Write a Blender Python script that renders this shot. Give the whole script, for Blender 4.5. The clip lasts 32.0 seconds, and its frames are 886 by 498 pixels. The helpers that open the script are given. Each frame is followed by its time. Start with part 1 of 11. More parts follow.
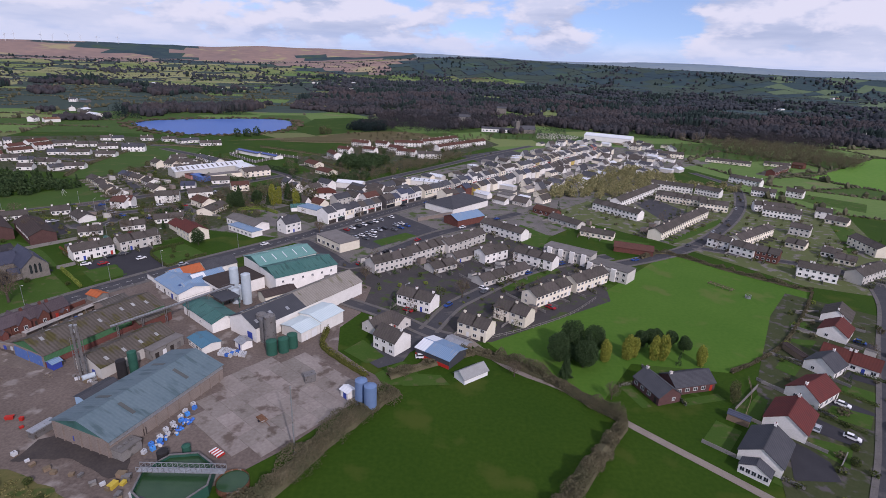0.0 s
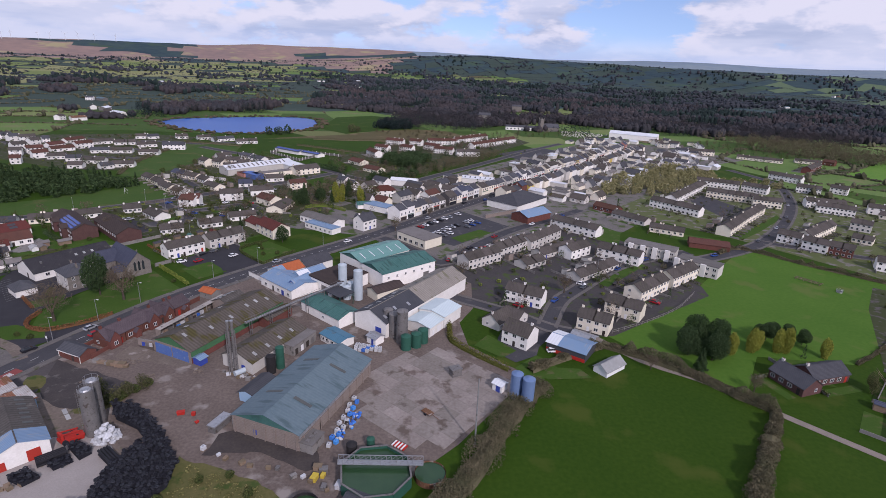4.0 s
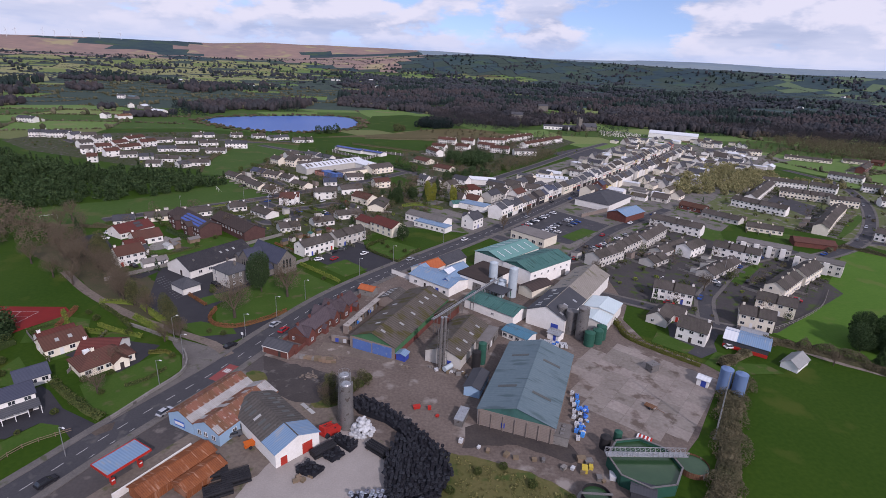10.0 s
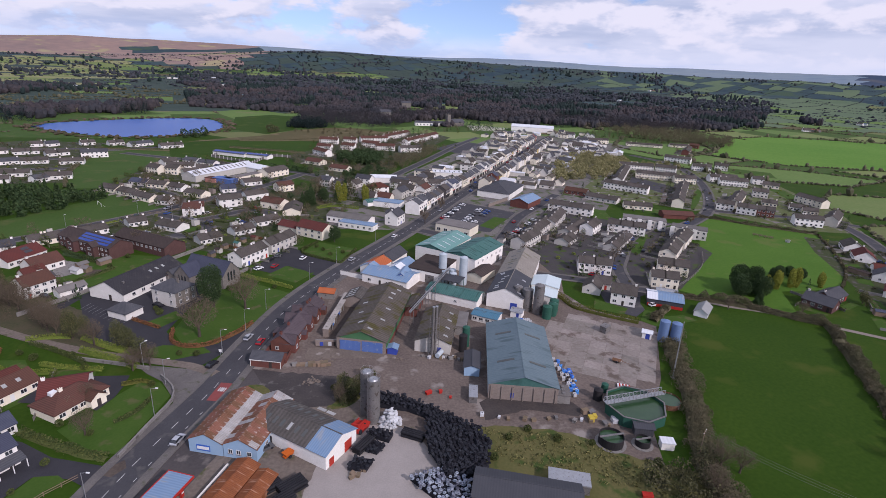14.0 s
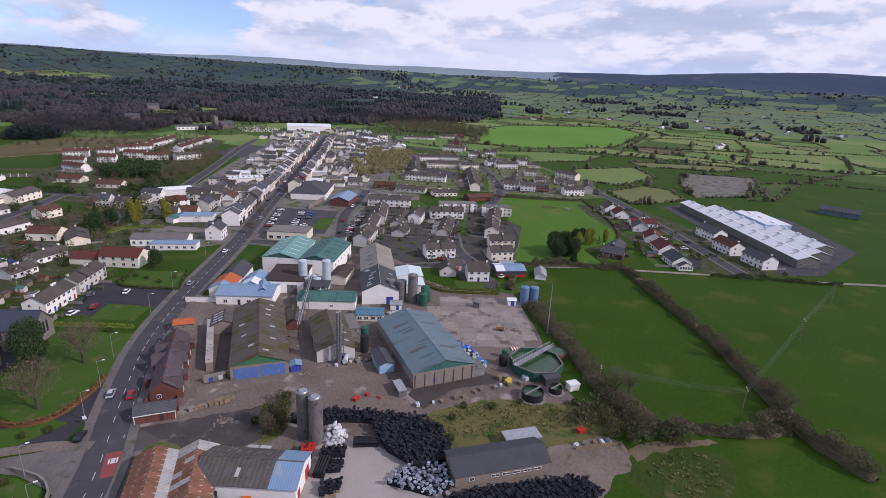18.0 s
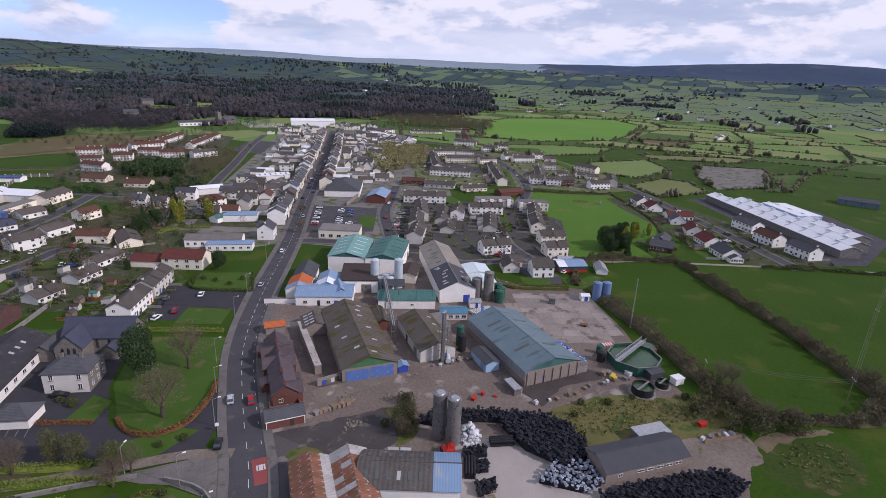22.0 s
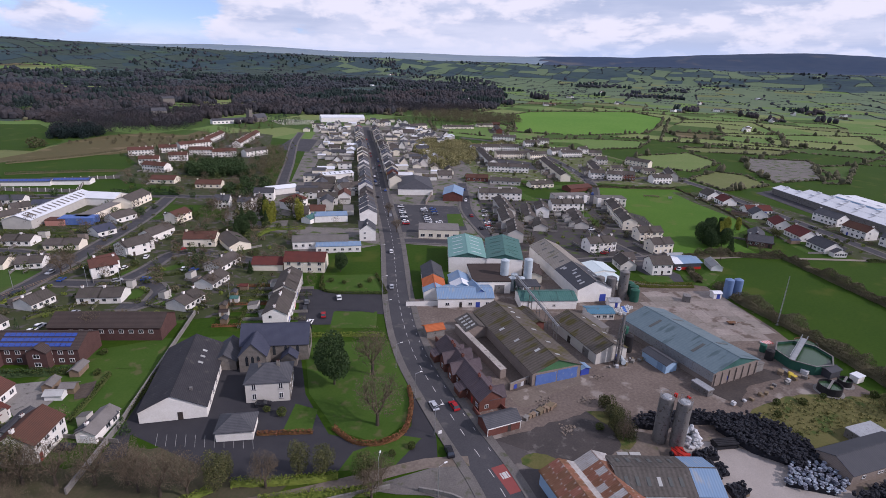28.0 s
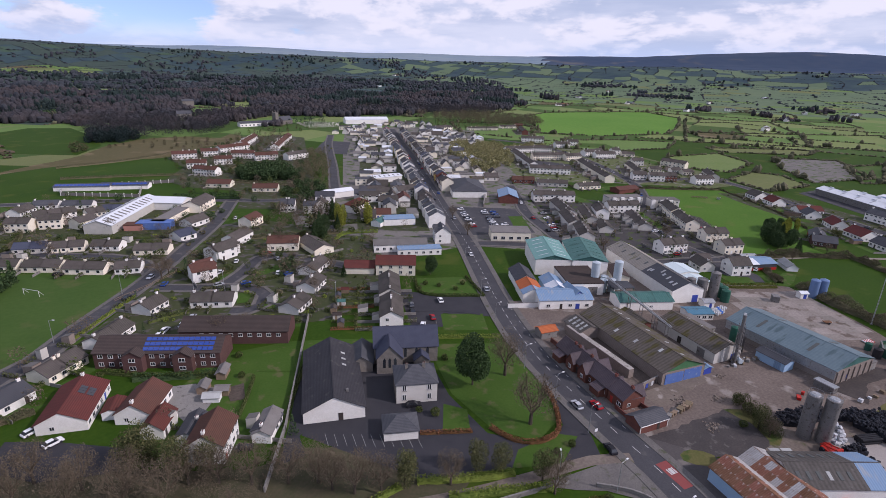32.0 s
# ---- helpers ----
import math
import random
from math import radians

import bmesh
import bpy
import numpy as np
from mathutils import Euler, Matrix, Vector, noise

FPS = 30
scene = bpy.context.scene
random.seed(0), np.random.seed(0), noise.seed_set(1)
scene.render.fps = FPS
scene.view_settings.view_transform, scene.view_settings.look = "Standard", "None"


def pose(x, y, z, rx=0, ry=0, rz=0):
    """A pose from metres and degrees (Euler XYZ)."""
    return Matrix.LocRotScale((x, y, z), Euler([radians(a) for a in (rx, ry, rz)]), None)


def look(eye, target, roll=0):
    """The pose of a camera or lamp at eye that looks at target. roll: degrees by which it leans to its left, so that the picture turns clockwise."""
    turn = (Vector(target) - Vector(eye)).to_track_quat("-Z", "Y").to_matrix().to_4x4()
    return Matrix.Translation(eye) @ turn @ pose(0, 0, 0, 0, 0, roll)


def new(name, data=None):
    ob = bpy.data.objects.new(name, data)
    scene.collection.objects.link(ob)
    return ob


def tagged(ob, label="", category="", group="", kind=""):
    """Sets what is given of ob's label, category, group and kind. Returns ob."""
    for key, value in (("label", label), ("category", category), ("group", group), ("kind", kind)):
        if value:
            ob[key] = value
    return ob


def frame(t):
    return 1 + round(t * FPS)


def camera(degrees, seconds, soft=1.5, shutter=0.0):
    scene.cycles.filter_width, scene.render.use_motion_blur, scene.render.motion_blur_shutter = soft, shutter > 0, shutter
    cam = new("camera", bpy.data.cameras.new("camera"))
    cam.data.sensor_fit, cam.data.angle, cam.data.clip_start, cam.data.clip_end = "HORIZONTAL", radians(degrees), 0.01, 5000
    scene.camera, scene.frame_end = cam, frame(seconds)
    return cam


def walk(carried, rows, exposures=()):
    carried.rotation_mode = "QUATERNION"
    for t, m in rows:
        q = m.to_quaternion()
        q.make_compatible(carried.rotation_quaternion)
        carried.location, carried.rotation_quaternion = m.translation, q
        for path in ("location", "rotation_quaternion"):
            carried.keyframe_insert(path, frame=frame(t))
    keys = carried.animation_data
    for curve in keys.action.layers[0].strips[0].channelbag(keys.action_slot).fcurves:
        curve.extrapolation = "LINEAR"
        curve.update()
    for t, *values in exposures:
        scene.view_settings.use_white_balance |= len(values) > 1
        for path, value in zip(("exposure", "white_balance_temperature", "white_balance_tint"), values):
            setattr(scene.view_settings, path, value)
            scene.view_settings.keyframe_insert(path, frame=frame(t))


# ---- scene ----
import itertools

EXPOSURES = [(0, -0.60, 5850, 29), (10, -0.55, 5900, 29), (18, -0.46, 5950, 28), (32, -0.44, 5950, 28)]
cam = camera(80.47, 32.0, soft=0.62)
PATH = [
    (0, (0.00, 0.00, 91.57), (-2.77, 94.27, 58.33), 2.64),
    (0.5, (-5.39, -0.65, 91.18), (-8.35, 93.60, 57.88), 2.48),
    (1, (-11.10, -1.18, 90.64), (-14.21, 93.07, 57.37), 2.40),
    (1.5, (-16.81, -1.75, 90.24), (-19.95, 92.51, 57.00), 2.39),
    (2, (-22.45, -2.44, 90.05), (-25.43, 91.83, 56.80), 2.44),
    (2.5, (-28.20, -2.90, 89.91), (-30.87, 91.34, 56.59), 2.52),
    (3, (-34.05, -3.17, 89.64), (-36.30, 91.06, 56.25), 2.58),
    (3.5, (-39.68, -3.38, 89.33), (-41.46, 90.86, 55.93), 2.59),
    (5.5, (-61.64, -4.36, 88.54), (-63.17, 89.83, 54.98), 2.70),
    (6, (-66.78, -4.69, 88.17), (-68.60, 89.52, 54.68), 2.65),
    (6.5, (-72.17, -5.09, 87.81), (-73.93, 89.14, 54.39), 2.65),
    (7, (-77.55, -5.45, 87.52), (-79.05, 88.81, 54.15), 2.70),
    (7.5, (-82.74, -5.77, 87.35), (-84.05, 88.50, 54.01), 2.74),
    (8, (-87.73, -5.97, 87.16), (-88.99, 88.28, 53.78), 2.74),
    (8.5, (-92.72, -6.26, 86.86), (-93.87, 87.99, 53.45), 2.73),
    (9, (-97.69, -6.70, 86.70), (-98.68, 87.54, 53.25), 2.76),
    (9.5, (-102.46, -7.57, 86.85), (-103.44, 86.65, 53.35), 2.77),
    (10, (-107.26, -8.43, 86.98), (-108.26, 85.76, 53.40), 2.86),
    (10.5, (-112.01, -9.06, 86.95), (-112.72, 85.10, 53.29), 2.95),
    (11, (-117.03, -9.70, 86.75), (-116.96, 84.46, 53.05), 3.06),
    (11.5, (-122.16, -10.79, 86.62), (-120.47, 83.36, 52.98), 3.14),
    (12, (-127.44, -12.19, 86.90), (-123.13, 81.91, 53.32), 3.23),
    (12.5, (-132.44, -13.27, 87.40), (-124.23, 80.61, 53.93), 3.22),
    (13, (-137.17, -13.65, 87.55), (-124.15, 79.75, 54.29), 3.17),
    (13.5, (-141.44, -13.72, 87.43), (-122.74, 78.79, 54.37), 3.09),
    (14, (-145.60, -13.71, 87.37), (-120.14, 77.26, 54.55), 3.04),
    (14.5, (-149.68, -13.52, 87.32), (-116.44, 75.03, 54.84), 3.05),
    (15, (-153.92, -12.53, 87.02), (-112.97, 72.89, 54.98), 3.16),
    (15.5, (-158.19, -10.68, 86.50), (-110.47, 71.31, 54.87), 3.30),
    (17.5, (-175.60, -1.15, 85.52), (-113.34, 70.71, 54.53), 2.98),
    (18, (-179.43, 1.39, 85.31), (-116.25, 72.43, 54.31), 2.91),
    (18.5, (-183.18, 4.16, 85.42), (-118.83, 74.11, 54.35), 2.90),
    (19, (-186.80, 7.08, 85.65), (-121.53, 76.13, 54.47), 2.93),
    (19.5, (-190.37, 9.94, 85.88), (-124.77, 78.61, 54.53), 2.94),
    (20, (-193.64, 12.83, 86.02), (-128.10, 81.46, 54.48), 2.90),
    (20.5, (-196.96, 15.98, 86.02), (-131.40, 84.52, 54.33), 2.87),
    (21, (-200.27, 19.31, 85.84), (-134.71, 87.79, 54.04), 2.85),
    (21.5, (-203.50, 22.56, 85.76), (-138.00, 91.03, 53.79), 2.78),
    (22, (-206.59, 25.71, 85.69), (-141.27, 94.26, 53.54), 2.65),
    (22.5, (-209.64, 28.80, 85.59), (-144.51, 97.46, 53.29), 2.55),
    (23, (-212.75, 31.95, 85.45), (-147.77, 100.70, 53.03), 2.44),
    (23.5, (-215.92, 35.12, 85.58), (-150.95, 103.78, 52.96), 2.31),
    (24, (-219.08, 38.28, 85.72), (-154.14, 106.89, 52.93), 2.15),
    (24.5, (-222.18, 41.48, 85.81), (-157.33, 110.10, 52.87), 2.04),
    (25, (-225.41, 44.76, 85.80), (-160.65, 113.41, 52.73), 1.99),
    (25.5, (-228.80, 47.95, 85.85), (-164.02, 116.51, 52.64), 1.98),
    (27.5, (-241.93, 61.23, 85.49), (-176.20, 128.88, 52.29), 1.99),
    (28, (-245.15, 64.66, 85.54), (-179.43, 132.33, 52.34), 2.03),
    (28.5, (-248.48, 68.07, 85.59), (-182.81, 135.77, 52.37), 2.04),
    (29, (-252.00, 71.45, 85.69), (-186.41, 139.22, 52.45), 1.99),
    (29.5, (-255.66, 74.69, 85.81), (-190.19, 142.57, 52.54), 1.94),
    (30, (-259.46, 77.83, 85.97), (-194.06, 145.78, 52.69), 1.91),
    (30.5, (-263.44, 80.90, 86.10), (-198.04, 148.83, 52.82), 1.91),
    (31, (-267.62, 83.84, 86.27), (-202.12, 151.69, 53.02), 1.91),
    (31.5, (-271.91, 86.47, 86.59), (-206.24, 154.18, 53.36), 1.86),
    (32, (-276.33, 88.91, 87.15), (-210.34, 156.31, 53.94), 1.76),
]
walk(cam, [(t, look(eye, target, roll)) for t, eye, target, roll in PATH], EXPOSURES)

# ---- sky and sun ----
SUN_TO = Vector((0.40, -0.76, 0.60)).normalized()
world = bpy.data.worlds.new("sky")
scene.world = world
world.use_nodes = True
wt = world.node_tree
wt.nodes.clear()


def wn(kind, **values):
    n = wt.nodes.new(kind)
    for k, v in values.items():
        n.inputs[k.replace("_", " ")].default_value = v
    return n


sky = wt.nodes.new("ShaderNodeTexSky")
sky.sky_type = "NISHITA"
sky.sun_disc = False
sky.sun_elevation = math.asin(SUN_TO.z)
sky.sun_rotation = math.atan2(SUN_TO.x, SUN_TO.y)
sky.air_density, sky.dust_density, sky.ozone_density = 1.0, 0.6, 1.5
tc = wt.nodes.new("ShaderNodeTexCoord")
lift = wt.nodes.new("ShaderNodeVectorMath")
lift.operation = "ADD"
lift.inputs[1].default_value = (0, 0, 0.10)
unit = wt.nodes.new("ShaderNodeVectorMath")
unit.operation = "NORMALIZE"


def cloud_field(shift, scale, detail, flat_z):
    """Cloud cover over the sky's directions, flattened towards the horizon; shift moves it up, to compare a cloud with what lies above it."""
    m = wt.nodes.new("ShaderNodeMapping")
    m.inputs["Scale"].default_value = (1.0, 1.0, flat_z)
    m.inputs["Location"].default_value = (0.35, 0.62, 0.1 + shift)
    n = wn("ShaderNodeTexNoise", Scale=scale, Detail=detail, Roughness=0.58, Distortion=0.1)
    wt.links.new(tc.outputs["Generated"], m.inputs["Vector"])
    wt.links.new(m.outputs["Vector"], n.inputs["Vector"])
    return n.outputs["Fac"]


def sky_range(value, lo, hi, to_lo=0.0, to_hi=1.0):
    r = wt.nodes.new("ShaderNodeMapRange")
    r.interpolation_type = "SMOOTHSTEP"
    for k, v in (("From Min", lo), ("From Max", hi), ("To Min", to_lo), ("To Max", to_hi)):
        r.inputs[k].default_value = v
    wt.links.new(value, r.inputs["Value"])
    return r.outputs[0]


def sky_math(op, a, b):
    n = wt.nodes.new("ShaderNodeMath")
    n.operation = op
    for k, v in enumerate((a, b)):
        if isinstance(v, (int, float)):
            n.inputs[k].default_value = v
        else:
            wt.links.new(v, n.inputs[k])
    return n.outputs[0]


def sky_mix(fac, a, b):
    n = wt.nodes.new("ShaderNodeMix")
    n.data_type = "RGBA"
    wt.links.new(fac, n.inputs["Factor"])
    for k, v in (("A", a), ("B", b)):
        if isinstance(v, tuple):
            n.inputs[k].default_value = (*v, 1)
        else:
            wt.links.new(v, n.inputs[k])
    return n.outputs["Result"]


sepz = wt.nodes.new("ShaderNodeSeparateXYZ")
wt.links.new(tc.outputs["Generated"], sepz.inputs[0])
height_z, east = sepz.outputs[2], sepz.outputs[0]
big = cloud_field(0.0, 5.6, 9.0, 2.5)
above = cloud_field(0.045, 5.6, 5.0, 2.5)
layer = cloud_field(1.7, 2.6, 5.0, 6.0)
# more open sky to the north, a closed veil to the east
cover_bias = sky_math("ADD", big, sky_range(east, 0.25, 0.75, 0.0, 0.16))
cover = sky_range(cover_bias, 0.42, 0.52)
lit = sky_range(sky_math("SUBTRACT", big, above), -0.05, 0.075)
soft_tone = sky_mix(sky_range(layer, 0.38, 0.62), (0.56, 0.66, 0.78), (0.80, 0.87, 0.93))
cloud = sky_mix(lit, soft_tone, (0.97, 0.99, 0.99))
low_band = sky_range(height_z, 0.012, 0.062, 1.0, 0.0)
haze_tone = sky_mix(sky_range(layer, 0.42, 0.58), (0.62, 0.77, 0.96), (0.82, 0.90, 0.97))
cloud = sky_mix(sky_math("MULTIPLY", low_band, 0.8), cloud, haze_tone)
veil = sky_math("MAXIMUM", cover, sky_math("MULTIPLY", low_band, 0.92))
bg_sky = wn("ShaderNodeBackground", Strength=0.20)
bg_cloud = wn("ShaderNodeBackground", Strength=1.16)
mix = wt.nodes.new("ShaderNodeMixShader")
out = wt.nodes.new("ShaderNodeOutputWorld")
for a, b in (
    (tc.outputs["Generated"], lift.inputs[0]),
    (lift.outputs[0], unit.inputs[0]),
    (unit.outputs[0], sky.inputs["Vector"]),
    (sky.outputs["Color"], bg_sky.inputs["Color"]),
    (cloud, bg_cloud.inputs["Color"]),
    (veil, mix.inputs["Fac"]),
    (bg_sky.outputs["Background"], mix.inputs[1]),
    (bg_cloud.outputs["Background"], mix.inputs[2]),
    (mix.outputs["Shader"], out.inputs["Surface"]),
):
    wt.links.new(a, b)

sun_data = bpy.data.lights.new("sun", "SUN")
sun_data.energy, sun_data.angle, sun_data.color = 4.15, radians(1.6), (1.0, 0.93, 0.82)
sun = new("sun", sun_data)
sun.matrix_world = look((0, 0, 400), tuple(Vector((0, 0, 400)) - SUN_TO))

# ---- materials ----
def mat(name, a, b=None, rough=0.85, scale=0.4, fine=6.0, bump=0.0, metal=0.0, vary=0.0, lines=None, worn=None, island=0.0, spec=0.08, contrast=0.5):
    """A surface that runs between the colours a and b in large stains and fine grain. vary: each object's own lightness; lines: (axis, period,
    depth) for courses, corrugation or boards; worn: (colour, amount, stretch) for patches or streaks of rust, moss or dirt; island: lightness piece by piece."""
    m = bpy.data.materials.new(name)
    m.use_nodes = True
    nt = m.node_tree
    nodes, link = nt.nodes, nt.links.new
    bsdf = nodes["Principled BSDF"]
    b = b or tuple(c * 0.8 for c in a)
    tco = nodes.new("ShaderNodeTexCoord")
    geo = nodes.new("ShaderNodeNewGeometry")
    n1 = nodes.new("ShaderNodeTexNoise")
    n1.inputs["Scale"].default_value, n1.inputs["Detail"].default_value = scale, 5.0
    n2 = nodes.new("ShaderNodeTexNoise")
    n2.inputs["Scale"].default_value, n2.inputs["Detail"].default_value = fine, 3.0
    link(geo.outputs["Position"], n1.inputs["Vector"])
    link(geo.outputs["Position"], n2.inputs["Vector"])
    add = nodes.new("ShaderNodeMath")
    add.operation = "ADD"
    link(n1.outputs["Fac"], add.inputs[0])
    link(n2.outputs["Fac"], add.inputs[1])
    mr = nodes.new("ShaderNodeMapRange")
    mr.inputs["From Min"].default_value, mr.inputs["From Max"].default_value = 1.0 - contrast * 0.6, 1.0 + contrast * 0.6
    link(add.outputs[0], mr.inputs["Value"])
    mixc = nodes.new("ShaderNodeMix")
    mixc.data_type = "RGBA"
    mixc.inputs["A"].default_value, mixc.inputs["B"].default_value = (*a, 1), (*b, 1)
    link(mr.outputs[0], mixc.inputs["Factor"])
    col = mixc.outputs["Result"]
    if worn:
        n3 = nodes.new("ShaderNodeTexNoise")
        n3.inputs["Scale"].default_value, n3.inputs["Detail"].default_value = scale * 1.9, 6.0
        if len(worn) > 2:
            mp3 = nodes.new("ShaderNodeMapping")
            mp3.inputs["Scale"].default_value = worn[2]
            link(tco.outputs["Object"], mp3.inputs["Vector"])
            link(mp3.outputs[0], n3.inputs["Vector"])
        else:
            link(geo.outputs["Position"], n3.inputs["Vector"])
        r3 = nodes.new("ShaderNodeMapRange")
        edge = 0.68 - 0.3 * worn[1]
        r3.inputs["From Min"].default_value, r3.inputs["From Max"].default_value = edge, edge + 0.09
        link(n3.outputs["Fac"], r3.inputs["Value"])
        m3 = nodes.new("ShaderNodeMix")
        m3.data_type = "RGBA"
        m3.inputs["B"].default_value = (*worn[0], 1)
        link(col, m3.inputs["A"])
        link(r3.outputs[0], m3.inputs["Factor"])
        col = m3.outputs["Result"]
    height = n2.outputs["Fac"]
    if lines:
        axis, period, depth = lines
        sep = nodes.new("ShaderNodeSeparateXYZ")
        link(tco.outputs["Object"], sep.inputs[0])
        fr = nodes.new("ShaderNodeMath")
        fr.operation = "PINGPONG"
        link(sep.outputs[axis], fr.inputs[0])
        fr.inputs[1].default_value = period / 2
        r4 = nodes.new("ShaderNodeMapRange")
        r4.inputs["From Max"].default_value = period / 2
        r4.inputs["To Min"].default_value = 1.0 - depth
        link(fr.outputs[0], r4.inputs["Value"])
        m4 = nodes.new("ShaderNodeMix")
        m4.data_type, m4.blend_type = "RGBA", "MULTIPLY"
        m4.inputs["Factor"].default_value = 1.0
        link(col, m4.inputs["A"])
        link(r4.outputs[0], m4.inputs["B"])
        col = m4.outputs["Result"]
    if vary or island:
        hsv = nodes.new("ShaderNodeHueSaturation")
        src = nodes.new("ShaderNodeObjectInfo").outputs["Random"] if vary else geo.outputs["Random Per Island"]
        amount = vary or island
        rv = nodes.new("ShaderNodeMapRange")
        rv.inputs["To Min"].default_value, rv.inputs["To Max"].default_value = 1 - amount, 1 + amount
        link(src, rv.inputs["Value"])
        link(rv.outputs[0], hsv.inputs["Value"])
        rh = nodes.new("ShaderNodeMapRange")
        rh.inputs["To Min"].default_value, rh.inputs["To Max"].default_value = 0.5 + amount * 0.06, 0.5 - amount * 0.06
        link(src, rh.inputs["Value"])
        link(rh.outputs[0], hsv.inputs["Hue"])
        link(col, hsv.inputs["Color"])
        col = hsv.outputs["Color"]
    link(col, bsdf.inputs["Base Color"])
    bsdf.inputs["Roughness"].default_value = rough
    bsdf.inputs["Metallic"].default_value = metal
    bsdf.inputs["Specular IOR Level"].default_value = spec
    if bump:
        bp = nodes.new("ShaderNodeBump")
        bp.inputs["Strength"].default_value, bp.inputs["Distance"].default_value = bump, 0.05
        link(height, bp.inputs["Height"])
        link(bp.outputs[0], bsdf.inputs["Normal"])
    return m


M = {}
# ground
M["grass"] = mat("grass", (0.016, 0.046, 0.003), (0.038, 0.072, 0.006), scale=0.03, fine=0.9, bump=0.5, worn=((0.050, 0.072, 0.010), 0.36), contrast=0.9)
M["lawn"] = mat("lawn", (0.032, 0.076, 0.010), (0.058, 0.098, 0.018), scale=0.12, fine=1.6, bump=0.3, worn=((0.084, 0.092, 0.034), 0.36), contrast=0.8)
M["field_a"] = mat("field_dark", (0.086, 0.152, 0.036), (0.122, 0.184, 0.052), scale=0.01, fine=0.25, worn=((0.150, 0.165, 0.070), 0.3))
M["field_b"] = mat("field_green", (0.036, 0.076, 0.014), (0.058, 0.098, 0.022), scale=0.035, fine=0.6, worn=((0.076, 0.092, 0.030), 0.38), contrast=0.8)
M["field_c"] = mat("field_dull", (0.130, 0.175, 0.054), (0.165, 0.195, 0.070), scale=0.01, fine=0.25)
M["field_d"] = mat("field_rough", (0.108, 0.132, 0.046), (0.140, 0.150, 0.060), scale=0.01, fine=0.25)
M["bog"] = mat("bog", (0.115, 0.088, 0.044), (0.072, 0.074, 0.030), scale=0.02, fine=0.3, worn=((0.150, 0.118, 0.066), 0.42), contrast=0.9)
M["heather"] = mat("heather", (0.300, 0.205, 0.165), (0.185, 0.140, 0.130), scale=0.0035, fine=0.02, contrast=0.7, worn=((0.310, 0.265, 0.150), 0.40))
# far fields: distance haze and western cloud shade put into the colour
M["field_hazed"] = mat("field_hazed", (0.034, 0.053, 0.044), (0.050, 0.071, 0.056), scale=0.004, fine=0.05)
# moor blued in its base colour to suggest distance haze
M["moor"] = mat("hazy_forested_moor", (0.024, 0.044, 0.060), (0.046, 0.074, 0.070), scale=0.004, fine=0.025, contrast=0.5, worn=((0.050, 0.082, 0.052), 0.40))
# the pale blue is distance haze painted into the hills
M["far_hill"] = mat("hazy_pale_hill", (0.150, 0.205, 0.260), (0.215, 0.260, 0.280), scale=0.0022, fine=0.012, contrast=0.6)
# forest tone with distance haze painted in as blue
M["dark_hill"] = mat("hazy_forested_hill", (0.024, 0.046, 0.088), (0.052, 0.070, 0.104), scale=0.0016, fine=0.012, contrast=0.9, worn=((0.095, 0.096, 0.100), 0.34))
# bluish for distance haze, then lightened to stand for eastern sunshine
M["east_far"] = mat("hazy_eastern_pasture", (0.082, 0.124, 0.072), (0.112, 0.152, 0.082), scale=0.004, fine=0.05)
# lighter copy of field_green that stands in for sunshine on the paddock
M["paddock"] = mat("sunlit_paddock_grass", (0.046, 0.112, 0.012), (0.076, 0.148, 0.020), scale=0.03, fine=0.7, worn=((0.090, 0.130, 0.028), 0.35), contrast=0.8)
# pasture lightened to paint a patch of sunshine on the uplands
M["sunny"] = mat("sunlit_upland_pasture", (0.185, 0.205, 0.080), (0.240, 0.230, 0.110), scale=0.004, fine=0.05)
M["field_e"] = mat("bright_pasture", (0.070, 0.175, 0.020), (0.112, 0.212, 0.034), scale=0.008, fine=0.2)
M["pale_field"] = mat("pale_grazed_field", (0.105, 0.160, 0.044), (0.145, 0.185, 0.064), scale=0.03, fine=0.4)
M["rough"] = mat("rough_grass", (0.085, 0.090, 0.030), (0.125, 0.110, 0.045), scale=0.12, fine=1.5, bump=0.4, worn=((0.05, 0.075, 0.02), 0.45))
M["rough_green"] = mat("tussocky_grass", (0.022, 0.046, 0.007), (0.046, 0.062, 0.014), scale=0.12, fine=1.5, bump=0.4, worn=((0.080, 0.076, 0.030), 0.36))
M["track_mud"] = mat("earth_track", (0.160, 0.125, 0.085), (0.100, 0.085, 0.050), scale=0.25, fine=1.8, bump=0.3, worn=((0.070, 0.085, 0.028), 0.34))
M["asphalt"] = mat("asphalt", (0.050, 0.050, 0.055), (0.068, 0.067, 0.072), scale=0.12, fine=3, bump=0.15, worn=((0.092, 0.088, 0.086), 0.30))
M["asphalt_dark"] = mat("asphalt_dark", (0.035, 0.035, 0.040), (0.048, 0.047, 0.052), scale=0.2, fine=5, bump=0.1)
M["town"] = mat("town_ground", (0.110, 0.103, 0.098), (0.180, 0.166, 0.150), scale=0.08, fine=1.5, bump=0.1, worn=((0.062, 0.088, 0.028), 0.50))
M["yard"] = mat("yard_concrete", (0.212, 0.172, 0.146), (0.066, 0.052, 0.045), scale=0.07, fine=1.3, bump=0.3, worn=((0.250, 0.222, 0.198), 0.36), contrast=1.0)
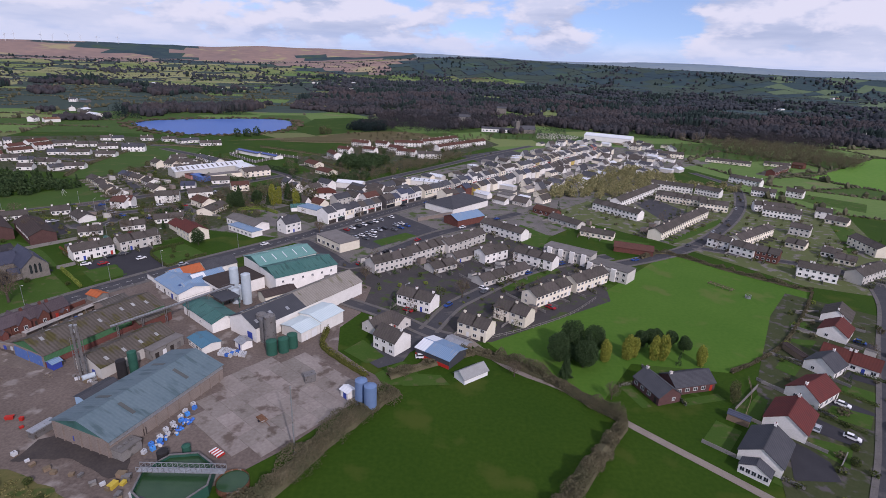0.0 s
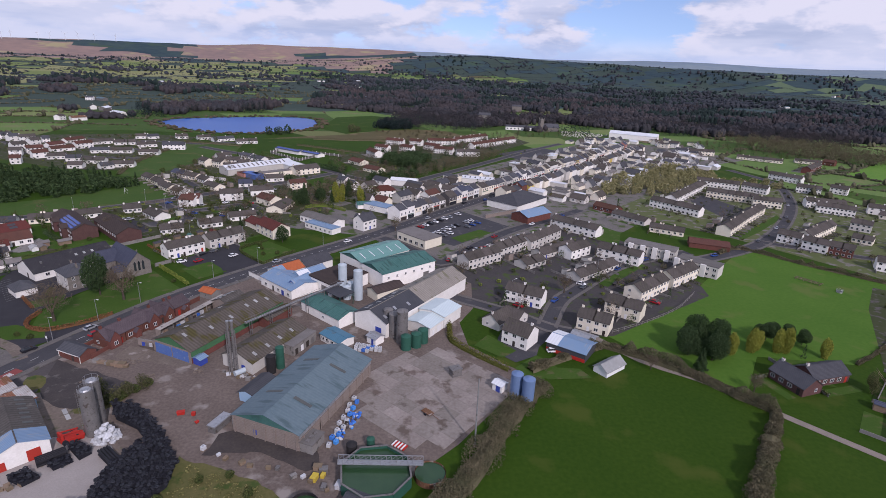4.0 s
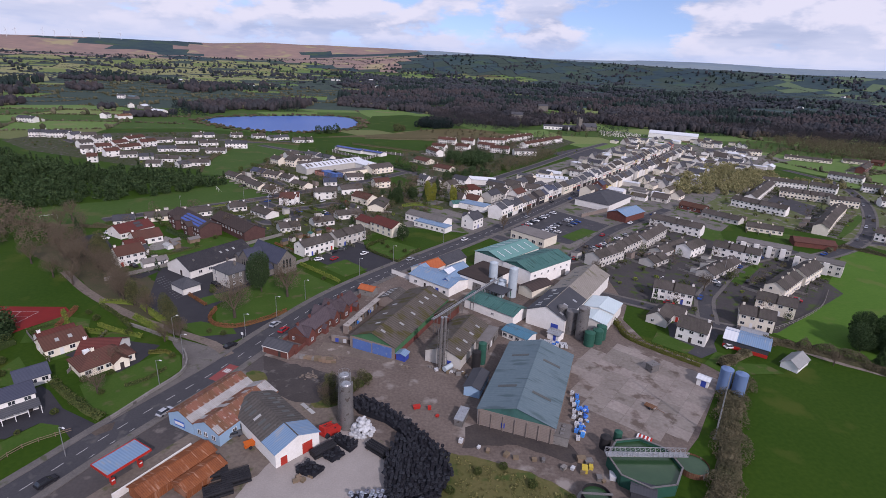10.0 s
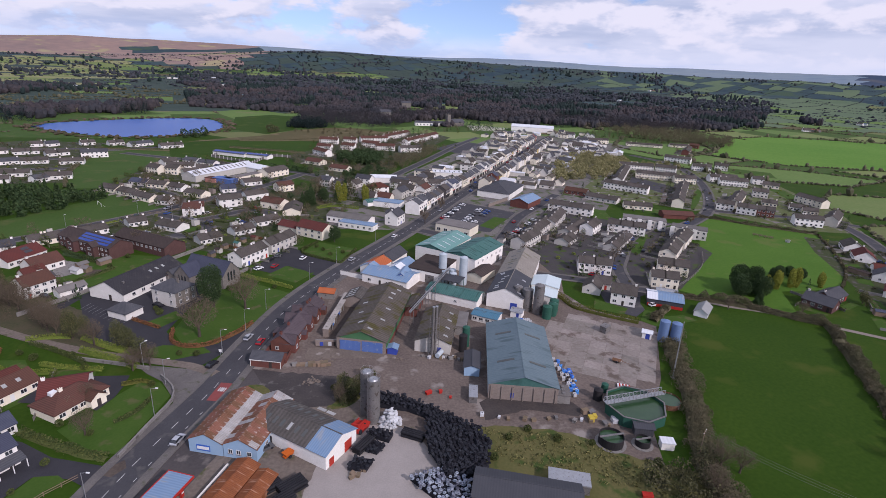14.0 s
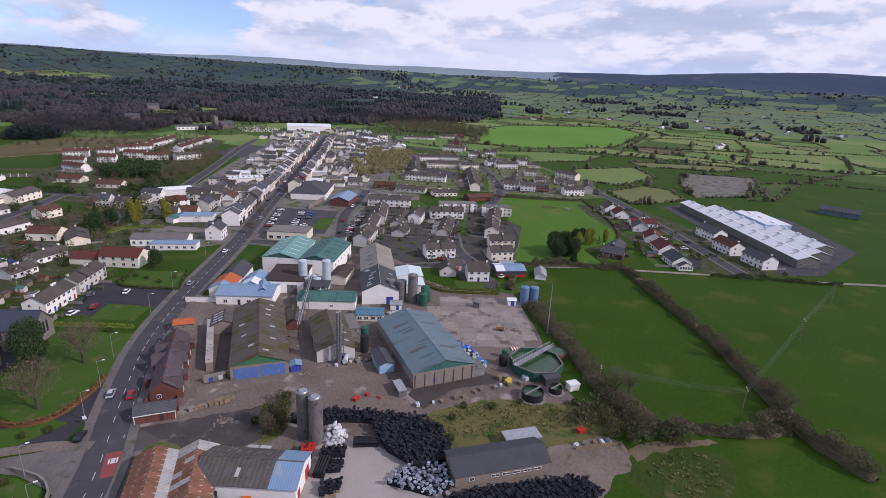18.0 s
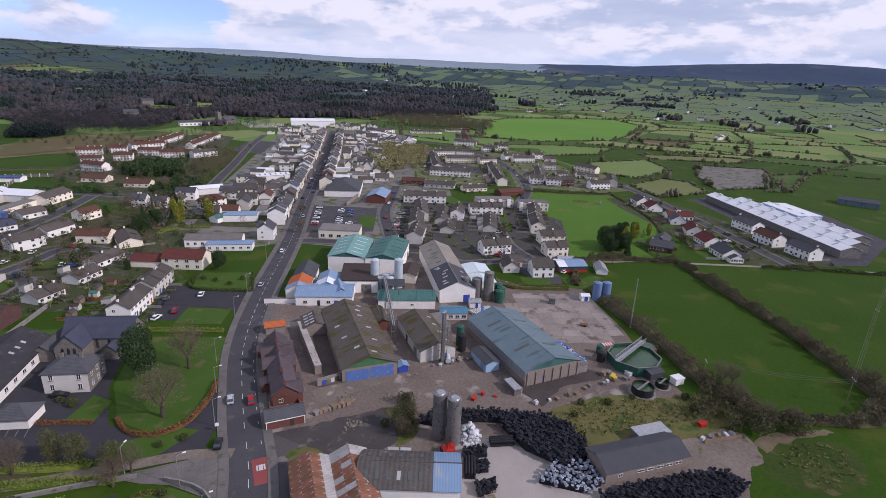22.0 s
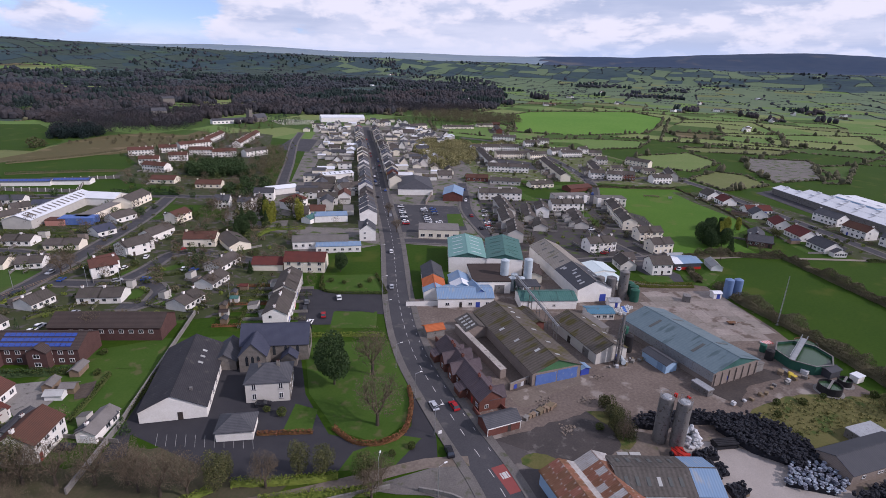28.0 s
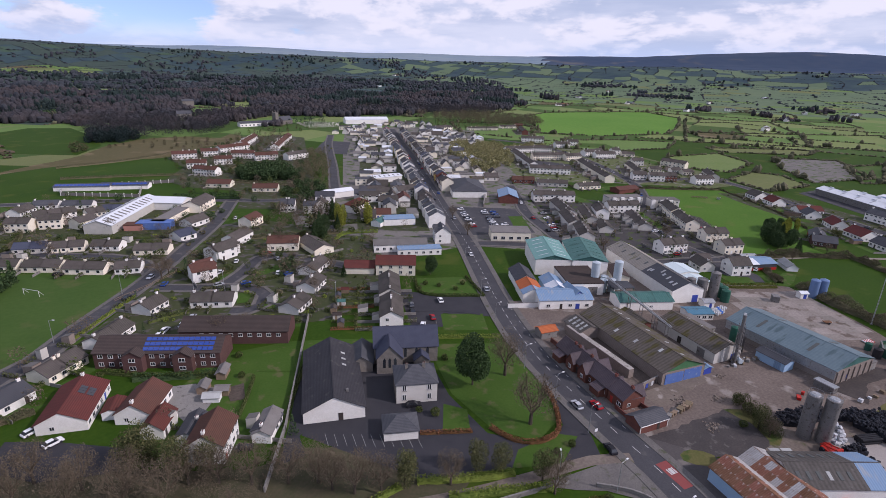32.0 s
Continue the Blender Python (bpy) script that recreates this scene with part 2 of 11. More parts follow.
M["slab"] = mat("concrete_slab", (0.285, 0.255, 0.228), (0.160, 0.136, 0.118), scale=0.10, fine=1.1, bump=0.2, vary=0.15, worn=((0.115, 0.092, 0.076), 0.40), contrast=0.8)
M["lot"] = mat("dark_gravel_lot", (0.078, 0.068, 0.064), (0.042, 0.039, 0.039), scale=0.18, fine=2.2, bump=0.3, worn=((0.115, 0.105, 0.098), 0.34), contrast=0.8)
M["slab_old"] = mat("broken_concrete", (0.200, 0.168, 0.140), (0.120, 0.096, 0.078), scale=0.16, fine=1.4, bump=0.3, worn=((0.285, 0.250, 0.220), 0.34), contrast=0.8)
M["court_earth"] = mat("court_earth", (0.120, 0.096, 0.080), (0.082, 0.066, 0.056), scale=0.2, fine=1.6, bump=0.3)
M["strip"] = mat("pale_strip_roofing", (0.340, 0.315, 0.285), (0.255, 0.235, 0.210), scale=0.5, fine=4, bump=0.2, vary=0.12, worn=((0.16, 0.145, 0.125), 0.28))
M["court_brick"] = mat("rubble_court", (0.190, 0.130, 0.105), (0.120, 0.090, 0.078), scale=0.6, fine=2.5, bump=0.4, worn=((0.26, 0.235, 0.21), 0.34))
M["mud"] = mat("mud", (0.105, 0.085, 0.070), (0.062, 0.050, 0.042), scale=0.15, fine=1.6, bump=0.3)
M["dirt"] = mat("dry_dirt", (0.185, 0.155, 0.130), (0.125, 0.102, 0.085), scale=0.15, fine=1.2, bump=0.3, worn=((0.08, 0.085, 0.04), 0.3))
M["gravel"] = mat("pale_gravel", (0.330, 0.300, 0.275), (0.270, 0.245, 0.225), scale=0.2, fine=3, bump=0.2)
M["track"] = mat("farm_track", (0.250, 0.215, 0.180), (0.190, 0.165, 0.135), scale=0.25, fine=3, bump=0.2)
M["plots"] = mat("estate_plots", (0.078, 0.106, 0.032), (0.110, 0.116, 0.056), scale=0.10, fine=0.9, bump=0.3, worn=((0.170, 0.156, 0.142), 0.46), contrast=0.9)
M["yards"] = mat("terrace_yards", (0.074, 0.068, 0.066), (0.046, 0.043, 0.043), scale=0.12, fine=1.0, bump=0.3, worn=((0.056, 0.080, 0.024), 0.42), contrast=0.9)
M["apron"] = mat("worn_tarmac", (0.092, 0.082, 0.079), (0.058, 0.053, 0.053), scale=0.12, fine=1.4, bump=0.2, worn=((0.150, 0.134, 0.122), 0.36), contrast=0.9)
# greyer, bluer copy of the woodland with distance haze painted in
M["wood_haze"] = mat("hazy_bare_wood", (0.050, 0.050, 0.056), (0.034, 0.042, 0.050), scale=0.004, fine=0.03, island=0.12)
M["litter"] = mat("leaf_litter", (0.085, 0.070, 0.045), (0.055, 0.060, 0.030), scale=0.15, fine=1.5, bump=0.4)
M["garden"] = mat("garden_ground", (0.034, 0.050, 0.017), (0.062, 0.064, 0.032), scale=0.14, fine=1.2, bump=0.3, worn=((0.088, 0.080, 0.076), 0.46), contrast=0.9)
M["tar"] = mat("black_mud", (0.045, 0.040, 0.040), (0.080, 0.068, 0.060), scale=0.25, fine=1.5, bump=0.3, contrast=0.7)
M["pavement"] = mat("pavement", (0.150, 0.138, 0.128), (0.098, 0.092, 0.088), scale=0.2, fine=3, bump=0.1, worn=((0.080, 0.084, 0.056), 0.28))
M["kerb"] = mat("kerb", (0.27, 0.26, 0.25), (0.21, 0.20, 0.19), scale=0.8)
M["line"] = mat("road_paint", (0.52, 0.52, 0.50), (0.38, 0.38, 0.37), scale=1.0, fine=9)
M["bay_paint"] = mat("worn_bay_paint", (0.30, 0.30, 0.29), (0.16, 0.16, 0.16), scale=0.8, fine=6)
M["red_paint"] = mat("red_road_surface", (0.240, 0.065, 0.060), (0.190, 0.060, 0.056), scale=0.5, fine=6)
M["clay"] = mat("red_clay_court", (0.190, 0.022, 0.020), (0.150, 0.020, 0.018), scale=0.2)
# walls
M["w"] = mat("white_render", (0.79, 0.77, 0.73), (0.68, 0.66, 0.61), scale=0.5, fine=3, bump=0.1, vary=0.10)
M["c"] = mat("cream_render", (0.79, 0.73, 0.60), (0.70, 0.64, 0.52), scale=0.5, fine=3, bump=0.1, vary=0.12)
M["g"] = mat("grey_pebbledash", (0.56, 0.535, 0.49), (0.47, 0.45, 0.41), scale=0.5, fine=8, bump=0.3, vary=0.12)
M["b"] = mat("red_brick", (0.178, 0.074, 0.056), (0.128, 0.058, 0.047), scale=0.6, fine=9, bump=0.2, vary=0.12, lines=(2, 0.15, 0.25))
M["bd"] = mat("brown_brick", (0.125, 0.070, 0.062), (0.095, 0.054, 0.050), scale=0.6, fine=9, bump=0.2, vary=0.1, lines=(2, 0.15, 0.25))
M["rd"] = mat("dark_brown_tiles", (0.082, 0.062, 0.056), (0.062, 0.050, 0.046), scale=0.4, fine=4, bump=0.3, vary=0.12, lines=(2, 0.22, 0.35))
M["y"] = mat("yellow_render", (0.58, 0.43, 0.12), (0.50, 0.36, 0.10), scale=0.5, vary=0.08)
M["k"] = mat("dark_render", (0.07, 0.065, 0.065), (0.10, 0.09, 0.09), scale=0.5)
M["pink"] = mat("pink_render", (0.45, 0.22, 0.18), (0.40, 0.20, 0.16), scale=0.5)
M["stone"] = mat("grey_stone", (0.235, 0.215, 0.190), (0.165, 0.150, 0.135), scale=0.9, fine=4, bump=0.5, lines=(2, 0.4, 0.3))
# roofs
M["rg"] = mat("grey_brown_tiles", (0.080, 0.070, 0.063), (0.112, 0.099, 0.088), scale=0.4, fine=4, bump=0.3, vary=0.16, lines=(2, 0.22, 0.35), worn=((0.10, 0.105, 0.065), 0.22))
M["rs"] = mat("dark_slates", (0.066, 0.068, 0.077), (0.094, 0.095, 0.103), rough=0.6, scale=0.4, fine=4, bump=0.2, vary=0.14, lines=(2, 0.2, 0.3))
M["rp"] = mat("purple_slates", (0.082, 0.064, 0.072), (0.112, 0.090, 0.096), rough=0.6, scale=0.4, fine=4, bump=0.2, vary=0.14, lines=(2, 0.2, 0.3))
M["rh"] = mat("hall_slates", (0.036, 0.035, 0.040), (0.056, 0.054, 0.058), rough=0.6, scale=0.25, fine=3, bump=0.2, lines=(2, 0.2, 0.3), worn=((0.075, 0.070, 0.068), 0.25))
M["rr"] = mat("brown_red_tiles", (0.130, 0.062, 0.046), (0.100, 0.055, 0.043), scale=0.4, fine=4, bump=0.3, vary=0.14, lines=(2, 0.22, 0.35))
M["rt"] = mat("red_tiles", (0.140, 0.045, 0.036), (0.105, 0.042, 0.036), scale=0.4, fine=4, bump=0.3, vary=0.14, lines=(2, 0.22, 0.35))
M["rb"] = mat("blue_slates", (0.062, 0.070, 0.102), (0.080, 0.087, 0.120), rough=0.55, scale=0.4, fine=4, vary=0.10, lines=(2, 0.2, 0.3))
M["felt"] = mat("flat_roof_felt", (0.175, 0.165, 0.155), (0.130, 0.120, 0.112), scale=0.3, vary=0.2)
M["sheet_grey"] = mat("blue_grey_sheeting", (0.105, 0.150, 0.172), (0.135, 0.182, 0.202), rough=0.5, scale=0.12, fine=1.2, lines=(0, 0.9, 0.10), worn=((0.080, 0.118, 0.130), 0.42, (2.6, 0.5, 0.5)))
M["sheet_green"] = mat("teal_sheeting", (0.050, 0.132, 0.118), (0.072, 0.160, 0.142), rough=0.5, scale=0.15, fine=1.2, lines=(0, 0.8, 0.15), worn=((0.042, 0.095, 0.085), 0.42, (3.0, 0.5, 0.5)))
M["sheet_pale"] = mat("pale_teal_sheeting", (0.125, 0.265, 0.240), (0.160, 0.300, 0.275), rough=0.5, scale=0.15, fine=1.2, lines=(0, 0.8, 0.12))
M["sheet_white"] = mat("white_sheeting", (0.68, 0.70, 0.72), (0.58, 0.60, 0.62), rough=0.45, scale=0.12, lines=(0, 1.0, 0.10), vary=0.05)
M["sheet_teal"] = mat("blue_teal_sheeting", (0.065, 0.165, 0.240), (0.085, 0.195, 0.270), rough=0.5, scale=0.2, lines=(0, 0.6, 0.12), worn=((0.09, 0.14, 0.17), 0.35))
M["sheet_mint"] = mat("pale_mint_sheeting", (0.58, 0.66, 0.67), (0.50, 0.59, 0.60), rough=0.5, scale=0.15, lines=(0, 0.8, 0.12))
M["sheet_blue"] = mat("sky_blue_sheeting", (0.170, 0.265, 0.395), (0.205, 0.300, 0.420), rough=0.5, scale=0.3, lines=(0, 0.6, 0.20), worn=((0.270, 0.310, 0.355), 0.40, (2.2, 0.4, 0.4)), contrast=0.8)
M["sheet_dark"] = mat("dark_grey_sheeting", (0.055, 0.058, 0.066), (0.070, 0.072, 0.080), rough=0.6, scale=0.3, lines=(0, 0.6, 0.12))
M["asbestos"] = mat("mossy_asbestos_cement", (0.140, 0.122, 0.104), (0.078, 0.068, 0.056), scale=0.22, fine=1.6, bump=0.3, lines=(0, 1.05, 0.30), worn=((0.084, 0.074, 0.032), 0.52, (0.9, 0.35, 0.35)), contrast=1.0)
M["pale_asbestos"] = mat("pale_asbestos_cement", (0.300, 0.275, 0.240), (0.215, 0.195, 0.165), scale=0.2, fine=1.6, bump=0.3, lines=(0, 1.05, 0.22), worn=((0.170, 0.160, 0.110), 0.36, (1.2, 0.4, 0.4)), contrast=0.8)
M["hall_grey"] = mat("dark_fibre_cement", (0.118, 0.108, 0.098), (0.082, 0.075, 0.068), scale=0.3, fine=2, bump=0.3, lines=(0, 1.05, 0.28), worn=((0.155, 0.145, 0.130), 0.26))
M["rust"] = mat("rusted_corrugated_iron", (0.155, 0.066, 0.040), (0.245, 0.130, 0.085), scale=0.5, fine=3, bump=0.2, vary=0.22, lines=(0, 0.42, 0.25), worn=((0.40, 0.35, 0.32), 0.36, (1.2, 0.3, 0.3)), contrast=0.8)
M["pale_tin"] = mat("weathered_tin", (0.400, 0.395, 0.385), (0.310, 0.290, 0.270), rough=0.5, scale=0.6, fine=3, vary=0.10, lines=(0, 0.42, 0.22), worn=((0.240, 0.130, 0.090), 0.26, (1.2, 0.3, 0.3)))
M["orange_rust"] = mat("orange_rusted_iron", (0.270, 0.095, 0.038), (0.190, 0.070, 0.034), scale=0.4, fine=3, lines=(0, 0.4, 0.25), worn=((0.36, 0.19, 0.12), 0.36, (2.6, 0.3, 0.3)))
M["block"] = mat("bare_blockwork", (0.270, 0.225, 0.195), (0.215, 0.180, 0.155), scale=0.5, fine=3, bump=0.2, lines=(2, 0.45, 0.15))
M["concrete"] = mat("concrete", (0.240, 0.228, 0.212), (0.175, 0.165, 0.152), scale=0.35, fine=3, bump=0.2, worn=((0.10, 0.095, 0.085), 0.3))
M["green_paint"] = mat("green_painted_sheet", (0.075, 0.180, 0.085), (0.060, 0.145, 0.070), scale=0.5, lines=(0, 0.4, 0.15))
M["blue_paint"] = mat("blue_painted_sheet", (0.085, 0.150, 0.380), (0.110, 0.180, 0.400), scale=0.5, lines=(0, 0.4, 0.12), worn=((0.18, 0.24, 0.36), 0.3))
M["pale_blue"] = mat("pale_blue_paint", (0.250, 0.380, 0.520), (0.290, 0.410, 0.540), scale=0.5)
M["door_blue"] = mat("blue_door", (0.045, 0.070, 0.310), (0.050, 0.080, 0.340), rough=0.5)
M["door_red"] = mat("red_door", (0.400, 0.045, 0.030), (0.340, 0.040, 0.028), rough=0.5)
M["door_dark"] = mat("dark_door", (0.045, 0.038, 0.035), (0.060, 0.050, 0.045), rough=0.5, vary=0.3)
M["orange"] = mat("orange_tiles", (0.480, 0.140, 0.055), (0.400, 0.120, 0.050), lines=(2, 0.22, 0.3))
# metal, glass, plastic
M["steel"] = mat("galvanised_steel", (0.42, 0.43, 0.44), (0.32, 0.33, 0.34), rough=0.45, metal=0.6, scale=1.0, fine=5, worn=((0.24, 0.22, 0.20), 0.3))
M["steel_dark"] = mat("weathered_steel", (0.155, 0.150, 0.145), (0.215, 0.205, 0.195), rough=0.55, metal=0.35, scale=0.6, fine=4, worn=((0.10, 0.085, 0.075), 0.35))
M["tank_white"] = mat("white_tank_paint", (0.44, 0.50, 0.53), (0.36, 0.41, 0.44), rough=0.4, scale=0.6)
M["tank_green"] = mat("green_tank", (0.026, 0.084, 0.060), (0.034, 0.104, 0.074), rough=0.45, scale=0.6)
M["tank_black"] = mat("black_tank", (0.022, 0.021, 0.022), (0.035, 0.033, 0.034), rough=0.5, scale=0.6)
M["tank_blue"] = mat("blue_grey_tank", (0.120, 0.185, 0.320), (0.140, 0.205, 0.340), rough=0.4, scale=0.6)
M["glass"] = mat("window_glass", (0.022, 0.026, 0.032), (0.035, 0.040, 0.046), rough=0.08, spec=0.8, vary=0.3)
M["frame"] = mat("white_plastic_frame", (0.72, 0.72, 0.71), (0.66, 0.66, 0.65), rough=0.4)
M["rooflight"] = mat("rooflight_sheet", (0.36, 0.37, 0.36), (0.28, 0.28, 0.27), rough=0.4, vary=0.2)
M["dark_light"] = mat("grimy_rooflight", (0.075, 0.082, 0.080), (0.10, 0.105, 0.10), rough=0.4)
M["solar"] = mat("solar_panel", (0.020, 0.050, 0.240), (0.025, 0.065, 0.290), rough=0.15, spec=0.7)
M["tyre"] = mat("tyre_rubber", (0.017, 0.018, 0.023), (0.030, 0.031, 0.038), rough=0.7, scale=1.0, island=0.5)
M["plastic_black"] = mat("black_plastic_pipe", (0.015, 0.015, 0.018), (0.028, 0.028, 0.031), rough=0.4, island=0.3)
M["plastic_white"] = mat("white_plastic", (0.56, 0.57, 0.58), (0.38, 0.39, 0.40), rough=0.5, vary=0.1)
M["rim_metal"] = mat("pale_wheel_rims", (0.300, 0.330, 0.390), (0.110, 0.120, 0.150), rough=0.5, scale=0.5, fine=1.5, island=0.5, contrast=0.4)
M["plastic_blue"] = mat("blue_plastic", (0.05, 0.17, 0.52), (0.07, 0.21, 0.58), rough=0.4, vary=0.2)
M["red"] = mat("red_paint", (0.42, 0.035, 0.025), (0.36, 0.03, 0.022), rough=0.45)
M["orange_paint"] = mat("orange_paint", (0.55, 0.13, 0.02), (0.48, 0.11, 0.02), rough=0.45)
M["yellow"] = mat("yellow_paint", (0.52, 0.40, 0.06), (0.45, 0.34, 0.05), rough=0.5)
M["wood"] = mat("weathered_timber", (0.225, 0.170, 0.115), (0.165, 0.125, 0.088), scale=0.8, fine=7, vary=0.2)
M["bark"] = mat("bark", (0.085, 0.070, 0.055), (0.062, 0.050, 0.040), scale=1.5, fine=9)
M["twig"] = mat("bare_twigs", (0.140, 0.110, 0.076), (0.100, 0.082, 0.058), scale=0.5, island=0.2)
M["leaf_dark"] = mat("dark_evergreen", (0.034, 0.060, 0.024), (0.046, 0.075, 0.030), scale=0.6, island=0.35)
M["leaf"] = mat("hedge_leaves", (0.052, 0.075, 0.022), (0.076, 0.090, 0.030), scale=0.4, island=0.4)
M["leaf_plot"] = mat("garden_hedge_leaves", (0.050, 0.074, 0.022), (0.092, 0.092, 0.036), scale=0.06, island=0.35)
M["leaf_olive"] = mat("olive_bushes", (0.290, 0.270, 0.125), (0.195, 0.190, 0.090), scale=0.06, island=0.45)
M["leaf_brown"] = mat("hedgerow_twigs", (0.140, 0.118, 0.074), (0.082, 0.084, 0.044), scale=0.16, island=0.26)
M["leaf_lime"] = mat("lime_green_hedge", (0.130, 0.175, 0.030), (0.160, 0.195, 0.040), scale=0.5, island=0.3)
M["leaf_lime2"] = mat("yellow_green_hedge", (0.120, 0.118, 0.026), (0.085, 0.092, 0.024), scale=0.5, island=0.3)
M["leaf_gold"] = mat("golden_conifer", (0.240, 0.245, 0.038), (0.165, 0.190, 0.032), scale=0.6, island=0.3)
M["leaf_olive2"] = mat("olive_scrub", (0.088, 0.090, 0.040), (0.066, 0.064, 0.036), scale=0.2, island=0.45)
M["tussock"] = mat("tussock_grass", (0.185, 0.172, 0.068), (0.135, 0.138, 0.048), scale=0.1, island=0.4)
M["leaf_ivy"] = mat("thin_ivy_leaves", (0.072, 0.082, 0.032), (0.098, 0.098, 0.042), scale=0.4, island=0.45)
M["beech"] = mat("brown_beech_hedge", (0.200, 0.095, 0.045), (0.155, 0.075, 0.038), scale=0.5, island=0.3)
M["hedge_far"] = mat("field_hedge_twigs", (0.100, 0.094, 0.058), (0.074, 0.078, 0.044), scale=0.03, island=0.4)
# wood colour kept darker to stand in for cloud shadow over it
M["wood_far"] = mat("shaded_bare_wood", (0.060, 0.049, 0.049), (0.030, 0.035, 0.042), scale=0.005, fine=0.03, island=0.16)
M["wood_dark"] = mat("conifer_woodland", (0.017, 0.028, 0.028), (0.026, 0.038, 0.034), scale=0.01, fine=0.08, island=0.22)
M["car_a"] = mat("car_silver", (0.50, 0.51, 0.53), (0.50, 0.51, 0.53), rough=0.25, metal=0.5)
M["car_b"] = mat("car_white", (0.72, 0.72, 0.72), (0.72, 0.72, 0.72), rough=0.25)
M["car_c"] = mat("car_red", (0.30, 0.02, 0.025), (0.30, 0.02, 0.025), rough=0.25)
M["car_d"] = mat("car_black", (0.02, 0.02, 0.024), (0.02, 0.02, 0.024), rough=0.2)
M["car_e"] = mat("car_blue", (0.03, 0.07, 0.24), (0.03, 0.07, 0.24), rough=0.25)
M["car_f"] = mat("car_grey", (0.13, 0.135, 0.145), (0.13, 0.135, 0.145), rough=0.25, metal=0.3)
M["slurry"] = mat("green_tank_water", (0.020, 0.055, 0.022), (0.030, 0.070, 0.028), rough=0.25, scale=0.3, spec=0.5)
# blue sky reflection painted as base colour, specular kept low
M["water"] = mat("sky_painted_water", (0.008, 0.066, 0.290), (0.012, 0.085, 0.350), rough=0.3, scale=0.01, fine=0.3, bump=0.15, spec=0.12)
M["reed"] = mat("reed_bed", (0.095, 0.075, 0.048), (0.070, 0.062, 0.038), scale=0.1, island=0.3)

# ---- building kit ----
rng = random.Random(7)
CACHE = {}


def mesh_of(name, verts, faces, mats, index=None):
    me = bpy.data.meshes.new(name)
    me.from_pydata([tuple(v) for v in verts], [], faces)
    for m in mats if isinstance(mats, (list, tuple)) else [mats]:
        me.materials.append(m)
    if index is not None:
        me.polygons.foreach_set("material_index", index)
    me.update()
    return me


def thing(name, x, y, ang=0.0, z=0.0, label="", category="", group="", kind=""):
    """An Empty at a thing's base. ang in degrees."""
    ob = new(name)
    ob.matrix_world = pose(x, y, z, 0, 0, ang)
    ob.empty_display_size = 0.5
    return tagged(ob, label, category, group, kind)


def part(name, me, parent, m=None, label=""):
    """One mesh object under a thing or a part, at the pose m in the parent's frame."""
    ob = bpy.data.objects.new(name, me)
    scene.collection.objects.link(ob)
    ob.parent = parent
    if m is not None:
        ob.matrix_local = m
    return tagged(ob, label)


class Geo:
    """Collects faces of one mesh."""

    def __init__(self):
        self.v, self.f, self.i = [], [], []

    def poly(self, pts, k=0):
        n = len(self.v)
        self.v += [tuple(p) for p in pts]
        self.f.append(tuple(range(n, n + len(pts))))
        self.i.append(k)
        return self

    def box(self, x0, y0, z0, x1, y1, z1, k=0, top=1.0):
        n = len(self.v)
        cx, cy, hx, hy = (x0 + x1) / 2, (y0 + y1) / 2, (x1 - x0) / 2 * top, (y1 - y0) / 2 * top
        self.v += [(x0, y0, z0), (x1, y0, z0), (x1, y1, z0), (x0, y1, z0)]
        self.v += [(cx - hx, cy - hy, z1), (cx + hx, cy - hy, z1), (cx + hx, cy + hy, z1), (cx - hx, cy + hy, z1)]
        for q in ((3, 2, 1, 0), (4, 5, 6, 7), (0, 1, 5, 4), (1, 2, 6, 5), (2, 3, 7, 6), (3, 0, 4, 7)):
            self.f.append(tuple(n + j for j in q))
            self.i.append(k)
        return self

    def tube(self, a, b, r0, r1=None, seg=12, k=0, caps=True):
        a, b = Vector(a), Vector(b)
        r1 = r0 if r1 is None else r1
        d = (b - a).normalized()
        u = d.orthogonal().normalized()
        w = d.cross(u)
        n = len(self.v)
        for c, r in ((a, r0), (b, r1)):
            for s in range(seg):
                t = 2 * math.pi * s / seg
                self.v.append(tuple(c + (u * math.cos(t) + w * math.sin(t)) * r))
        for s in range(seg):
            s2 = (s + 1) % seg
            self.f.append((n + s, n + s2, n + seg + s2, n + seg + s))
            self.i.append(k)
        if caps:
            self.f.append(tuple(n + s for s in range(seg - 1, -1, -1)))
            self.f.append(tuple(n + seg + s for s in range(seg)))
            self.i += [k, k]
        return self

    def mesh(self, name, mats):
        return mesh_of(name, self.v, self.f, mats, self.i)


def cached(key, make):
    if key not in CACHE:
        CACHE[key] = make()
    return CACHE[key]


def box_mesh(name, sx, sy, sz, m, z0=0.0):
    return cached((name, round(sx, 2), round(sy, 2), round(sz, 2), m.name, z0), lambda: Geo().box(-sx / 2, -sy / 2, z0, sx / 2, sy / 2, z0 + sz).mesh(name, m))


# ---- gabled bodies ----
def gable_walls(L, W, e, r, m, gable=None):
    """Walls with gable ends; gable: another material above the eaves."""
    def make():
        g = Geo()
        x, y = L / 2, W / 2
        k = 1 if gable else 0
        for s in (-1, 1):
            g.poly([(s * x, -s * -y, 0), (s * x, -s * y, 0), (s * x, -s * y, e), (s * x, s * y, e)][:: s and 1])
            g.poly([(s * x, y, e), (s * x, -y, e), (s * x, 0, r)], k)
            g.poly([(-x, s * y, 0), (x, s * y, 0), (x, s * y, e), (-x, s * y, e)])
        return g.mesh("wall", [m, gable] if gable else m)
    return cached(("gw", round(L, 1), W, e, r, m.name, gable.name if gable else ""), make)


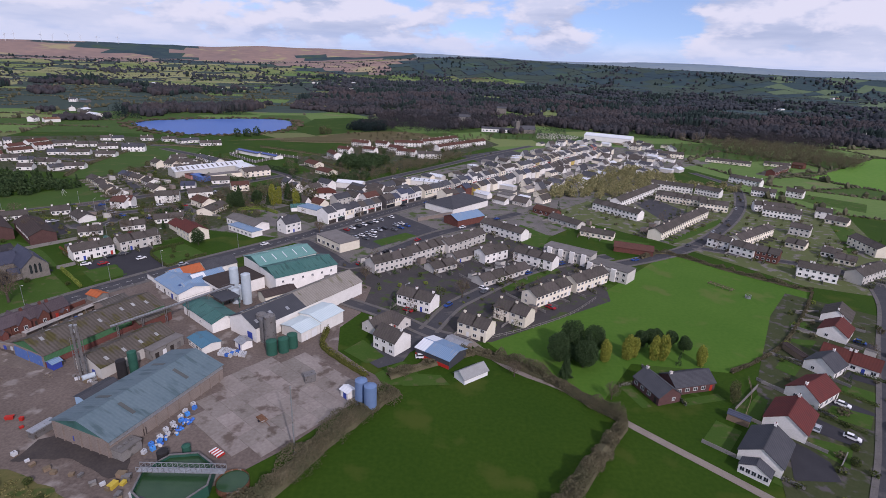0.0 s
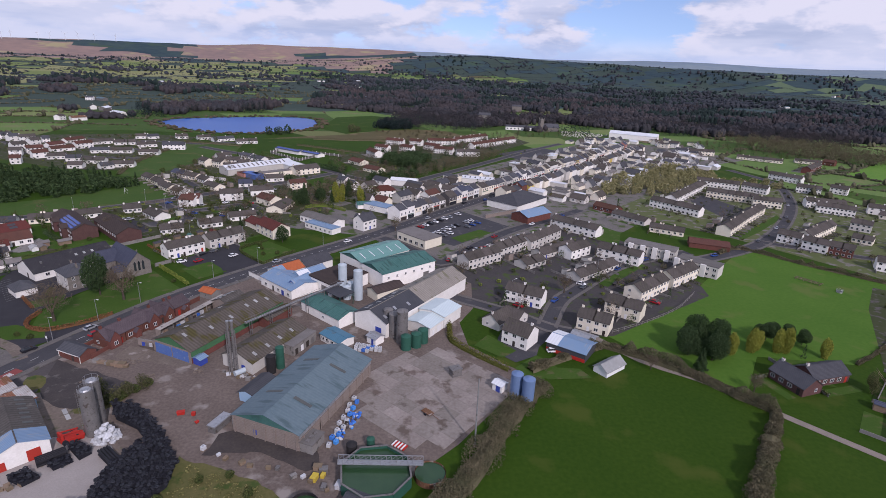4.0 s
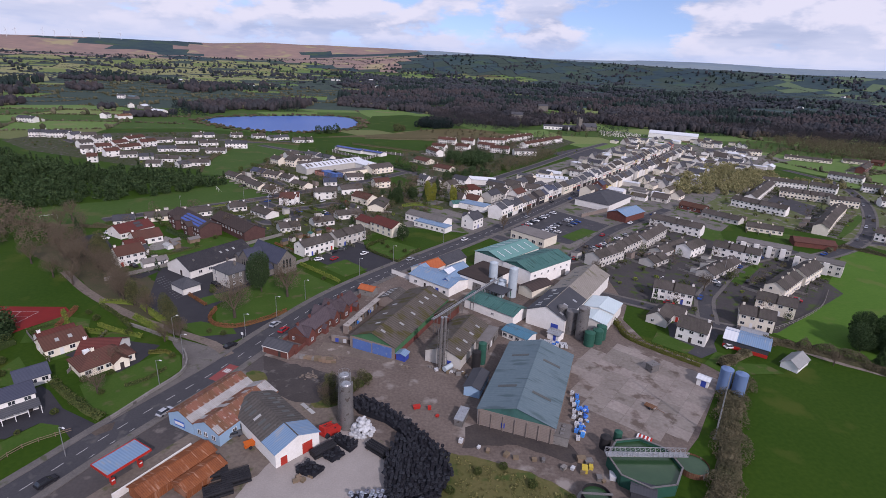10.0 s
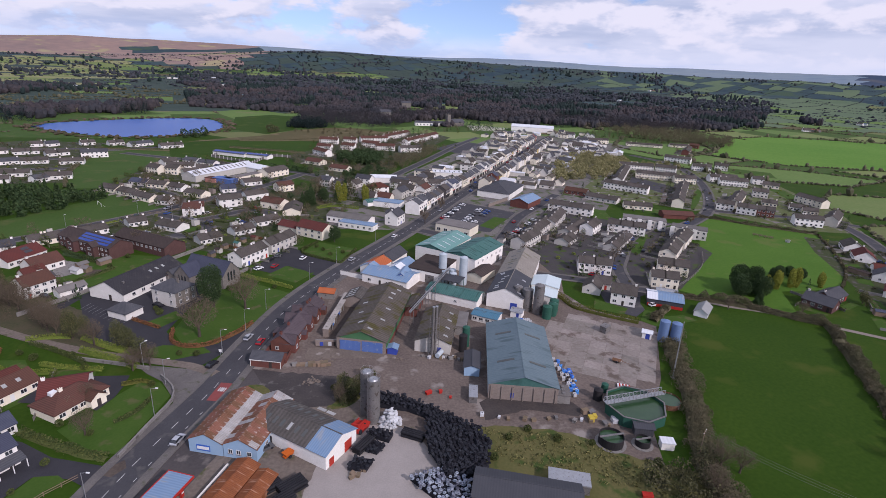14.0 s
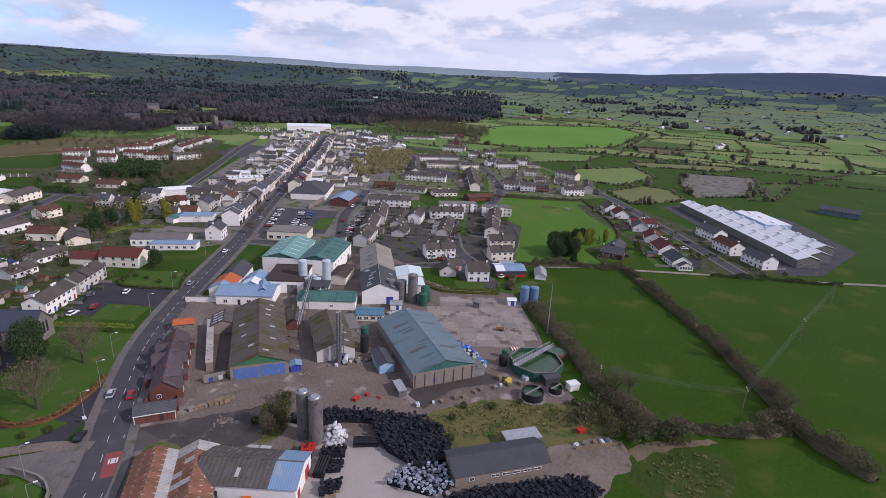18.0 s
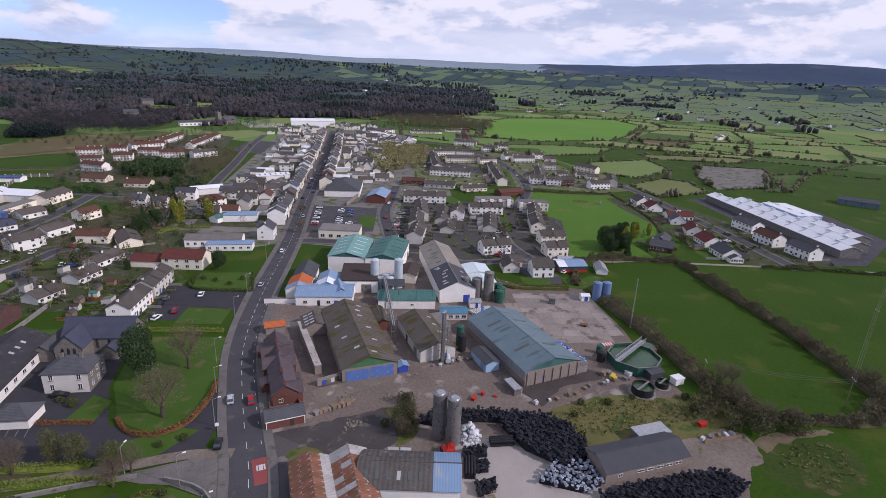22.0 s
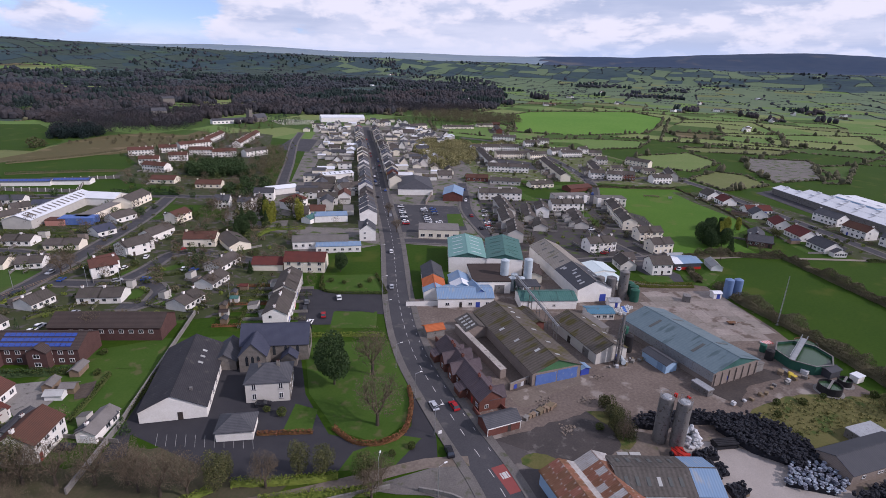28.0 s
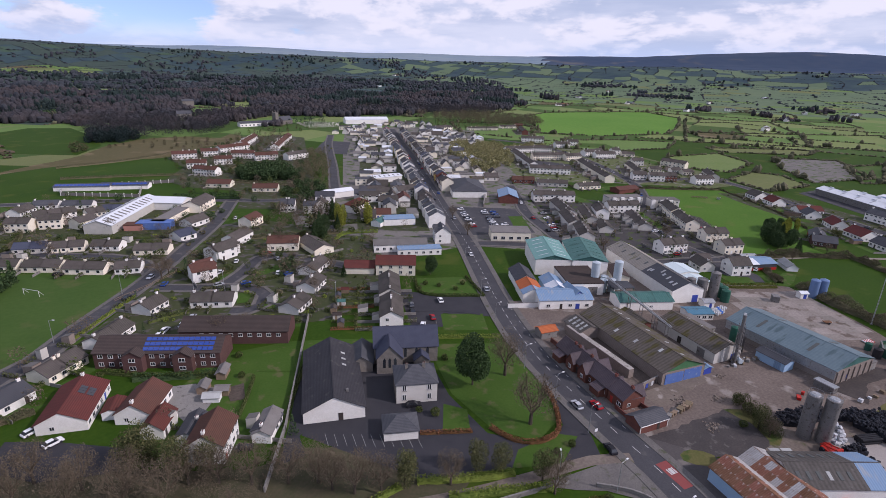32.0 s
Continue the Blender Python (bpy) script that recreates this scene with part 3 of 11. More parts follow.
def gable_roof(L, W, e, r, m, over=0.3, thick=0.16, m2=None, split=0.5):
    """Two slabs with thickness over the walls, and a ridge capping. m2: another sheeting on the part of the length before split."""
    def make():
        g = Geo()
        x = L / 2 + over
        run, rise = W / 2, r - e
        k = (run + over) / run
        lo = r - rise * k
        yo = W / 2 + over
        cuts = [-x, -x + 2 * x * split, x] if m2 else [-x, x]
        for s in (-1, 1):
            for n, (a, b) in enumerate(zip(cuts, cuts[1:])):
                q = 1 if (m2 and n == 0) else 0
                top = [(a, s * yo, lo + thick), (b, s * yo, lo + thick), (b, 0, r + thick), (a, 0, r + thick)]
                bot = [(p[0], p[1], p[2] - thick) for p in top]
                g.poly(top if s < 0 else top[::-1], q)
                g.poly(bot[::-1] if s < 0 else bot, q)
                g.poly([bot[0], bot[1], top[1], top[0]] if s < 0 else [bot[1], bot[0], top[0], top[1]], q)
                g.poly([bot[1], bot[2], top[2], top[1]], q)
                g.poly([bot[3], bot[0], top[0], top[3]], q)
        g.box(-x, -0.14, r + thick - 0.03, x, 0.14, r + thick + 0.05)
        return g.mesh("roof", [m, m2] if m2 else m)
    return cached(("gr", round(L, 1), W, e, r, m.name, over, m2.name if m2 else "", split), make)


def hip_roof(L, W, e, r, m, over=0.35):
    def make():
        g = Geo()
        x, y = L / 2 + over, W / 2 + over
        h = max(0.1, L / 2 - W / 2)
        lo = e - 0.1
        g.poly([(-x, -y, lo), (x, -y, lo), (h, 0, r), (-h, 0, r)])
        g.poly([(x, y, lo), (-x, y, lo), (-h, 0, r), (h, 0, r)])
        g.poly([(x, -y, lo), (x, y, lo), (h, 0, r)])
        g.poly([(-x, y, lo), (-x, -y, lo), (-h, 0, r)])
        g.box(-x, -y, lo - 0.2, x, y, lo - 0.004)
        return g.mesh("roof", m)
    return cached(("hr", round(L, 1), W, e, r, m.name), make)


def window_far(w, h):
    def make():
        g = Geo()
        g.box(-w / 2, -0.06, 0, w / 2, 0.02, h, 0)
        g.box(-w / 2 + 0.09, -0.075, 0.09, -0.03, 0.0, h - 0.09, 1)
        g.box(0.03, -0.075, 0.09, w / 2 - 0.09, 0.0, h - 0.09, 1)
        return g.mesh("window", [M["frame"], M["glass"]])
    return cached(("wf", w, h), make)


def window_near(parent, m, w, h, sill=True, surround=None):
    """A window: frame, pane (two lights) and sill."""
    def make():
        g = Geo()
        for a in ((-w / 2, 0, w / 2, 0.09), (-w / 2, h - 0.09, w / 2, h), (-w / 2, 0, -w / 2 + 0.09, h), (w / 2 - 0.09, 0, w / 2, h), (-0.04, 0, 0.04, h)):
            g.box(a[0], -0.07, a[1], a[2], 0.02, a[3])
        return g.mesh("window", surround or M["frame"])
    win = part("window", cached(("wn", w, h, surround.name if surround else ""), make), parent, m)
    part("pane", cached(("wp", w, h), lambda: Geo().box(-w / 2 + 0.05, -0.03, 0.05, w / 2 - 0.05, 0.015, h - 0.05).mesh("pane", M["glass"])), win)
    if sill:
        part("sill", cached(("ws", w), lambda: Geo().box(-w / 2 - 0.1, -0.14, -0.12, w / 2 + 0.1, 0.02, -0.004).mesh("sill", M["concrete"])), win)
    return win


def side_pose(x, s, W, z):
    """On the long wall at y = s W/2, facing out."""
    return pose(x, s * W / 2, z, 0, 0, 0 if s < 0 else 180)


def end_pose(y, s, L, z):
    """On the gable at x = s L/2, facing out."""
    return pose(s * L / 2, y, z, 0, 0, 90 if s > 0 else -90)


WALL_WORDS = {"w": "white-rendered", "c": "cream-rendered", "g": "grey pebble-dashed", "b": "red-brick", "bd": "dark brick", "y": "yellow-rendered", "k": "black-painted", "pink": "pink-rendered", "stone": "grey stone"}
ROOF_WORDS = {"g": "grey-brown tiled roof", "s": "dark slate roof", "r": "brown-red tiled roof", "t": "red tiled roof", "b": "blue slate roof", "d": "dark brown tiled roof", "p": "purple slate roof"}
HEART = Vector((-110.0, 30.0))
DOORS = ["door_dark", "door_blue", "door_red", "frame", "door_dark"]


def chimney(parent, x, r, m):
    """A stack with its two pots."""
    def make():
        g = Geo().box(-0.42, -0.3, -0.9, 0.42, 0.3, 0.75).box(-0.48, -0.36, 0.75, 0.48, 0.36, 0.85)
        return g.tube((-0.2, 0, 0.85), (-0.2, 0, 1.15), 0.11, 0.09, 6, 1).tube((0.2, 0, 0.85), (0.2, 0, 1.15), 0.11, 0.1, 6, 1).mesh("chimney", [m, M["rt"]])
    part("chimney", cached(("ch", m.name), make), parent, pose(x, 0, r))


def house(x, y, ang, L, W, e, r, wall, roof, near=False, stack=True, group="", hip=False, where="in a housing estate"):
    storey = "two-storey" if e > 4 else "single-storey"
    h = thing("house" if e > 4 else "bungalow", x, y, ang, 0, f"{WALL_WORDS[wall]} {storey} house with {ROOF_WORDS[roof]} {where}", "house", group)
    part("wall", gable_walls(L, W, e, e if hip else r, M[wall]), h)
    part("roof", hip_roof(L, W, e, r, M["r" + roof]) if hip else gable_roof(L, W, e, r, M["r" + roof]), h)
    if stack and (near or math.hypot(x + 60, y - 20) < 330 or int(x * 5 + y * 3) % 5 < 2):
        chimney(h, (L / 2 - 0.7) * rng.choice((-1, 1)) * (0.4 if hip else 1), r, M[wall if wall in "wcgb" else "g"])
    side = Vector((-math.sin(radians(ang)), math.cos(radians(ang))))
    front = 1 if side.dot(HEART - Vector((x, y))) > 0 else -1
    n = max(2, round(L / (2.9 if near else 4.6)))
    step = L / n
    door_at = rng.randrange(n)
    remote = math.hypot(x + 60, y - 20) > 330
    if remote:
        def far_row():
            g = Geo()
            for k in range(n):
                px = -L / 2 + step * (k + 0.5)
                for z, hh in ((0.9, 1.25), (3.45, 1.15)) if e > 4 else ((0.9, 1.25),):
                    g.box(px - 0.7, -0.06, z, px + 0.7, 0.02, z + hh, 0).box(px - 0.6, -0.08, z + 0.1, px + 0.6, 0.0, z + hh - 0.1, 1)
            return g.mesh("window_row", [M["frame"], M["glass"]])
        for s in (front, -front) if near else (front,):
            tagged(part("window_row", cached(("fw", round(L, 1), e > 4), far_row), h, side_pose(0, s, W, 0)), "", "", "", "stuff")
        return h
    for s in (front, -front) if near else (front,):
        for k in range(n):
            px = -L / 2 + step * (k + 0.5)
            for z, hh in ((3.45, 1.15),) if e > 4 and remote else ((0.9, 1.25), (3.45, 1.15)) if e > 4 else ((0.9, 1.25),):
                if z < 1 and k == door_at and (near or L > 9):
                    part("door", box_mesh("door", 0.95, 0.1, 2.05, M[DOORS[int(abs(x * 7 + y * 3)) % 5]]), h, side_pose(px, s, W, 0.02))
                elif near:
                    window_near(h, side_pose(px, s, W, z), 1.5, hh, False)
                else:
                    part("window", window_far(1.4, hh), h, side_pose(px, s, W, z))
    along = Vector((math.cos(radians(ang)), math.sin(radians(ang))))
    if near:
        s = 1 if along.dot(HEART - Vector((x, y))) > 0 else -1
        for z in (0.9, 3.45) if e > 4 else (0.9,):
            if not hip:
                window_near(h, end_pose(W * 0.18, s, L, z), 1.1, 1.15, False)
    return h


WALLS, LAWNS, YARDS = Geo(), Geo(), Geo()
PLOT_HEDGES, PLOT_TREES = [], []


def plot_walls(x, y, ang, L, W, depth=8.5):
    """Party walls of front and back gardens."""
    c, q = math.cos(radians(ang)), math.sin(radians(ang))
    for s in (-1, 1):
        u = -L / 2
        a, b = s * (W / 2 + 0.1), s * (W / 2 + depth * (1.0 if s > 0 else 0.6))
        pts = [(x + c * uu - q * vv, y + q * uu + c * vv) for uu, vv in ((u - 0.08, a), (u + 0.08, a), (u + 0.08, b), (u - 0.08, b))]
        if rng.random() < 0.78:
            zz = 0.035 + 0.0006 * (len(LAWNS.f) % 40)
            LAWNS.poly([(x + c * uu - q * vv, y + q * uu + c * vv, zz) for uu, vv in ((u + 0.2, s * (W / 2 + 1.8)), (L / 2 - rng.choice((0.2, 0.2, L * 0.45)), s * (W / 2 + 1.8)), (L / 2 - 0.2, b), (u + 0.2, b))][::s])
        if s > 0 and L < 9 and rng.random() < 0.75:
            w, d, hh, top = rng.choice((2.2, 2.8, 3.4)), rng.choice((2.0, 2.8, 3.6)), rng.uniform(2.2, 2.9), rng.choice((0, 1))
            at = W / 2 + 0.05 if rng.random() < 0.6 else W / 2 + depth - d - 0.4
            u0 = rng.uniform(-L / 2 + 0.3, max(-L / 2 + 0.31, L / 2 - w - 0.3))
            q4 = [(x + c * uu - q * vv, y + q * uu + c * vv) for uu, vv in ((u0, at), (u0 + w, at), (u0 + w, at + d), (u0, at + d))]
            zs = (hh + 0.7, hh + 0.7, hh, hh)
            for k in range(4):
                k2 = (k + 1) % 4
                YARDS.poly([(*q4[k], 0), (*q4[k2], 0), (*q4[k2], zs[k2]), (*q4[k], zs[k])], 0 if top else 1)
            YARDS.poly([(p[0] + (p[0] - x) * 0.01, p[1] + (p[1] - y) * 0.01, zz + 0.06) for p, zz in zip(q4, zs)], 2)
        if rng.random() < (0.6 if x < -100 else 0.3):
            n = int(abs(b - a) * 34)
            vv = np.linspace(a, b, n)
            uu = u + prng.uniform(-0.55, 0.55, n)
            PLOT_HEDGES.append(np.stack([x + c * uu - q * vv, y + q * uu + c * vv, prng.uniform(0.1, 1.5, n)], 1))
        if s > 0 and x < -100 and rng.random() < 0.7:
            n = int(L * 26)
            uu, vv = np.linspace(-L / 2, L / 2, n), b + prng.uniform(-0.6, 0.6, n)
            PLOT_HEDGES.append(np.stack([x + c * uu - q * vv, y + q * uu + c * vv, prng.uniform(0.1, 1.7, n)], 1))
        if rng.random() < (0.34 if x < -100 else 0.2):
            uu, vv = rng.uniform(-L / 2, L / 2), b * rng.uniform(0.75, 1.0)
            PLOT_TREES.append((x + c * uu - q * vv, y + q * uu + c * vv))
        h = 1.1
        lo, hi = [(*p, 0.0) for p in pts], [(*p, h) for p in pts]
        WALLS.poly(hi if s > 0 else hi[::-1])
        for k in range(4):
            WALLS.poly([lo[k], lo[(k + 1) % 4], hi[(k + 1) % 4], hi[k]])


def terrace(x1, y1, x2, y2, n, W, e, r, wall, roof, near=False, group="", stack=True, where="in a housing estate"):
    """A row of n houses along the ridge from one end to the other."""
    L = math.hypot(x2 - x1, y2 - y1) / n
    ang = math.degrees(math.atan2(y2 - y1, x2 - x1))
    for k in range(n):
        t = (k + 0.5) / n
        house(x1 + (x2 - x1) * t, y1 + (y2 - y1) * t, ang, L, W, e, r, wall, roof, near, stack, group, where=where)
        plot_walls(x1 + (x2 - x1) * t, y1 + (y2 - y1) * t, ang, L, W)


# ---- flat surfaces ----
SOFT = {"dirt_track", "concrete_apron", "tyre_yard", "leaf_litter", "dark_mud", "mud_yard", "waste_ground", "rough_patch", "gravel_yard", "bog", "court"}
def flat(name, pts, z, m, label="", category="", kind="structure"):
    if name in SOFT:
        pts = [(p.x + rng.uniform(-0.5, 0.5), p.y + rng.uniform(-0.5, 0.5)) for p in smooth_line(list(pts) + [pts[0]], 2.0)[:-1]]
    ob = new(name, mesh_of(name, [(p[0], p[1], 0) for p in pts], [tuple(range(len(pts)))], m))
    CACHE["flats"] = CACHE.get("flats", 0) + 1
    ob.location.z = z + 0.0011 * CACHE["flats"]
    if ob.data.polygons[0].normal.z < 0:
        ob.data.flip_normals()
    return tagged(ob, label, category, "", kind)


def smooth_line(pts, step=4.0):
    """A Catmull-Rom line through the points."""
    P = [Vector((p[0], p[1], 0)) for p in pts]
    P = [P[0] * 2 - P[1]] + P + [P[-1] * 2 - P[-2]]
    line = []
    for a, b, c, d in zip(P, P[1:], P[2:], P[3:]):
        n = max(1, int((c - b).length / step))
        for k in range(n):
            t = k / n
            line.append(0.5 * (2 * b + (c - a) * t + (2 * a - 5 * b + 4 * c - d) * t * t + (3 * b - a - 3 * c + d) * t ** 3))
    line.append(P[-2])
    return line


def offset_line(line, d):
    res = []
    for k, p in enumerate(line):
        t = (line[min(k + 1, len(line) - 1)] - line[max(k - 1, 0)]).normalized()
        res.append(p + Vector((-t.y, t.x, 0)) * d)
    return res


def ribbon(name, line, left, right, z, m, label="", category="", thick=0.0, kind="structure", parent=None):
    """A strip between two offsets of a line, with real thickness for kerbs and pavements."""
    a, b = offset_line(line, left), offset_line(line, right)
    n = len(line)
    v = [(p.x, p.y, z) for p in a] + [(p.x, p.y, z) for p in b]
    f = [(k, n + k, n + k + 1, k + 1) for k in range(n - 1)]
    if left < right:
        f = [q[::-1] for q in f]
    if thick:
        v += [(p.x, p.y, z - thick) for p in a] + [(p.x, p.y, z - thick) for p in b]
        f += [(k, k + 1, 2 * n + k + 1, 2 * n + k) for k in range(n - 1)] + [(n + k + 1, n + k, 3 * n + k, 3 * n + k + 1) for k in range(n - 1)]
    me = mesh_of(name, v, f, m)
    if parent:
        return part(name, me, parent)
    return tagged(new(name, me), label, category, "", kind)

# ---- plants ----
prng = np.random.RandomState(5)


def leaf_cloud(n, rx, ry, z0, z1, size, lump=0.35, shape="round", hollow=0.55, up=0.0):
    """n small leaf cards in a lumpy crown, as an array of quads."""
    d = prng.normal(size=(n, 3))
    d /= np.linalg.norm(d, axis=1)[:, None]
    lobes = prng.normal(size=(7, 3))
    lobes /= np.linalg.norm(lobes, axis=1)[:, None]
    bulge = 1 - lump + lump * np.clip((d @ lobes.T), 0, 1).max(1) * 1.4
    rad = (hollow + (1 - hollow) * prng.rand(n) ** 0.5) * bulge
    if shape == "cone":
        t = prng.rand(n) ** 1.35
        a = prng.rand(n) * 2 * np.pi
        rr = (1 - t) * (0.55 + 0.45 * prng.rand(n)) * (0.85 + 0.25 * np.sin(a * 5 + t * 17)) + 0.04
        c = np.stack([rr * np.cos(a) * rx, rr * np.sin(a) * ry, z0 + t * (z1 - z0)], 1)
    else:
        c = np.stack([d[:, 0] * rad * rx, d[:, 1] * rad * ry, (z0 + z1) / 2 + d[:, 2] * rad * (z1 - z0) / 2], 1)
    return cards(c, size)


def cards(c, size):
    n = len(c)
    u = prng.normal(size=(n, 3))
    u /= np.linalg.norm(u, axis=1)[:, None]
    w = np.cross(u, prng.normal(size=(n, 3)))
    w /= np.linalg.norm(w, axis=1)[:, None]
    s = (size * (0.5 + prng.rand(n)))[:, None]
    u, w = u * s, w * s * 0.7
    return np.stack([c - u * 0.5, c + w * 0.45, c + u * 0.55, c - w * 0.5], 1)


def quads_mesh(name, q, m):
    n = len(q)
    return mesh_of(name, q.reshape(-1, 3).tolist(), np.arange(4 * n).reshape(n, 4).tolist(), m)


def branches(g, p, d, length, r, depth, spread=0.55, k=0):
    """A limb that forks; the last shoots are thin three-sided spikes."""
    e = p + d * length
    g.tube(p, e, r, r * 0.62, 5 if depth > 2 else 3, k, False)
    if depth == 0:
        return
    n = 3 if depth > 1 else 4
    for _ in range(n):
        t = rng.uniform(0.55, 1.0)
        q = p + d * length * t
        nd = (d + Vector((rng.uniform(-1, 1), rng.uniform(-1, 1), rng.uniform(-0.35, 0.8))) * spread).normalized()
        branches(g, q, nd, length * rng.uniform(0.55, 0.8), r * 0.55, depth - 1, spread * 1.08, k)


def bare_tree_meshes(k):
    def make():
        trunk, crown = Geo(), Geo()
        trunk.tube((0, 0, -0.2), (0.05, 0.02, 2.6), 0.34, 0.24, 8)
        top = Vector((0.05, 0.02, 2.6))
        for a in range(5):
            t = a * 1.26 + rng.uniform(-0.3, 0.3)
            d = Vector((math.cos(t) * 0.55, math.sin(t) * 0.55, 1)).normalized()
            branches(crown, top - Vector((0, 0, rng.uniform(0, 0.6))), d, rng.uniform(2.2, 3.0), 0.15, 4, 0.6)
        haze = leaf_cloud(2600, 3.6, 3.6, 2.6, 9.6, 0.19, 0.45, hollow=0.25)
        n = len(crown.v)
        crown.v += haze.reshape(-1, 3).tolist()
        crown.f += (np.arange(len(haze) * 4).reshape(-1, 4) + n).tolist()
        crown.i += [0] * len(haze)
        return trunk.mesh("trunk", M["bark"]), crown.mesh("crown", M["twig"])
    return cached(("bare", k), make)


def leafy_meshes(kind, k):
    def make():
        if kind == "conifer":
            q, m, tr = leaf_cloud(5200, 3.0, 3.0, 0.6, 11, 0.38, shape="cone"), M["leaf_dark"], 1.5
        elif kind == "gold":
            q, m, tr = leaf_cloud(2600, 1.25, 1.25, -0.4, 6.4, 0.28, 0.4, hollow=0.5), M["leaf_gold"], 0.4
        elif kind == "evergreen":
            q, m, tr = leaf_cloud(9000, 4.2, 4.2, 1.6, 11, 0.36, 0.55, hollow=0.45), M["leaf_dark"], 3.2
        elif kind == "ivy":
            q, m, tr = leaf_cloud(2800, 2.5, 2.5, 1.0, 9, 0.30, 0.55, hollow=0.25), M["leaf_ivy"], 3.4
        else:
            q, m, tr = leaf_cloud(700, 1.2, 1.2, 0.0, 2.1, 0.28, 0.4), M["leaf"], 0.4
        return Geo().tube((0, 0, -0.2), (0, 0, tr), 0.28 if tr > 1 else 0.1, 0.18 if tr > 1 else 0.06, 7).mesh("trunk", M["bark"]), quads_mesh("crown", q, m)
    return cached((kind, k), make)


TREE_LABELS = {
    "bare": "bare deciduous tree with fine brown twigs", "conifer": "dark green pointed conifer", "gold": "golden-green ornamental conifer",
    "evergreen": "large dark evergreen tree", "ivy": "ivy-clad tree with dull green foliage", "shrub": "rounded green garden shrub"}


def tree(kind, x, y, s=1.0, sz=None, where="on grass"):
    k = rng.randrange(4 if kind == "bare" else 2)
    t = thing("shrub" if kind == "shrub" else "tree", x, y, rng.uniform(0, 360), 0, f"{TREE_LABELS[kind]} standing {where}", "shrub" if kind == "shrub" else "tree")
    t.scale = (s, s, sz or s * rng.uniform(0.9, 1.1))
    trunk, crown = bare_tree_meshes(k) if kind == "bare" else leafy_meshes(kind, k)
    part("trunk", trunk, t)
    part("crown", crown, t)


def hedge(pts, w, h, m="leaf_brown", name="hedge", label="", dens=26, size=0.42, ragged=0.5, core=True, step=3.0):
    """A hedge along a line: leaf cards in its volume over a lumpy core."""
    line = smooth_line(pts, step)
    seg = [(b - a).length for a, b in zip(line, line[1:])]
    total = sum(seg)
    n = int(total * dens)
    cum = np.concatenate([[0], np.cumsum(seg)])
    s = prng.rand(n) * total
    idx = np.clip(np.searchsorted(cum, s) - 1, 0, len(seg) - 1)
    P = np.array([(p.x, p.y) for p in line])
    d = P[idx + 1] - P[idx]
    base = P[idx] + d * ((s - cum[idx]) / np.array(seg)[idx])[:, None]
    nrm = np.stack([-d[:, 1], d[:, 0]], 1) / np.linalg.norm(d, axis=1)[:, None]
    knots = np.arange(0, total + 4, 2.3)
    hh = h * (1 - ragged * 0.75 + ragged * 1.25 * np.interp(s, knots, prng.rand(len(knots)) ** 1.3))
    hh = np.maximum(hh, 0.3 * h)
    t = prng.rand(n) ** 0.7
    wide = 1 - ragged * 0.5 + ragged * np.interp(s, knots, prng.rand(len(knots)))
    off = (prng.rand(n) - 0.5) * w * wide * np.sqrt(np.maximum(0.05, 1 - (t * 0.92) ** 3))
    c = np.concatenate([base + nrm * off[:, None], (t * hh)[:, None]], 1)
    q = cards(c, size)
    v, f = q.reshape(-1, 3).tolist(), np.arange(4 * n).reshape(n, 4).tolist()
    if core:
        k0 = len(v)
        prof = ((-0.36, 0.0), (-0.3, 0.26), (0.0, 0.4), (0.3, 0.26), (0.36, 0.0))
        L = len(line)
        for k, p in enumerate(line):
            dd = (line[min(k + 1, L - 1)] - line[max(k - 1, 0)]).normalized()
            j = 0.8 + 0.4 * prng.rand()
            for a, b in prof:
                v.append((p.x - dd.y * a * w * j, p.y + dd.x * a * w * j, b * h * j))
        for k in range(L - 1):
            for a in range(4):
                o = k0 + k * 5 + a
                f.append((o, o + 1, o + 6, o + 5))
    return tagged(new(name, mesh_of(name, v, f, M[m])), label or "straggling brown-green field hedgerow", "hedge", "", "stuff")


def scatter(poly, gap, seed=3, jitter=0.45):
    """Points in a polygon, about gap apart."""
    r = random.Random(seed)
    xs, ys = [p[0] for p in poly], [p[1] for p in poly]
    res = []
    x = min(xs)
    while x < max(xs):
        y = min(ys)
        while y < max(ys):
            px, py = x + r.uniform(-jitter, jitter) * gap, y + r.uniform(-jitter, jitter) * gap
            if inside(px, py, poly):
                res.append((px, py))
            y += gap
        x += gap
    return res


def inside(x, y, poly):
    c = False
    for (x1, y1), (x2, y2) in zip(poly, poly[1:] + poly[:1]):
        if (y1 > y) != (y2 > y) and x < (x2 - x1) * (y - y1) / (y2 - y1) + x1:
            c = not c
    return c


def grove(name, spots, variants, m, label, s0=0.8, s1=1.2, height=None):
    """Many trees as one mesh of leaf cards."""
    res = []
    for x, y in spots:
        q = variants[prng.randint(len(variants))]
        a, s = prng.rand() * 6.28, s0 + (s1 - s0) * prng.rand()
        R = np.array([[math.cos(a), -math.sin(a), 0], [math.sin(a), math.cos(a), 0], [0, 0, 1]]) * s
        res.append(q @ R.T + np.array([x, y, rise(x, y) if height else 0.0]))
    return tagged(new(name, quads_mesh(name, np.concatenate(res), M[m])), label, "trees", "", "stuff")


def ico(sub):
    bm = bmesh.new()
    bmesh.ops.create_icosphere(bm, subdivisions=sub, radius=1.0)
    v = np.array([p.co[:] for p in bm.verts])
    f = np.array([[p.index for p in q.verts] for q in bm.faces])
    bm.free()
    return v, f


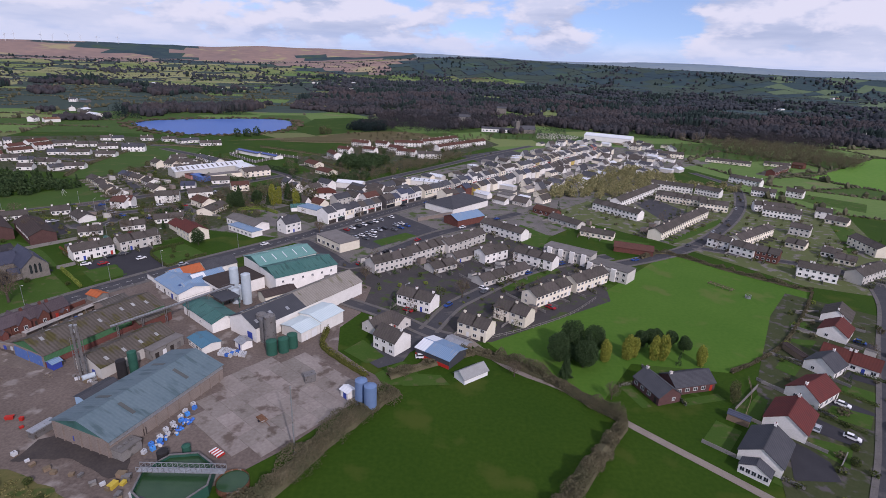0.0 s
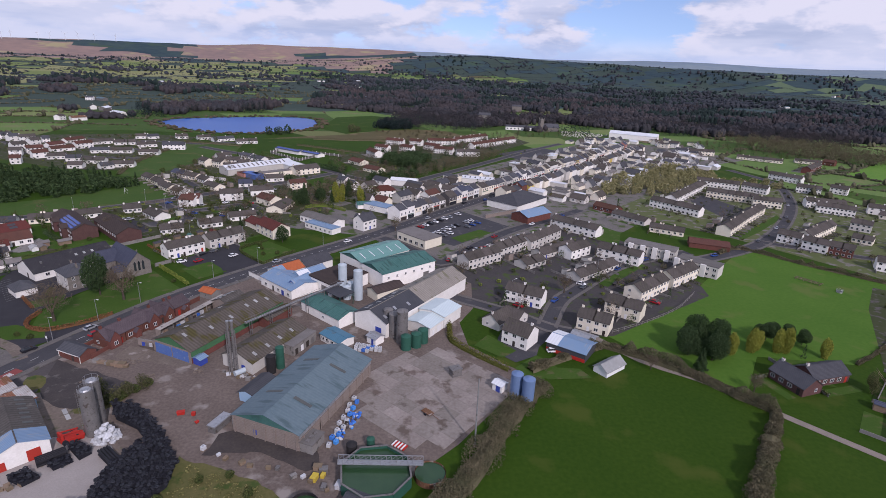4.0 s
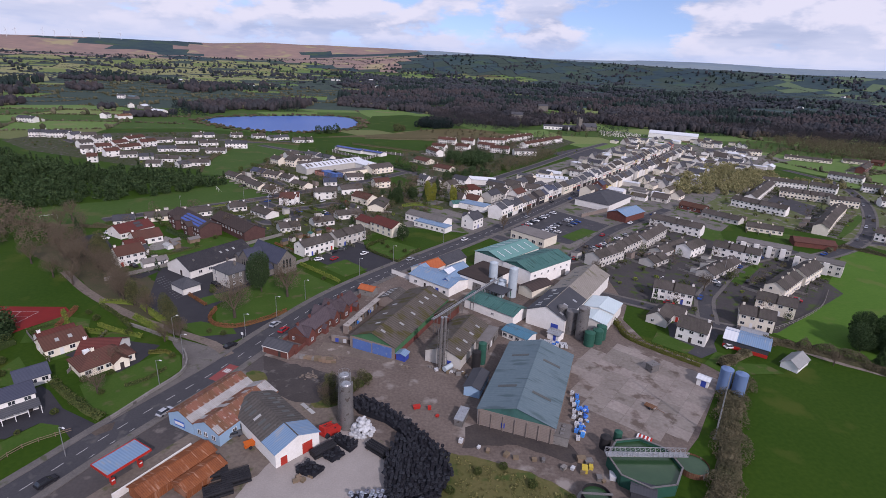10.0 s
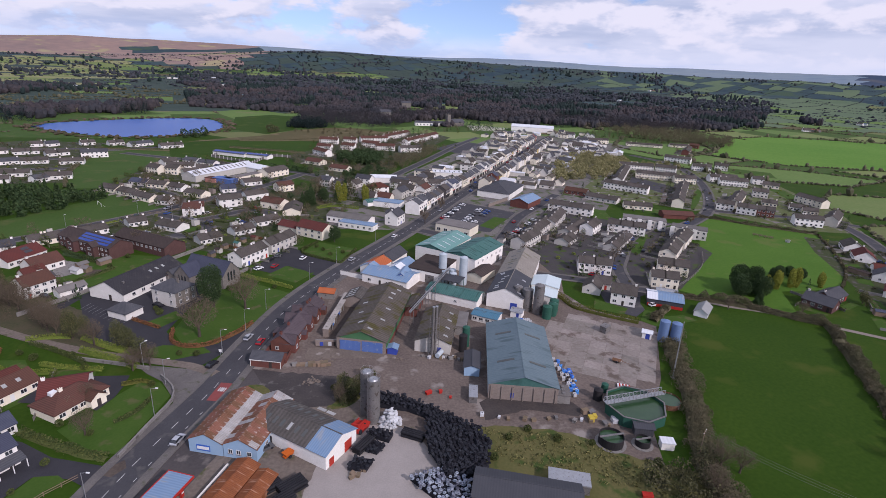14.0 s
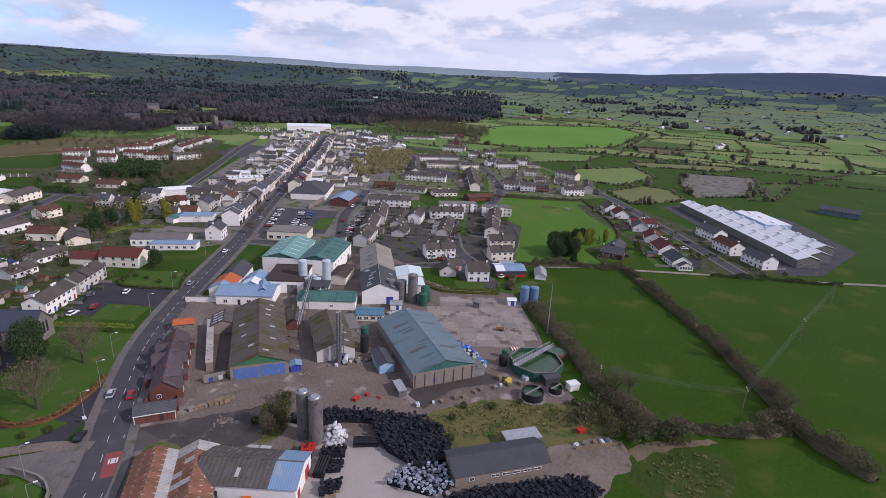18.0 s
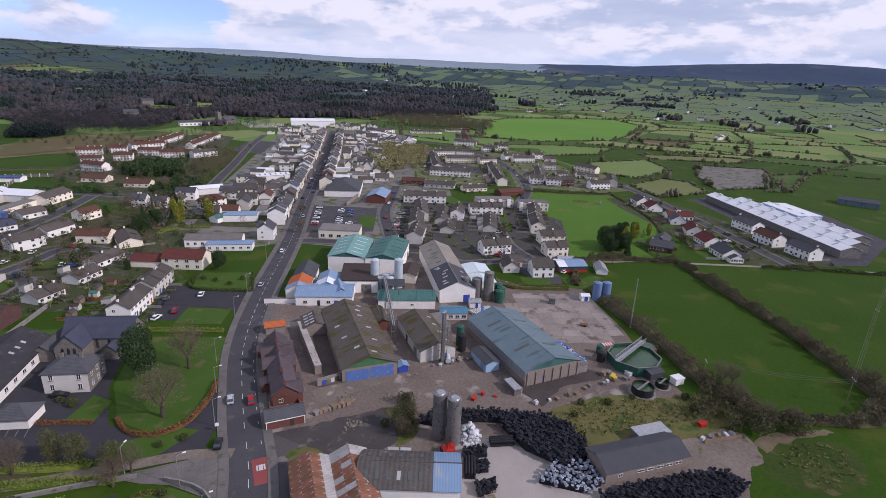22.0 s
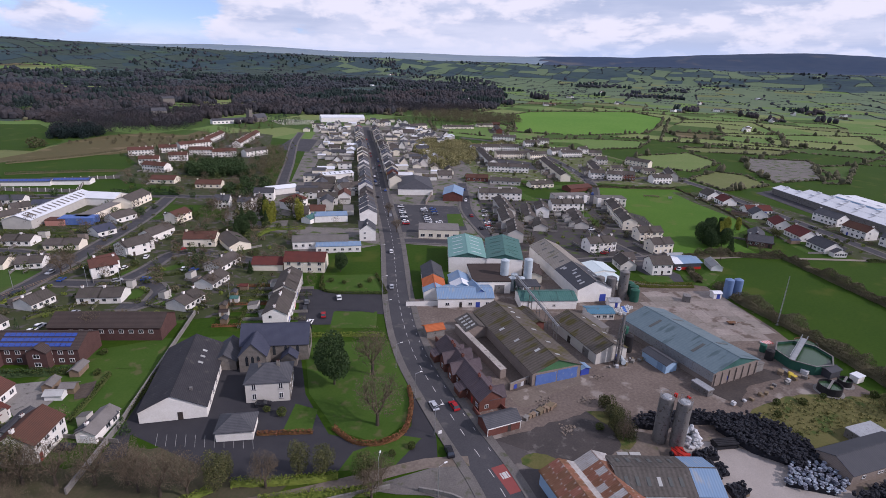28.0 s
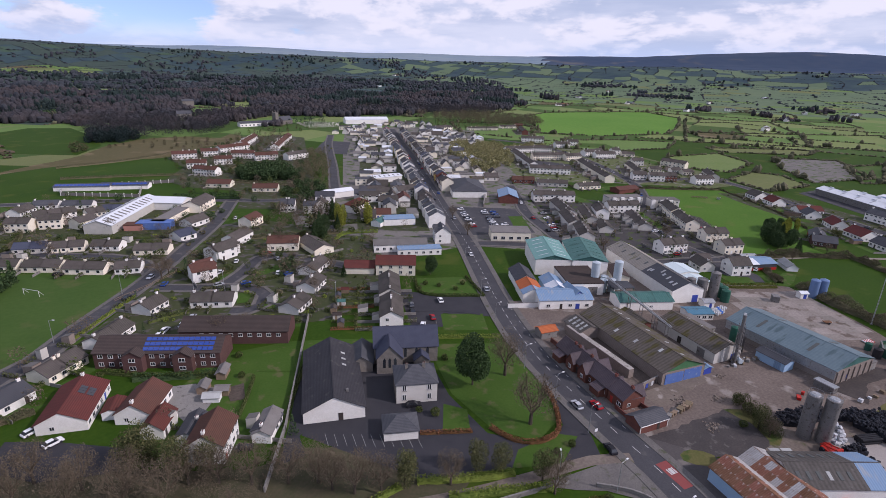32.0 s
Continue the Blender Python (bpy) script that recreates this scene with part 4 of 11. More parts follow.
def crowns(name, spots, m, label, sub=2, rough=0.3):
    """Tree crowns seen from far off, each an uneven clump: spots of x, y, z, radius, height."""
    v0, f0 = ico(sub)
    S = np.array(spots)
    n = len(S)
    j = 1 + rough * (prng.rand(n, len(v0)) - 0.5) * 2
    v = v0[None] * j[:, :, None]
    v = v * np.stack([S[:, 3], S[:, 3], S[:, 4] * 0.55], 1)[:, None] + np.stack([S[:, 0], S[:, 1], S[:, 2] + S[:, 4] * 0.45], 1)[:, None]
    f = f0[None] + (np.arange(n) * len(v0))[:, None, None]
    return tagged(new(name, mesh_of(name, v.reshape(-1, 3).tolist(), f.reshape(-1, 3).tolist(), M[m])), label, "trees", "", "stuff")

# ---- ground to the horizon ----
SKYLINE = ((-90, 0.1), (-46, 0.25), (-40, 0.42), (-32, 0.64), (-24, 0.72), (-19, 0.94), (-12, 1.0), (-2, 1.02), (5, 0.88), (9, 0.84), (14, 0.86), (19, 1.02), (23, 1.06), (28, 0.97), (33, 0.91), (38, 0.99), (44, 1.0), (50, 1.04), (55, 1.22), (61, 1.24), (65, 1.5), (69, 1.72), (72, 1.9), (76, 1.93), (80, 1.82), (84, 1.55), (92, 1.3), (120, 1.0))
RIDGE = ((-90, -0.9), (-40, -0.8), (-20, -0.6), (-10, -0.1), (-3, 0.6), (1, 0.86), (5, 0.84), (9, 0.66), (13, 0.6), (17.5, 0.5), (22, 0.42), (28, 0.38), (36, 0.34), (46, 0.3), (54, 0.34), (62, 0.3), (90, 0.2), (120, 0.1))


def smooth(a, b, v):
    t = min(1.0, max(0.0, (v - a) / (b - a)))
    return t * t * (3 - 2 * t)


def rise(x, y):
    """Height of the land: level in the town, drumlins beyond, a nearer ridge and the far hills at the skyline."""
    dx, dy = x + 120, y - 20
    r = math.hypot(dx, dy)
    az = math.degrees(math.atan2(dx, dy))
    el = float(np.interp(az, [a for a, _ in SKYLINE], [b for _, b in SKYLINE]))
    near = float(np.interp(az, [a for a, _ in RIDGE], [b for _, b in RIDGE]))
    plain = 40 * smooth(2000, 3300, r)
    ridge = (88 + math.tan(radians(near)) * 3400 - 40) * smooth(2750, 3400, r)
    far = smooth(3700, 4450, r)
    top = 88 + math.tan(radians(el)) * 4450
    roll = smooth(900, 1700, r) if az < 40 else smooth(1180, 1900, r)
    wave = noise.noise((x * 0.0028, y * 0.0028, 3.1)) * 9 + noise.noise((x * 0.0011, y * 0.0011, 7.7)) * 8
    crest = (noise.noise((az * 0.22, 0.3, 1.7)) * 5 + noise.noise((az * 0.9, 0.9, 4.0)) * 3 + noise.noise((x * 0.0016, y * 0.0016, 5.0)) * 4) * far
    low = plain + ridge + noise.noise((x * 0.003, y * 0.003, 6.0)) * 5 * smooth(2700, 3300, r)
    return roll * max(-3.0, wave) * (1 - 0.5 * far) + low + far * (top - low) + crest - max(0.0, r - 4600) * 0.06


CELL = 86.0
N = 114
ca, sa = math.cos(radians(23)), math.sin(radians(23))
grid = {}
gv, gf, gi = [], [], []
field_rng = random.Random(11)
for i in range(-N // 2, N // 2 + 1):
    for j in range(-N // 2, N // 2 + 1):
        u, v = (i + field_rng.uniform(-0.3, 0.3)) * CELL * (1 + 0.12 * (i * 2 / N) ** 2), (j + field_rng.uniform(-0.3, 0.3)) * CELL * 0.8 * (1 + 0.45 * (j * 2 / N) ** 2)
        x, y = ca * u - sa * v + 300, sa * u + ca * v + 900
        grid[i, j] = len(gv)
        gv.append((x, y, rise(x, y)))
FIELDS = ["grass", "field_a", "field_b", "field_c", "field_d", "bog", "heather", "field_hazed", "moor", "far_hill", "dark_hill", "sunny", "east_far"]
for i in range(-N // 2, N // 2):
    for j in range(-N // 2, N // 2):
        q = (grid[i, j], grid[i + 1, j], grid[i + 1, j + 1], grid[i, j + 1])
        cx, cy = sum(gv[k][0] for k in q) / 4, sum(gv[k][1] for k in q) / 4
        r, az = math.hypot(cx + 120, cy - 20), math.degrees(math.atan2(cx + 120, cy - 20))
        pick = field_rng.random()
        k = 0
        patch = noise.noise((cx * 0.0016, cy * 0.0016, 0))
        if r > 620:
            k = 1 if pick < 0.34 else 2 if pick < 0.66 else 3 if pick < 0.86 else 4 if pick < 0.95 else 5
        # dimmed parcels stand in for cloud shade on the western fields
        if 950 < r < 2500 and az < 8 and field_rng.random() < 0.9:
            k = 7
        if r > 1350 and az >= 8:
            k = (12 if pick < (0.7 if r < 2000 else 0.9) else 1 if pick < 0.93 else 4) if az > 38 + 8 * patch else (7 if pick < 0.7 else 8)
        # sun patch on the north-western slopes, set by lighter field colours
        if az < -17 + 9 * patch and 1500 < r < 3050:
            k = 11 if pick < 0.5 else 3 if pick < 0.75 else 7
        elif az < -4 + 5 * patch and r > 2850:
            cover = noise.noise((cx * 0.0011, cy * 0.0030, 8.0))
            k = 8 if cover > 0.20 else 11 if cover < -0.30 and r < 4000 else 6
        # eastern hill, blued by the haze in its colour
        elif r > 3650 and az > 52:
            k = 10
        # haze-coloured hills at the skyline
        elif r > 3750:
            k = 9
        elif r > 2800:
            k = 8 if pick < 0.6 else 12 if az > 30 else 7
        gf.append(q)
        gi.append(k)
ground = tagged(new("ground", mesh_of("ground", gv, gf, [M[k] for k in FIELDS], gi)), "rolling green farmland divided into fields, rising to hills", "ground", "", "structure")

# field parcels and yards near the camera, each a little above the sheet
flat("town_ground", [(-90, 262), (-60, 225), (-30, 215), (20, 250), (60, 300), (95, 345), (160, 440), (230, 560), (280, 600), (235, 690), (130, 700), (60, 600), (-20, 480), (-60, 420), (-130, 370), (-150, 320), (-140, 270)], 0.015, M["town"], "grey-brown tarmac and gravel ground of the town centre", "ground")
flat("yard", [(-151, 170), (-130, 207), (-112, 196), (-90, 216), (-60, 225), (-30, 214), (-36, 180), (-41, 168), (-38, 152), (-26, 141), (-19, 136), (-29, 121), (-41, 103), (-58, 84), (-66, 66), (-84, 84), (-108, 90), (-124, 93), (-146, 108), (-163, 130)], 0.03, M["yard"], "stained concrete and mud factory yard", "yard")
flat("mud_yard", [(-162, 130.5), (-154, 127.2), (-144.5, 124), (-133.5, 120.2), (-131.8, 115.3), (-136, 111), (-141.4, 107.6), (-150, 110), (-156, 115), (-165, 122)], 0.045, M["lot"], "dark gravel lot beside the brick garage", "yard")
flat("rough_patch", [(-135, 121), (-130.5, 117.5), (-132, 110), (-137, 106), (-141.5, 107.5), (-136.5, 112.5)], 0.06, M["rough"], "strip of rough grass beside the silos", "ground")
flat("rough_patch", [(-164, 120), (-160.5, 122), (-156, 116), (-158.5, 113.5)], 0.06, M["rough"], "grassy corner behind the rusty shed", "ground")
flat("concrete_apron", [(-145.5, 140), (-134, 138), (-121, 133.5), (-119.5, 128.6), (-132, 131), (-146.5, 133.5)], 0.05, M["slab_old"], "pale broken concrete before the old shed", "yard")
flat("tyre_yard", [(-170, 92), (-158, 113), (-137, 112), (-124, 98), (-106, 84), (-99, 70), (-89, 60), (-79, 57), (-82, 48), (-100, 44), (-122, 55), (-150, 50), (-180, 66), (-181, 82)], 0.04, M["dirt"], "dirt yard under the tyre heaps", "yard")
flat("gravel_yard", [(-139, 97), (-125, 97), (-116, 78), (-118, 60), (-132, 58), (-148, 66), (-146, 84)], 0.055, M["gravel"], "pale gravel yard between tyre heaps", "yard")
flat("waste_ground", [(-106, 93), (-97, 90.5), (-84, 86.5), (-77, 81), (-69, 73), (-60, 68), (-57, 62), (-62, 56), (-72, 58), (-82, 61), (-92, 67), (-102, 72), (-107, 80)], 0.05, M["rough"], "rough yellowish waste ground with tussocks", "ground")
flat("rough_field", [(-64, 58), (-50, 46), (-38, 30), (-30, 15), (-60, -10), (-100, 20), (-90, 50)], 0.02, M["grass"], "damp green field", "field")
flat("rough_patch", [(-76, 47), (-66, 46), (-58, 40), (-54, 33), (-63, 28), (-74, 30), (-80, 36), (-82, 44)], 0.03, M["rough_green"], "green field corner with yellowed tussocks", "field")
flat("dirt_track", [(-88, 63), (-80, 62), (-72, 57.5), (-70, 53), (-72, 49.5), (-78, 46.5), (-90, 50), (-98, 56), (-92, 60)], 0.045, M["dirt"], "dry dirt yard beside the byre", "yard")
flat("dirt_track", [(-72, 50.5), (-66, 49.5), (-58, 44.5), (-50, 39.5), (-50, 37.4), (-59, 42), (-67, 46), (-73, 46.5)], 0.05, M["track_mud"], "brown earth track leading into the field", "track")
flat("chapel_drive", [(-226, 188), (-190, 214), (-174, 203), (-187, 176), (-191, 158), (-184, 146), (-174, 147), (-164, 158), (-166, 150), (-172, 140), (-178, 133), (-190, 142), (-214, 158)], 0.03, M["asphalt_dark"], "dark tarmac drive and car park by the chapel", "drive")
flat("leaf_litter", [(-292, 218), (-276, 226), (-262, 206), (-240, 186), (-228, 184), (-212, 166), (-204, 151), (-216, 152), (-240, 168), (-262, 186), (-290, 202)], 0.02, M["litter"], "brown leaf litter under bare trees", "ground")
flat("church_lawn", [(-173, 201), (-152, 184), (-157, 170), (-165, 157), (-173, 149), (-184, 147.5), (-189, 158), (-186, 176)], 0.05, M["lawn"], "green lawn beside the chapel", "lawn")
flat("chapel_grounds", [(-262, 214), (-246, 225), (-226, 238), (-206, 232), (-192, 222), (-176, 208), (-186, 205), (-205, 205), (-222, 192), (-232, 190), (-250, 200)], 0.011, M["lawn"], "dull green grass round the care home and hall", "lawn")
flat("hall_side", [(-235, 182.5), (-227.4, 192.2), (-206, 222), (-203.4, 219.6), (-221, 189.5), (-226.5, 188.2), (-229, 181)], 0.034, M["asphalt_dark"], "dark tarmac strip between the hall and its wall", "drive")
flat("house_lawn", [(-191, 174), (-199, 166), (-194, 161), (-188, 168)], 0.05, M["lawn"], "small clipped lawn", "lawn")
flat("verge_lawn", [(-175, 142), (-186, 139), (-196, 146), (-190, 149), (-178, 146)], 0.05, M["lawn"], "grass verge by the junction", "lawn")
flat("forecourt", [(-169, 213), (-153, 240), (-146, 232), (-130, 214), (-141, 200), (-153, 214), (-160, 206)], 0.03, M["asphalt_dark"], "dark tarmac car park in front of the terrace", "car park")
flat("front_lawn", [(-162, 204), (-150, 194), (-142, 204), (-154, 214)], 0.05, M["lawn"], "mown front lawn", "lawn")
flat("garden_lawn", [(-147, 231), (-130, 215), (-121, 233), (-139, 246)], 0.05, M["lawn"], "garden lawn with shrubs", "lawn")
flat("car_park", [(-42, 323), (-12, 293), (-44, 253), (-78, 274)], 0.03, M["asphalt"], "tarmac public car park", "car park")
flat("roadside_apron", [(-199, 66), (-189, 92), (-179, 113), (-173.5, 124), (-162, 130), (-156, 114), (-168, 92), (-180, 70), (-191, 56)], 0.025, M["apron"], "dusty tarmac apron between road and sheds", "yard")
flat("back_car_park", [(-2, 560), (30, 600), (52, 625), (70, 600), (40, 560), (18, 530)], 0.04, M["asphalt"], "tarmac car park behind the street", "car park")
flat("dark_mud", [(-101, 94), (-88, 96), (-76, 91), (-74, 97), (-86, 104), (-99, 103)], 0.05, M["tar"], "black muddy tarmac before the shed", "yard")
flat("car_park_green", [(-30, 284), (-23, 279), (-40, 259), (-46, 266)], 0.05, M["lawn"], "small green in the car park", "lawn")
flat("playing_field", [(-345, 262), (-328, 240), (-272, 242), (-275, 262), (-270, 275), (-228, 312), (-210, 294), (-232, 340), (-242, 348), (-262, 352), (-300, 296)], 0.02, M["field_b"], "mown green playing field", "field")
flat("clay_court", [(-268, 151), (-240, 154), (-234.7, 149.6), (-241.4, 138.4), (-244.1, 132.4), (-249.4, 126), (-272, 138)], 0.05, M["clay"], "red tennis court surface", "court")
court_lines = Geo()
for a, b in (((-268, 147), (-246, 149.5)), ((-266, 139), (-247, 141.5)), ((-262, 148), (-259.5, 139.5)), ((-252, 149), (-250, 141)), ((-268, 147), (-266, 139)), ((-246, 149.5), (-247, 141.5)), ((-267, 143), (-246.5, 145.5))):
    d = (Vector(b) - Vector(a)).normalized() * 0.05
    court_lines.poly([(a[0] - d.y, a[1] + d.x, 0), (a[0] + d.y, a[1] - d.x, 0), (b[0] + d.y, b[1] - d.x, 0), (b[0] - d.y, b[1] + d.x, 0)])
part("court_line", court_lines.mesh("court_line", M["line"]), bpy.data.objects["clay_court"], pose(0, 0, 0.006), "white painted court lines")
flat("estate_green", [(11.8, 164), (43.8, 188), (113, 272), (165, 228), (122, 175), (91, 153), (60, 155), (45, 132), (24, 148)], 0.02, M["paddock"], "green paddock behind the estate", "field")
flat("hill_field", [(-296.4, 372.6), (-311.8, 428.2), (-324.1, 536.1), (-265.6, 528.8), (-251.2, 469.6), (-254.5, 413.5), (-258.5, 396), (-267.7, 372.7)], 0.02, M["field_b"], "green field on a slope", "field")
flat("bog", [(-260, 590), (-225, 622), (-187, 652), (-153, 703), (-136, 718), (-103, 740), (-60, 735), (-40, 705), (-14, 730), (-12, 690), (-40, 655), (-72, 650), (-98, 626), (-130, 606), (-157, 612), (-182, 605), (-212, 608)], 0.02, M["bog"], "brown reedy bog", "bog")
flat("bog_field", [(-255, 575), (-213, 606), (-182, 603), (-157, 609), (-127, 601), (-134, 545), (-157, 523), (-191, 528), (-225, 545)], 0.03, M["grass"], "dark green field beside the bog", "field")
flat("east_field", [(345, 535), (440, 620), (530, 705), (640, 740), (800, 690), (880, 640), (800, 531), (640, 465), (513, 424), (392, 466)], 0.03, M["field_e"], "large bright green field on a rise", "field")
flat("east_field", [(261, 491), (374, 434), (425, 377), (353, 356), (275, 386), (236, 452)], 0.03, M["field_a"], "green field behind the estate", "field")
flat("east_field", [(293, 329), (371, 304), (328, 255), (252, 251), (240, 294)], 0.03, M["pale_field"], "pale grazed field beyond the estate", "field")
flat("east_field", [(408, 331), (514, 235), (450, 233), (386, 304)], 0.03, M["field_d"], "bright dry green field strip", "field")
flat("depot_ground", [(390, 254), (434, 202), (333, 156), (265, 187), (318, 225)], 0.03, M["town"], "pale gravel ground of a depot", "yard")
flat("east_field", [(391, 188), (451, 162), (315, 145), (299, 157)], 0.03, M["field_b"], "green field beside the depot", "field")
flat("east_field", [(274, 239), (277, 214), (244, 186), (190, 201), (217, 240)], 0.03, M["field_d"], "small dry green field near the estate", "field")
flat("estate_ground", [(62, 345), (95, 385), (150, 440), (205, 440), (300, 480), (290, 400), (235, 270), (200, 225), (165, 235), (125, 285)], 0.015, M["plots"], "tarmac, drives and gardens of the housing estate", "ground")
flat("terrace_ground", [(-60, 222), (-20, 262), (14, 300), (44, 285), (70, 240), (66, 205), (14, 164), (-10, 160), (-36, 185), (-36, 205)], 0.02, M["yards"], "tarmac, drives and gardens of the terraces", "ground")
for pts in ([(30.2, 292.5), (38, 313), (53.1, 292), (45.7, 269), (35, 277)], [(16.5, 215), (43, 245), (50, 239), (23.8, 209)], [(107.7, 294.9), (124, 291), (143, 309), (176, 344), (178, 353), (133, 307)], [(251.7, 353.5), (262, 345), (249, 316), (221.3, 289), (233.6, 313.7)],
            [(69, 318), (87, 297), (110, 288), (97, 277), (79, 288)], [(270.6, 461), (299.7, 446), (326, 423), (305, 394), (278, 418)]):
    flat("estate_lawn", pts, 0.04, M["lawn"], "mown green strip between the houses of the estate", "lawn")
flat("court_tarmac", [(129.7, 388), (150, 405), (162, 366), (135.3, 333)], 0.035, M["asphalt"], "tarmac parking court inside the terraces", "car park")
flat("west_estate_ground", [(-262, 268), (-222, 311), (-196, 340), (-172, 372), (-150, 372), (-120, 300), (-150, 250), (-185, 235), (-225, 255)], 0.012, M["garden"], "tarmac, drives and gardens of the housing estate", "ground")
flat("north_estate_ground", [(-275, 372), (-222, 318), (-205, 335), (-185, 355), (-150, 410), (-205, 470), (-262, 470)], 0.012, M["garden"], "tarmac, drives and gardens of the housing estate", "ground")
flat("white_estate_ground", [(-525, 470), (-470, 430), (-345, 385), (-303, 390), (-312, 428), (-325, 537), (-335, 575), (-400, 580), (-520, 520)], 0.012, M["garden"], "tarmac, drives and gardens of the white housing estate", "ground")
flat("bungalow_ground", [(78, 95), (96, 145), (130, 200), (150, 225), (185, 200), (150, 120), (112, 70)], 0.015, M["garden"], "tarmac drives and gardens between bungalows", "ground")

flat("wood_field", [(-230, 700), (-185, 660), (-155, 708), (-146, 780), (-150, 880), (-190, 900), (-240, 850)], 0.025, M["grass"], "dark green field beside the wood", "field")
flat("north_gardens", [(-160, 505), (-130, 550), (-126, 604), (-98, 626), (-70, 648), (-38, 652), (-8, 692), (30, 700), (45, 660), (-20, 540), (-50, 480), (-95, 400), (-118, 372), (-150, 400), (-128, 440), (-150, 470)], 0.016, M["garden"], "rough gardens and drives of the red-roofed estate", "ground")
# darker garden ground laid over the town's shaded western side
flat("back_plots", [(-88, 292), (-41, 360), (18, 444), (88, 554), (140, 640), (112, 655), (60, 575), (5, 490), (-45, 420), (-100, 345), (-118, 318)], 0.021, M["garden"], "yards and gardens behind the main street, darkened to stand for cloud shade", "ground")
flat("churchyard", [(42, 719), (24, 780), (60, 806), (100, 812), (140, 812), (176, 776), (138, 728)], 0.03, M["field_b"], "grassy churchyard below the wood", "ground")

# lake
lake = smooth_line([(-441, 690), (-430, 736), (-348, 800), (-282, 815), (-250, 768), (-243, 696), (-272, 646), (-326, 618), (-394, 646), (-441, 690)], 12)
flat("lake", [(p.x, p.y) for p in lake[:-1]], 0.06, M["water"], "deep blue lake", "lake")

# ---- main road ----
road_line = smooth_line([(-330, -180), (-262, -65), (-226, 4), (-205, 45), (-192, 75), (-184, 95), (-176, 112), (-171, 123), (-166, 137), (-159, 155), (-152, 171), (-142, 188.5), (-127.5, 210), (-109, 235), (-90.5, 260), (-74, 284), (-54, 314), (-28, 352), (19, 420.5), (70, 495), (142, 604), (190, 675)], 5)
road = ribbon("road", road_line, 4.0, -4.0, 0.13, M["asphalt"], "grey asphalt main road with white dashes", "road")
for side, far in ((4.0, 6.2), (-6.2, -4.0)):
    ribbon("pavement", road_line, far if side > 0 else -4.0, side if side > 0 else -6.2, 0.23, M["pavement"], "raised concrete pavement along the main road", "pavement", 0.22)
dash = Geo().box(-1.3, -0.07, 0, 1.3, 0.07, 0.012).mesh("road_dash", M["line"])
for k in range(54, 140):
    a, b = road_line[k], road_line[k + 1]
    part("road_dash", dash, road, Matrix.Translation((a.x, a.y, 0.136)) @ pose(0, 0, 0, 0, 0, math.degrees(math.atan2(b.y - a.y, b.x - a.x))))
edge = Geo().box(-0.6, -0.06, 0, 0.6, 0.06, 0.012).mesh("edge_dash", M["line"])
for d in (-3.3,):
    for k in range(58, 82):
        a, b = offset_line(road_line, d)[k], offset_line(road_line, d)[k + 1]
        part("edge_dash", edge, road, Matrix.Translation((a.x, a.y, 0.136)) @ pose(0, 0, 0, 0, 0, math.degrees(math.atan2(b.y - a.y, b.x - a.x))))
part("red_surface", Geo().box(-4.2, -1.75, 0, 4.2, 1.75, 0.012).mesh("red_surface", M["red_paint"]), road, pose(-169.6, 119.6, 0.14, 0, 0, 71), "worn red road surface patch")


def street(pts, w, m="asphalt", z=0.115, paved=True, label="grey asphalt estate road"):
    line = smooth_line(pts, 5)
    CACHE["streets"] = CACHE.get("streets", 0) + 1
    z += 0.0017 * CACHE["streets"]
    ribbon("road", line, w / 2, -w / 2, z, M[m], label, "road")
    if paved:
        ribbon("pavement", line, w / 2 + 1.5, w / 2, z + 0.1, M["pavement"], "narrow raised pavement beside the estate road", "pavement", 0.2)
        ribbon("pavement", line, -w / 2, -w / 2 - 1.5, z + 0.1, M["pavement"], "narrow raised pavement beside the estate road", "pavement", 0.2)


street([(5, 165), (18.6, 148), (35, 137.5), (46, 126.5), (58, 115), (74, 100), (93, 81), (113, 61), (140, 37), (180, 0)], 2.6, "track", 0.1, False, "pale farm track")
for k, w in enumerate((0.35, 0.9, 0.35)):
    part("road_sign_bar", Geo().box(-0.9, -w / 2, 0, 0.9, w / 2, 0.01).mesh("road_sign_bar", M["line"]), road, pose(-169.2 + 0.75 * (k - 1), 120.6 - 0.25 * (k - 1), 0.154, 0, 0, 71))
street([(-225, 305), (-215, 296), (-205, 289), (-198.5, 283), (-194.8, 276.7), (-195.1, 270.2), (-200, 263.3), (-206, 262), (-211, 266)], 5)
street([(-266, 388), (-247.5, 371), (-228, 352), (-220.5, 337), (-221, 320)], 5)
street([(-205, 289), (-191.7, 298.4), (-179, 310), (-170, 309), (-163, 298), (-156, 283), (-147, 268)], 5)
street([(-480, 490), (-455, 475), (-425, 470), (-408, 471), (-380, 480), (-352, 482), (-318, 484)], 5)
street([(-440, 452), (-412, 441), (-385, 437), (-352, 436), (-318, 440)], 5)
street([(-440, 530), (-395, 528), (-340, 536), (-312, 530), (-290, 545), (-262, 552)], 5)
flat("green", [(-206.6, 269.7), (-204.6, 276.6), (-200.1, 278.4), (-198.8, 273.3), (-203.4, 268.6)], 0.16, M["lawn"], "small oval green inside the road loop", "lawn")
flat("front_garden", [(-187.3, 294.8), (-176.4, 297), (-174.5, 290.4), (-189.4, 290.5)], 0.05, M["lawn"], "front garden lawn in the estate", "lawn")
flat("front_garden", [(-203.3, 299.3), (-194.5, 301.8), (-197.0, 297.5), (-203.5, 293.0)], 0.05, M["lawn"], "front garden lawn in the estate", "lawn")
